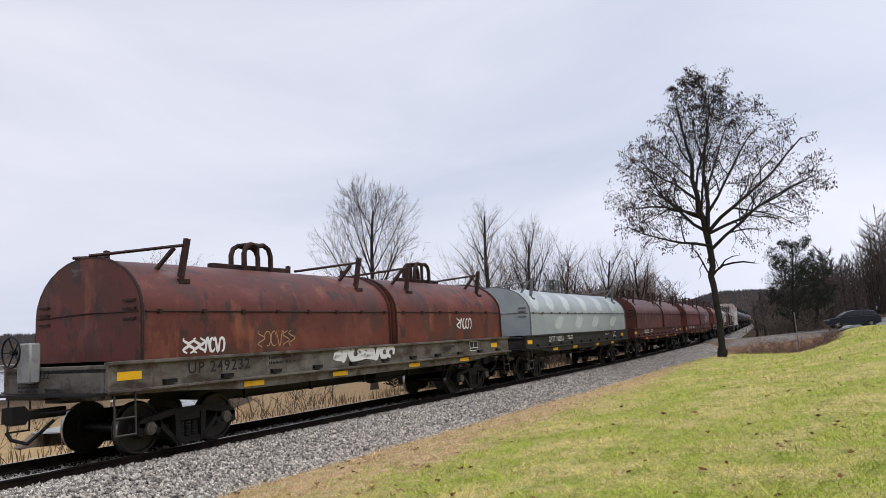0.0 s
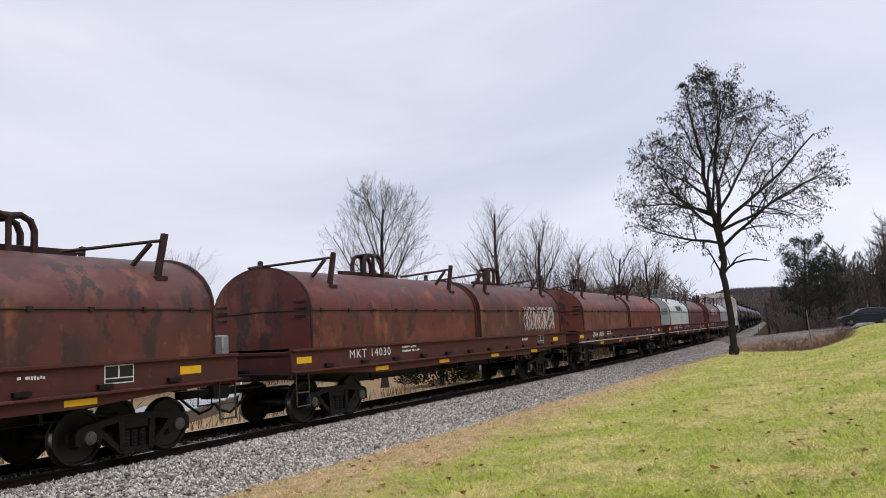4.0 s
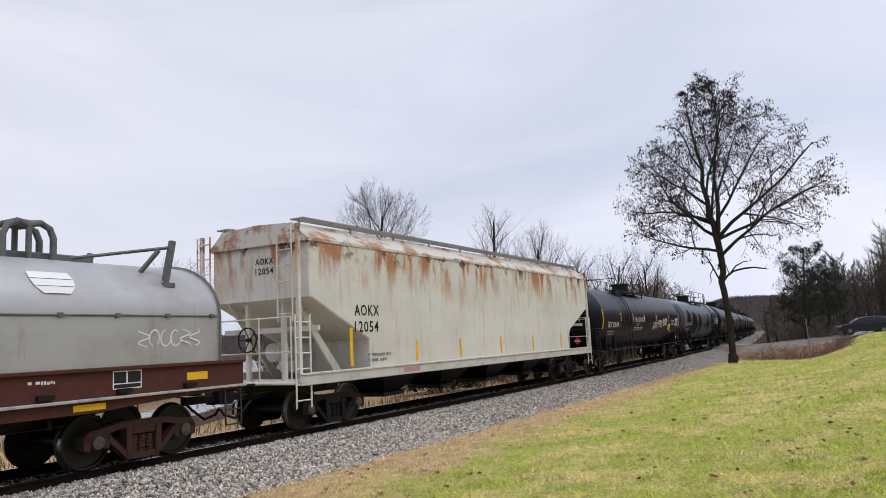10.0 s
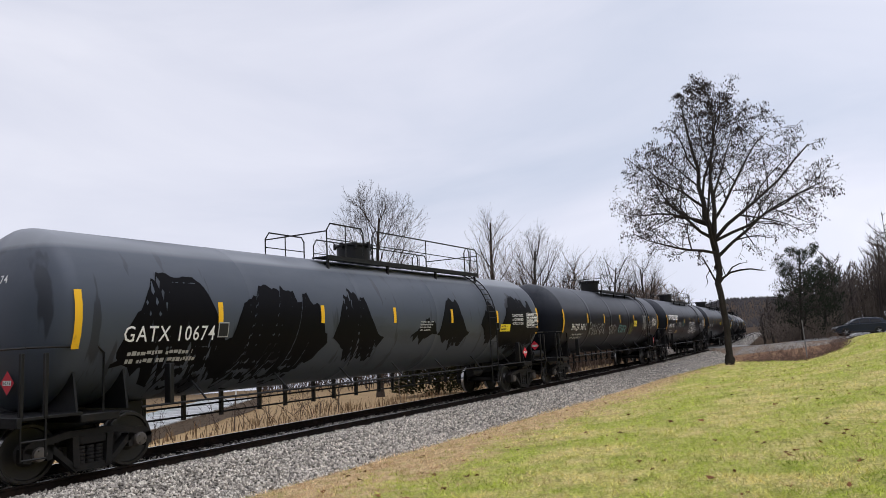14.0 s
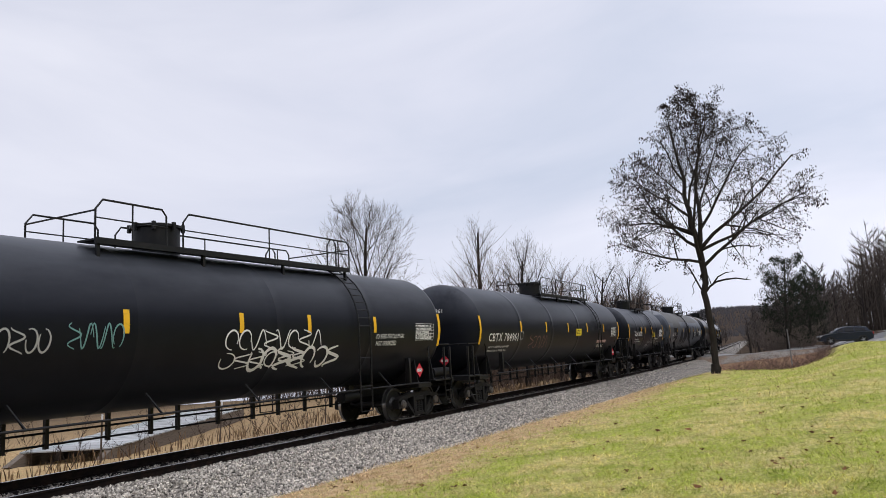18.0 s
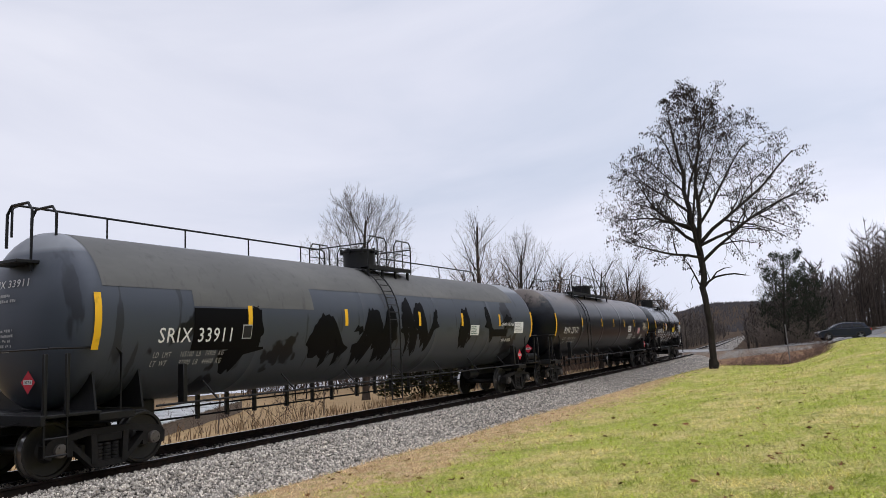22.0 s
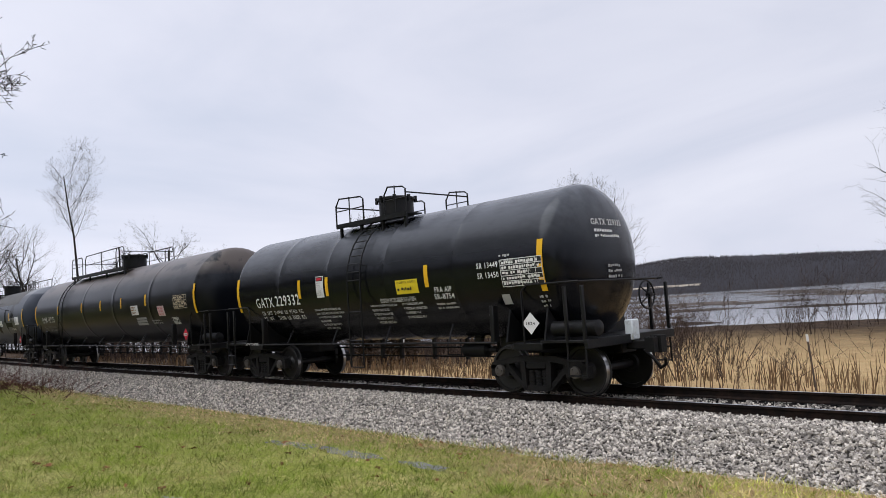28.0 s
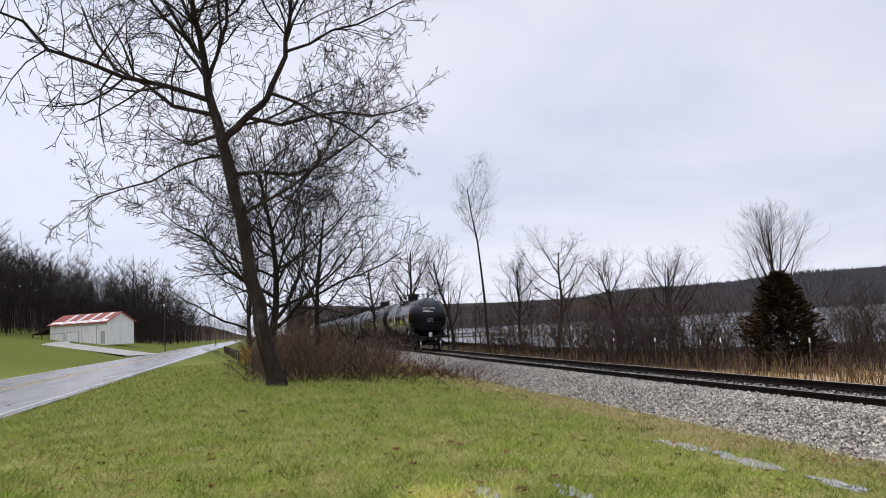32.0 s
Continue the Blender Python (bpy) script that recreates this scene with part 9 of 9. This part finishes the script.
    for px, py in pts:
        part("post", pm, wood, gr, m=pose(px, py, ground_z(px, py)))
    part("object_marker", box(bmnew(), pts[0][0] + 0.10, pts[0][0] + 0.13, pts[0][1] - 0.3, pts[0][1] + 0.3, ground_z(*pts[0]) + 0.2, ground_z(*pts[0]) + 1.0, 0.01), material("yellow marker plate", (0.70, 0.42, 0.02), 0.5, layers=(((0.03, 0.03, 0.03), (1, 6, 6), 0.55, 0.58, 0.9),)), gr, "yellow object marker")
    # old dock section lying in the field
    t = thing("dock_section", "old wooden dock section with wet pale top lying in the field", "dock", m=pose(20.5, 25.2, ground_z(20.5, 25.2) - 0.05, 0, 0, 31))
    grey = material("weathered grey timber", (0.17, 0.14, 0.115), 0.85, layers=(((0.08, 0.065, 0.055), (2, 20, 20), 0.45, 0.7, 0.8),), bump=(20, 0.3))
    for yy in (-1.3, 1.3):
        part("side_beam", extrude(bmnew(), [(-8.3, 0.28), (-7.2, 0.0), (9, 0.0), (9, 0.55), (-7.4, 0.55)], yy - 0.1, yy + 0.1), grey, t)
    plank = finish(box(bmnew(), -0.13, 0.13, -1.4, 1.4, 0.55, 0.60, 0.008), name="plank")
    wet = material("wet bleached planks", (0.33, 0.33, 0.33), 0.35, layers=(((0.17, 0.24, 0.23), (3, 1, 1), 0.5, 0.7, 0.7),), island=0.25)
    for k in range(58):
        part("plank", plank, wet, t, m=pose(-7.3 + k * 0.28, random.uniform(-0.06, 0.06), random.uniform(-0.01, 0.02), 0, 0, random.uniform(-1.5, 1.5)))


def build_suv():
    x, y = polar(89.1, 77)
    t = thing("parked_car", "dark blue compact crossover waiting on the lane", "car", m=pose(x, y, 0.67, 0, 0, 104))
    paint = material("dark blue metallic paint", (0.006, 0.010, 0.022), 0.32, 0.0, layers=(((0.008, 0.014, 0.03), 2, 0.45, 0.7, 0.6),), coat=0.3)
    plastic = material("black cladding", (0.02, 0.02, 0.02), 0.7)
    glass = material("dark car glass", (0.008, 0.009, 0.011), 0.12, spec=0.35)
    # side outline, front towards +x
    L = 2.22
    low = [(-L, 0.42), (-L - 0.02, 0.75), (-L + 0.06, 0.98), (-L + 0.02, 1.05), (0.95, 1.02), (1.95, 0.86), (L, 0.66), (L - 0.02, 0.36), (1.8, 0.24), (-1.8, 0.26)]
    b = bmnew()
    rows = []
    for yy, k in ((-0.89, 0.94), (-0.86, 0.985), (-0.6, 1.0), (0.6, 1.0), (0.86, 0.985), (0.89, 0.94)):
        rows.append([b.verts.new((px * (0.985 if abs(yy) > 0.8 else 1), yy, 0.62 + (pz - 0.62) * k)) for px, pz in low])
    for p, q in zip(rows, rows[1:]):
        for i in range(len(low)):
            b.faces.new((p[i], p[(i + 1) % len(low)], q[(i + 1) % len(low)], q[i]))
    b.faces.new(rows[0][::-1])
    b.faces.new(rows[-1])
    bmesh.ops.recalc_face_normals(b, faces=b.faces)
    part("body", b, paint, t)
    cab = [(-L + 0.12, 1.03), (-L + 0.42, 1.44), (-1.2, 1.56), (-0.2, 1.58), (0.42, 1.46), (1.12, 1.02)]
    b = bmnew()
    rows = []
    for yy, s in ((-0.80, 0), (-0.66, 1), (0.66, 1), (0.80, 0)):
        rows.append([b.verts.new((px, (yy if pz < 1.1 else math.copysign(0.60 if s else 0.66, yy)), pz - (0.0 if s else 0.03))) for px, pz in cab])
    for p, q in zip(rows, rows[1:]):
        for i in range(len(cab) - 1):
            b.faces.new((p[i], p[i + 1], q[i + 1], q[i]))
    b.faces.new(rows[0][::-1])
    b.faces.new(rows[-1])
    bmesh.ops.recalc_face_normals(b, faces=b.faces)
    part("cabin", b, paint, t)
    for yy in (-1, 1):
        for q in (((-1.72, 1.10), (-1.45, 1.38), (-0.78, 1.45), (-0.74, 1.10)), ((-0.66, 1.10), (-0.68, 1.455), (-0.15, 1.47), (0.12, 1.44), (0.10, 1.10)), ((0.18, 1.10), (0.20, 1.43), (0.40, 1.38), (0.88, 1.10))):
            b = bmnew()
            f = [b.verts.new((px, yy * (0.815 - (pz - 1.03) * 0.33 + 0.012), pz)) for px, pz in q]
            b.faces.new(f if yy < 0 else f[::-1])
            part("side_window", b, glass, t)
        part("roof_rail", tube(bmnew(), [(-1.35, yy * 0.58, 1.56), (-1.2, yy * 0.60, 1.64), (0.0, yy * 0.60, 1.65), (0.25, yy * 0.58, 1.55)], 0.022, 6), plastic, t)
        part("mirror", box(bmnew(), 0.72, 0.90, min(yy * 0.86, yy * 1.02), max(yy * 0.86, yy * 1.02), 1.06, 1.20, 0.03), paint, t)
        part("sill_cladding", box(bmnew(), -1.0, 1.0, min(yy * 0.84, yy * 0.905), max(yy * 0.84, yy * 0.905), 0.26, 0.42, 0.02), plastic, t)
        part("headlight", box(bmnew(), 1.78, 2.17, min(yy * 0.58, yy * 0.86), max(yy * 0.58, yy * 0.86), 0.68, 0.80, 0.03), material("clear headlight", (0.6, 0.62, 0.62), 0.15), t)
        part("tail_light", box(bmnew(), -2.24, -1.95, min(yy * 0.62, yy * 0.875), max(yy * 0.62, yy * 0.875), 0.80, 0.98, 0.02), material("red tail light", (0.35, 0.02, 0.02), 0.2), t)
        part("door_handle", box(bmnew(), -0.45, -0.25, min(yy * 0.88, yy * 0.915), max(yy * 0.88, yy * 0.915), 0.90, 0.93, 0.008), paint, t)
        for wx in (-1.33, 1.36):
            arch = lathe(bmnew(), ((min(yy * 0.80, yy * 0.91), 0.40), (max(yy * 0.80, yy * 0.91), 0.40)), (wx, 0, 0.36), "Y", 24)
            part("wheel_arch", arch, plastic, t)
            w = part("wheel", lathe(bmnew(), ((yy * 0.70, 0.22), (yy * 0.70, 0.33), (yy * 0.74, 0.345), (yy * 0.90, 0.345), (yy * 0.925, 0.33), (yy * 0.925, 0.22)), (wx, 0, 0.345), "Y", 24), material("tyre rubber", (0.02, 0.02, 0.02), 0.85), t)
            rim = bmnew()
            lathe(rim, ((yy * 0.90, 0.06), (yy * 0.935, 0.05)), (wx, 0, 0.345), "Y", 10)
            for k in range(5):
                a = k * 1.2566
                tube(rim, [(wx, yy * 0.925, 0.345), (wx + 0.22 * math.cos(a), yy * 0.93, 0.345 + 0.22 * math.sin(a))], 0.032, 5)
            part("rim", rim, material("alloy rim", (0.30, 0.30, 0.305), 0.45, 0.8), w)
    b = bmnew()
    b.faces.new([b.verts.new(v) for v in ((1.13, -0.72, 1.05), (1.13, 0.72, 1.05), (0.47, 0.58, 1.45), (0.47, -0.58, 1.45))])
    part("windscreen", b, glass, t)
    part("grille", box(bmnew(), 2.16, 2.235, -0.5, 0.5, 0.46, 0.70, 0.02), plastic, t)
    part("number_plate", box(bmnew(), 2.22, 2.25, -0.16, 0.16, 0.40, 0.50), material("blank plate", (0.5, 0.5, 0.5), 0.5), t)


build_roads()
build_barn()
build_posts()
build_suv()
build_plants()
build_lawn()
build_stones()

motions()
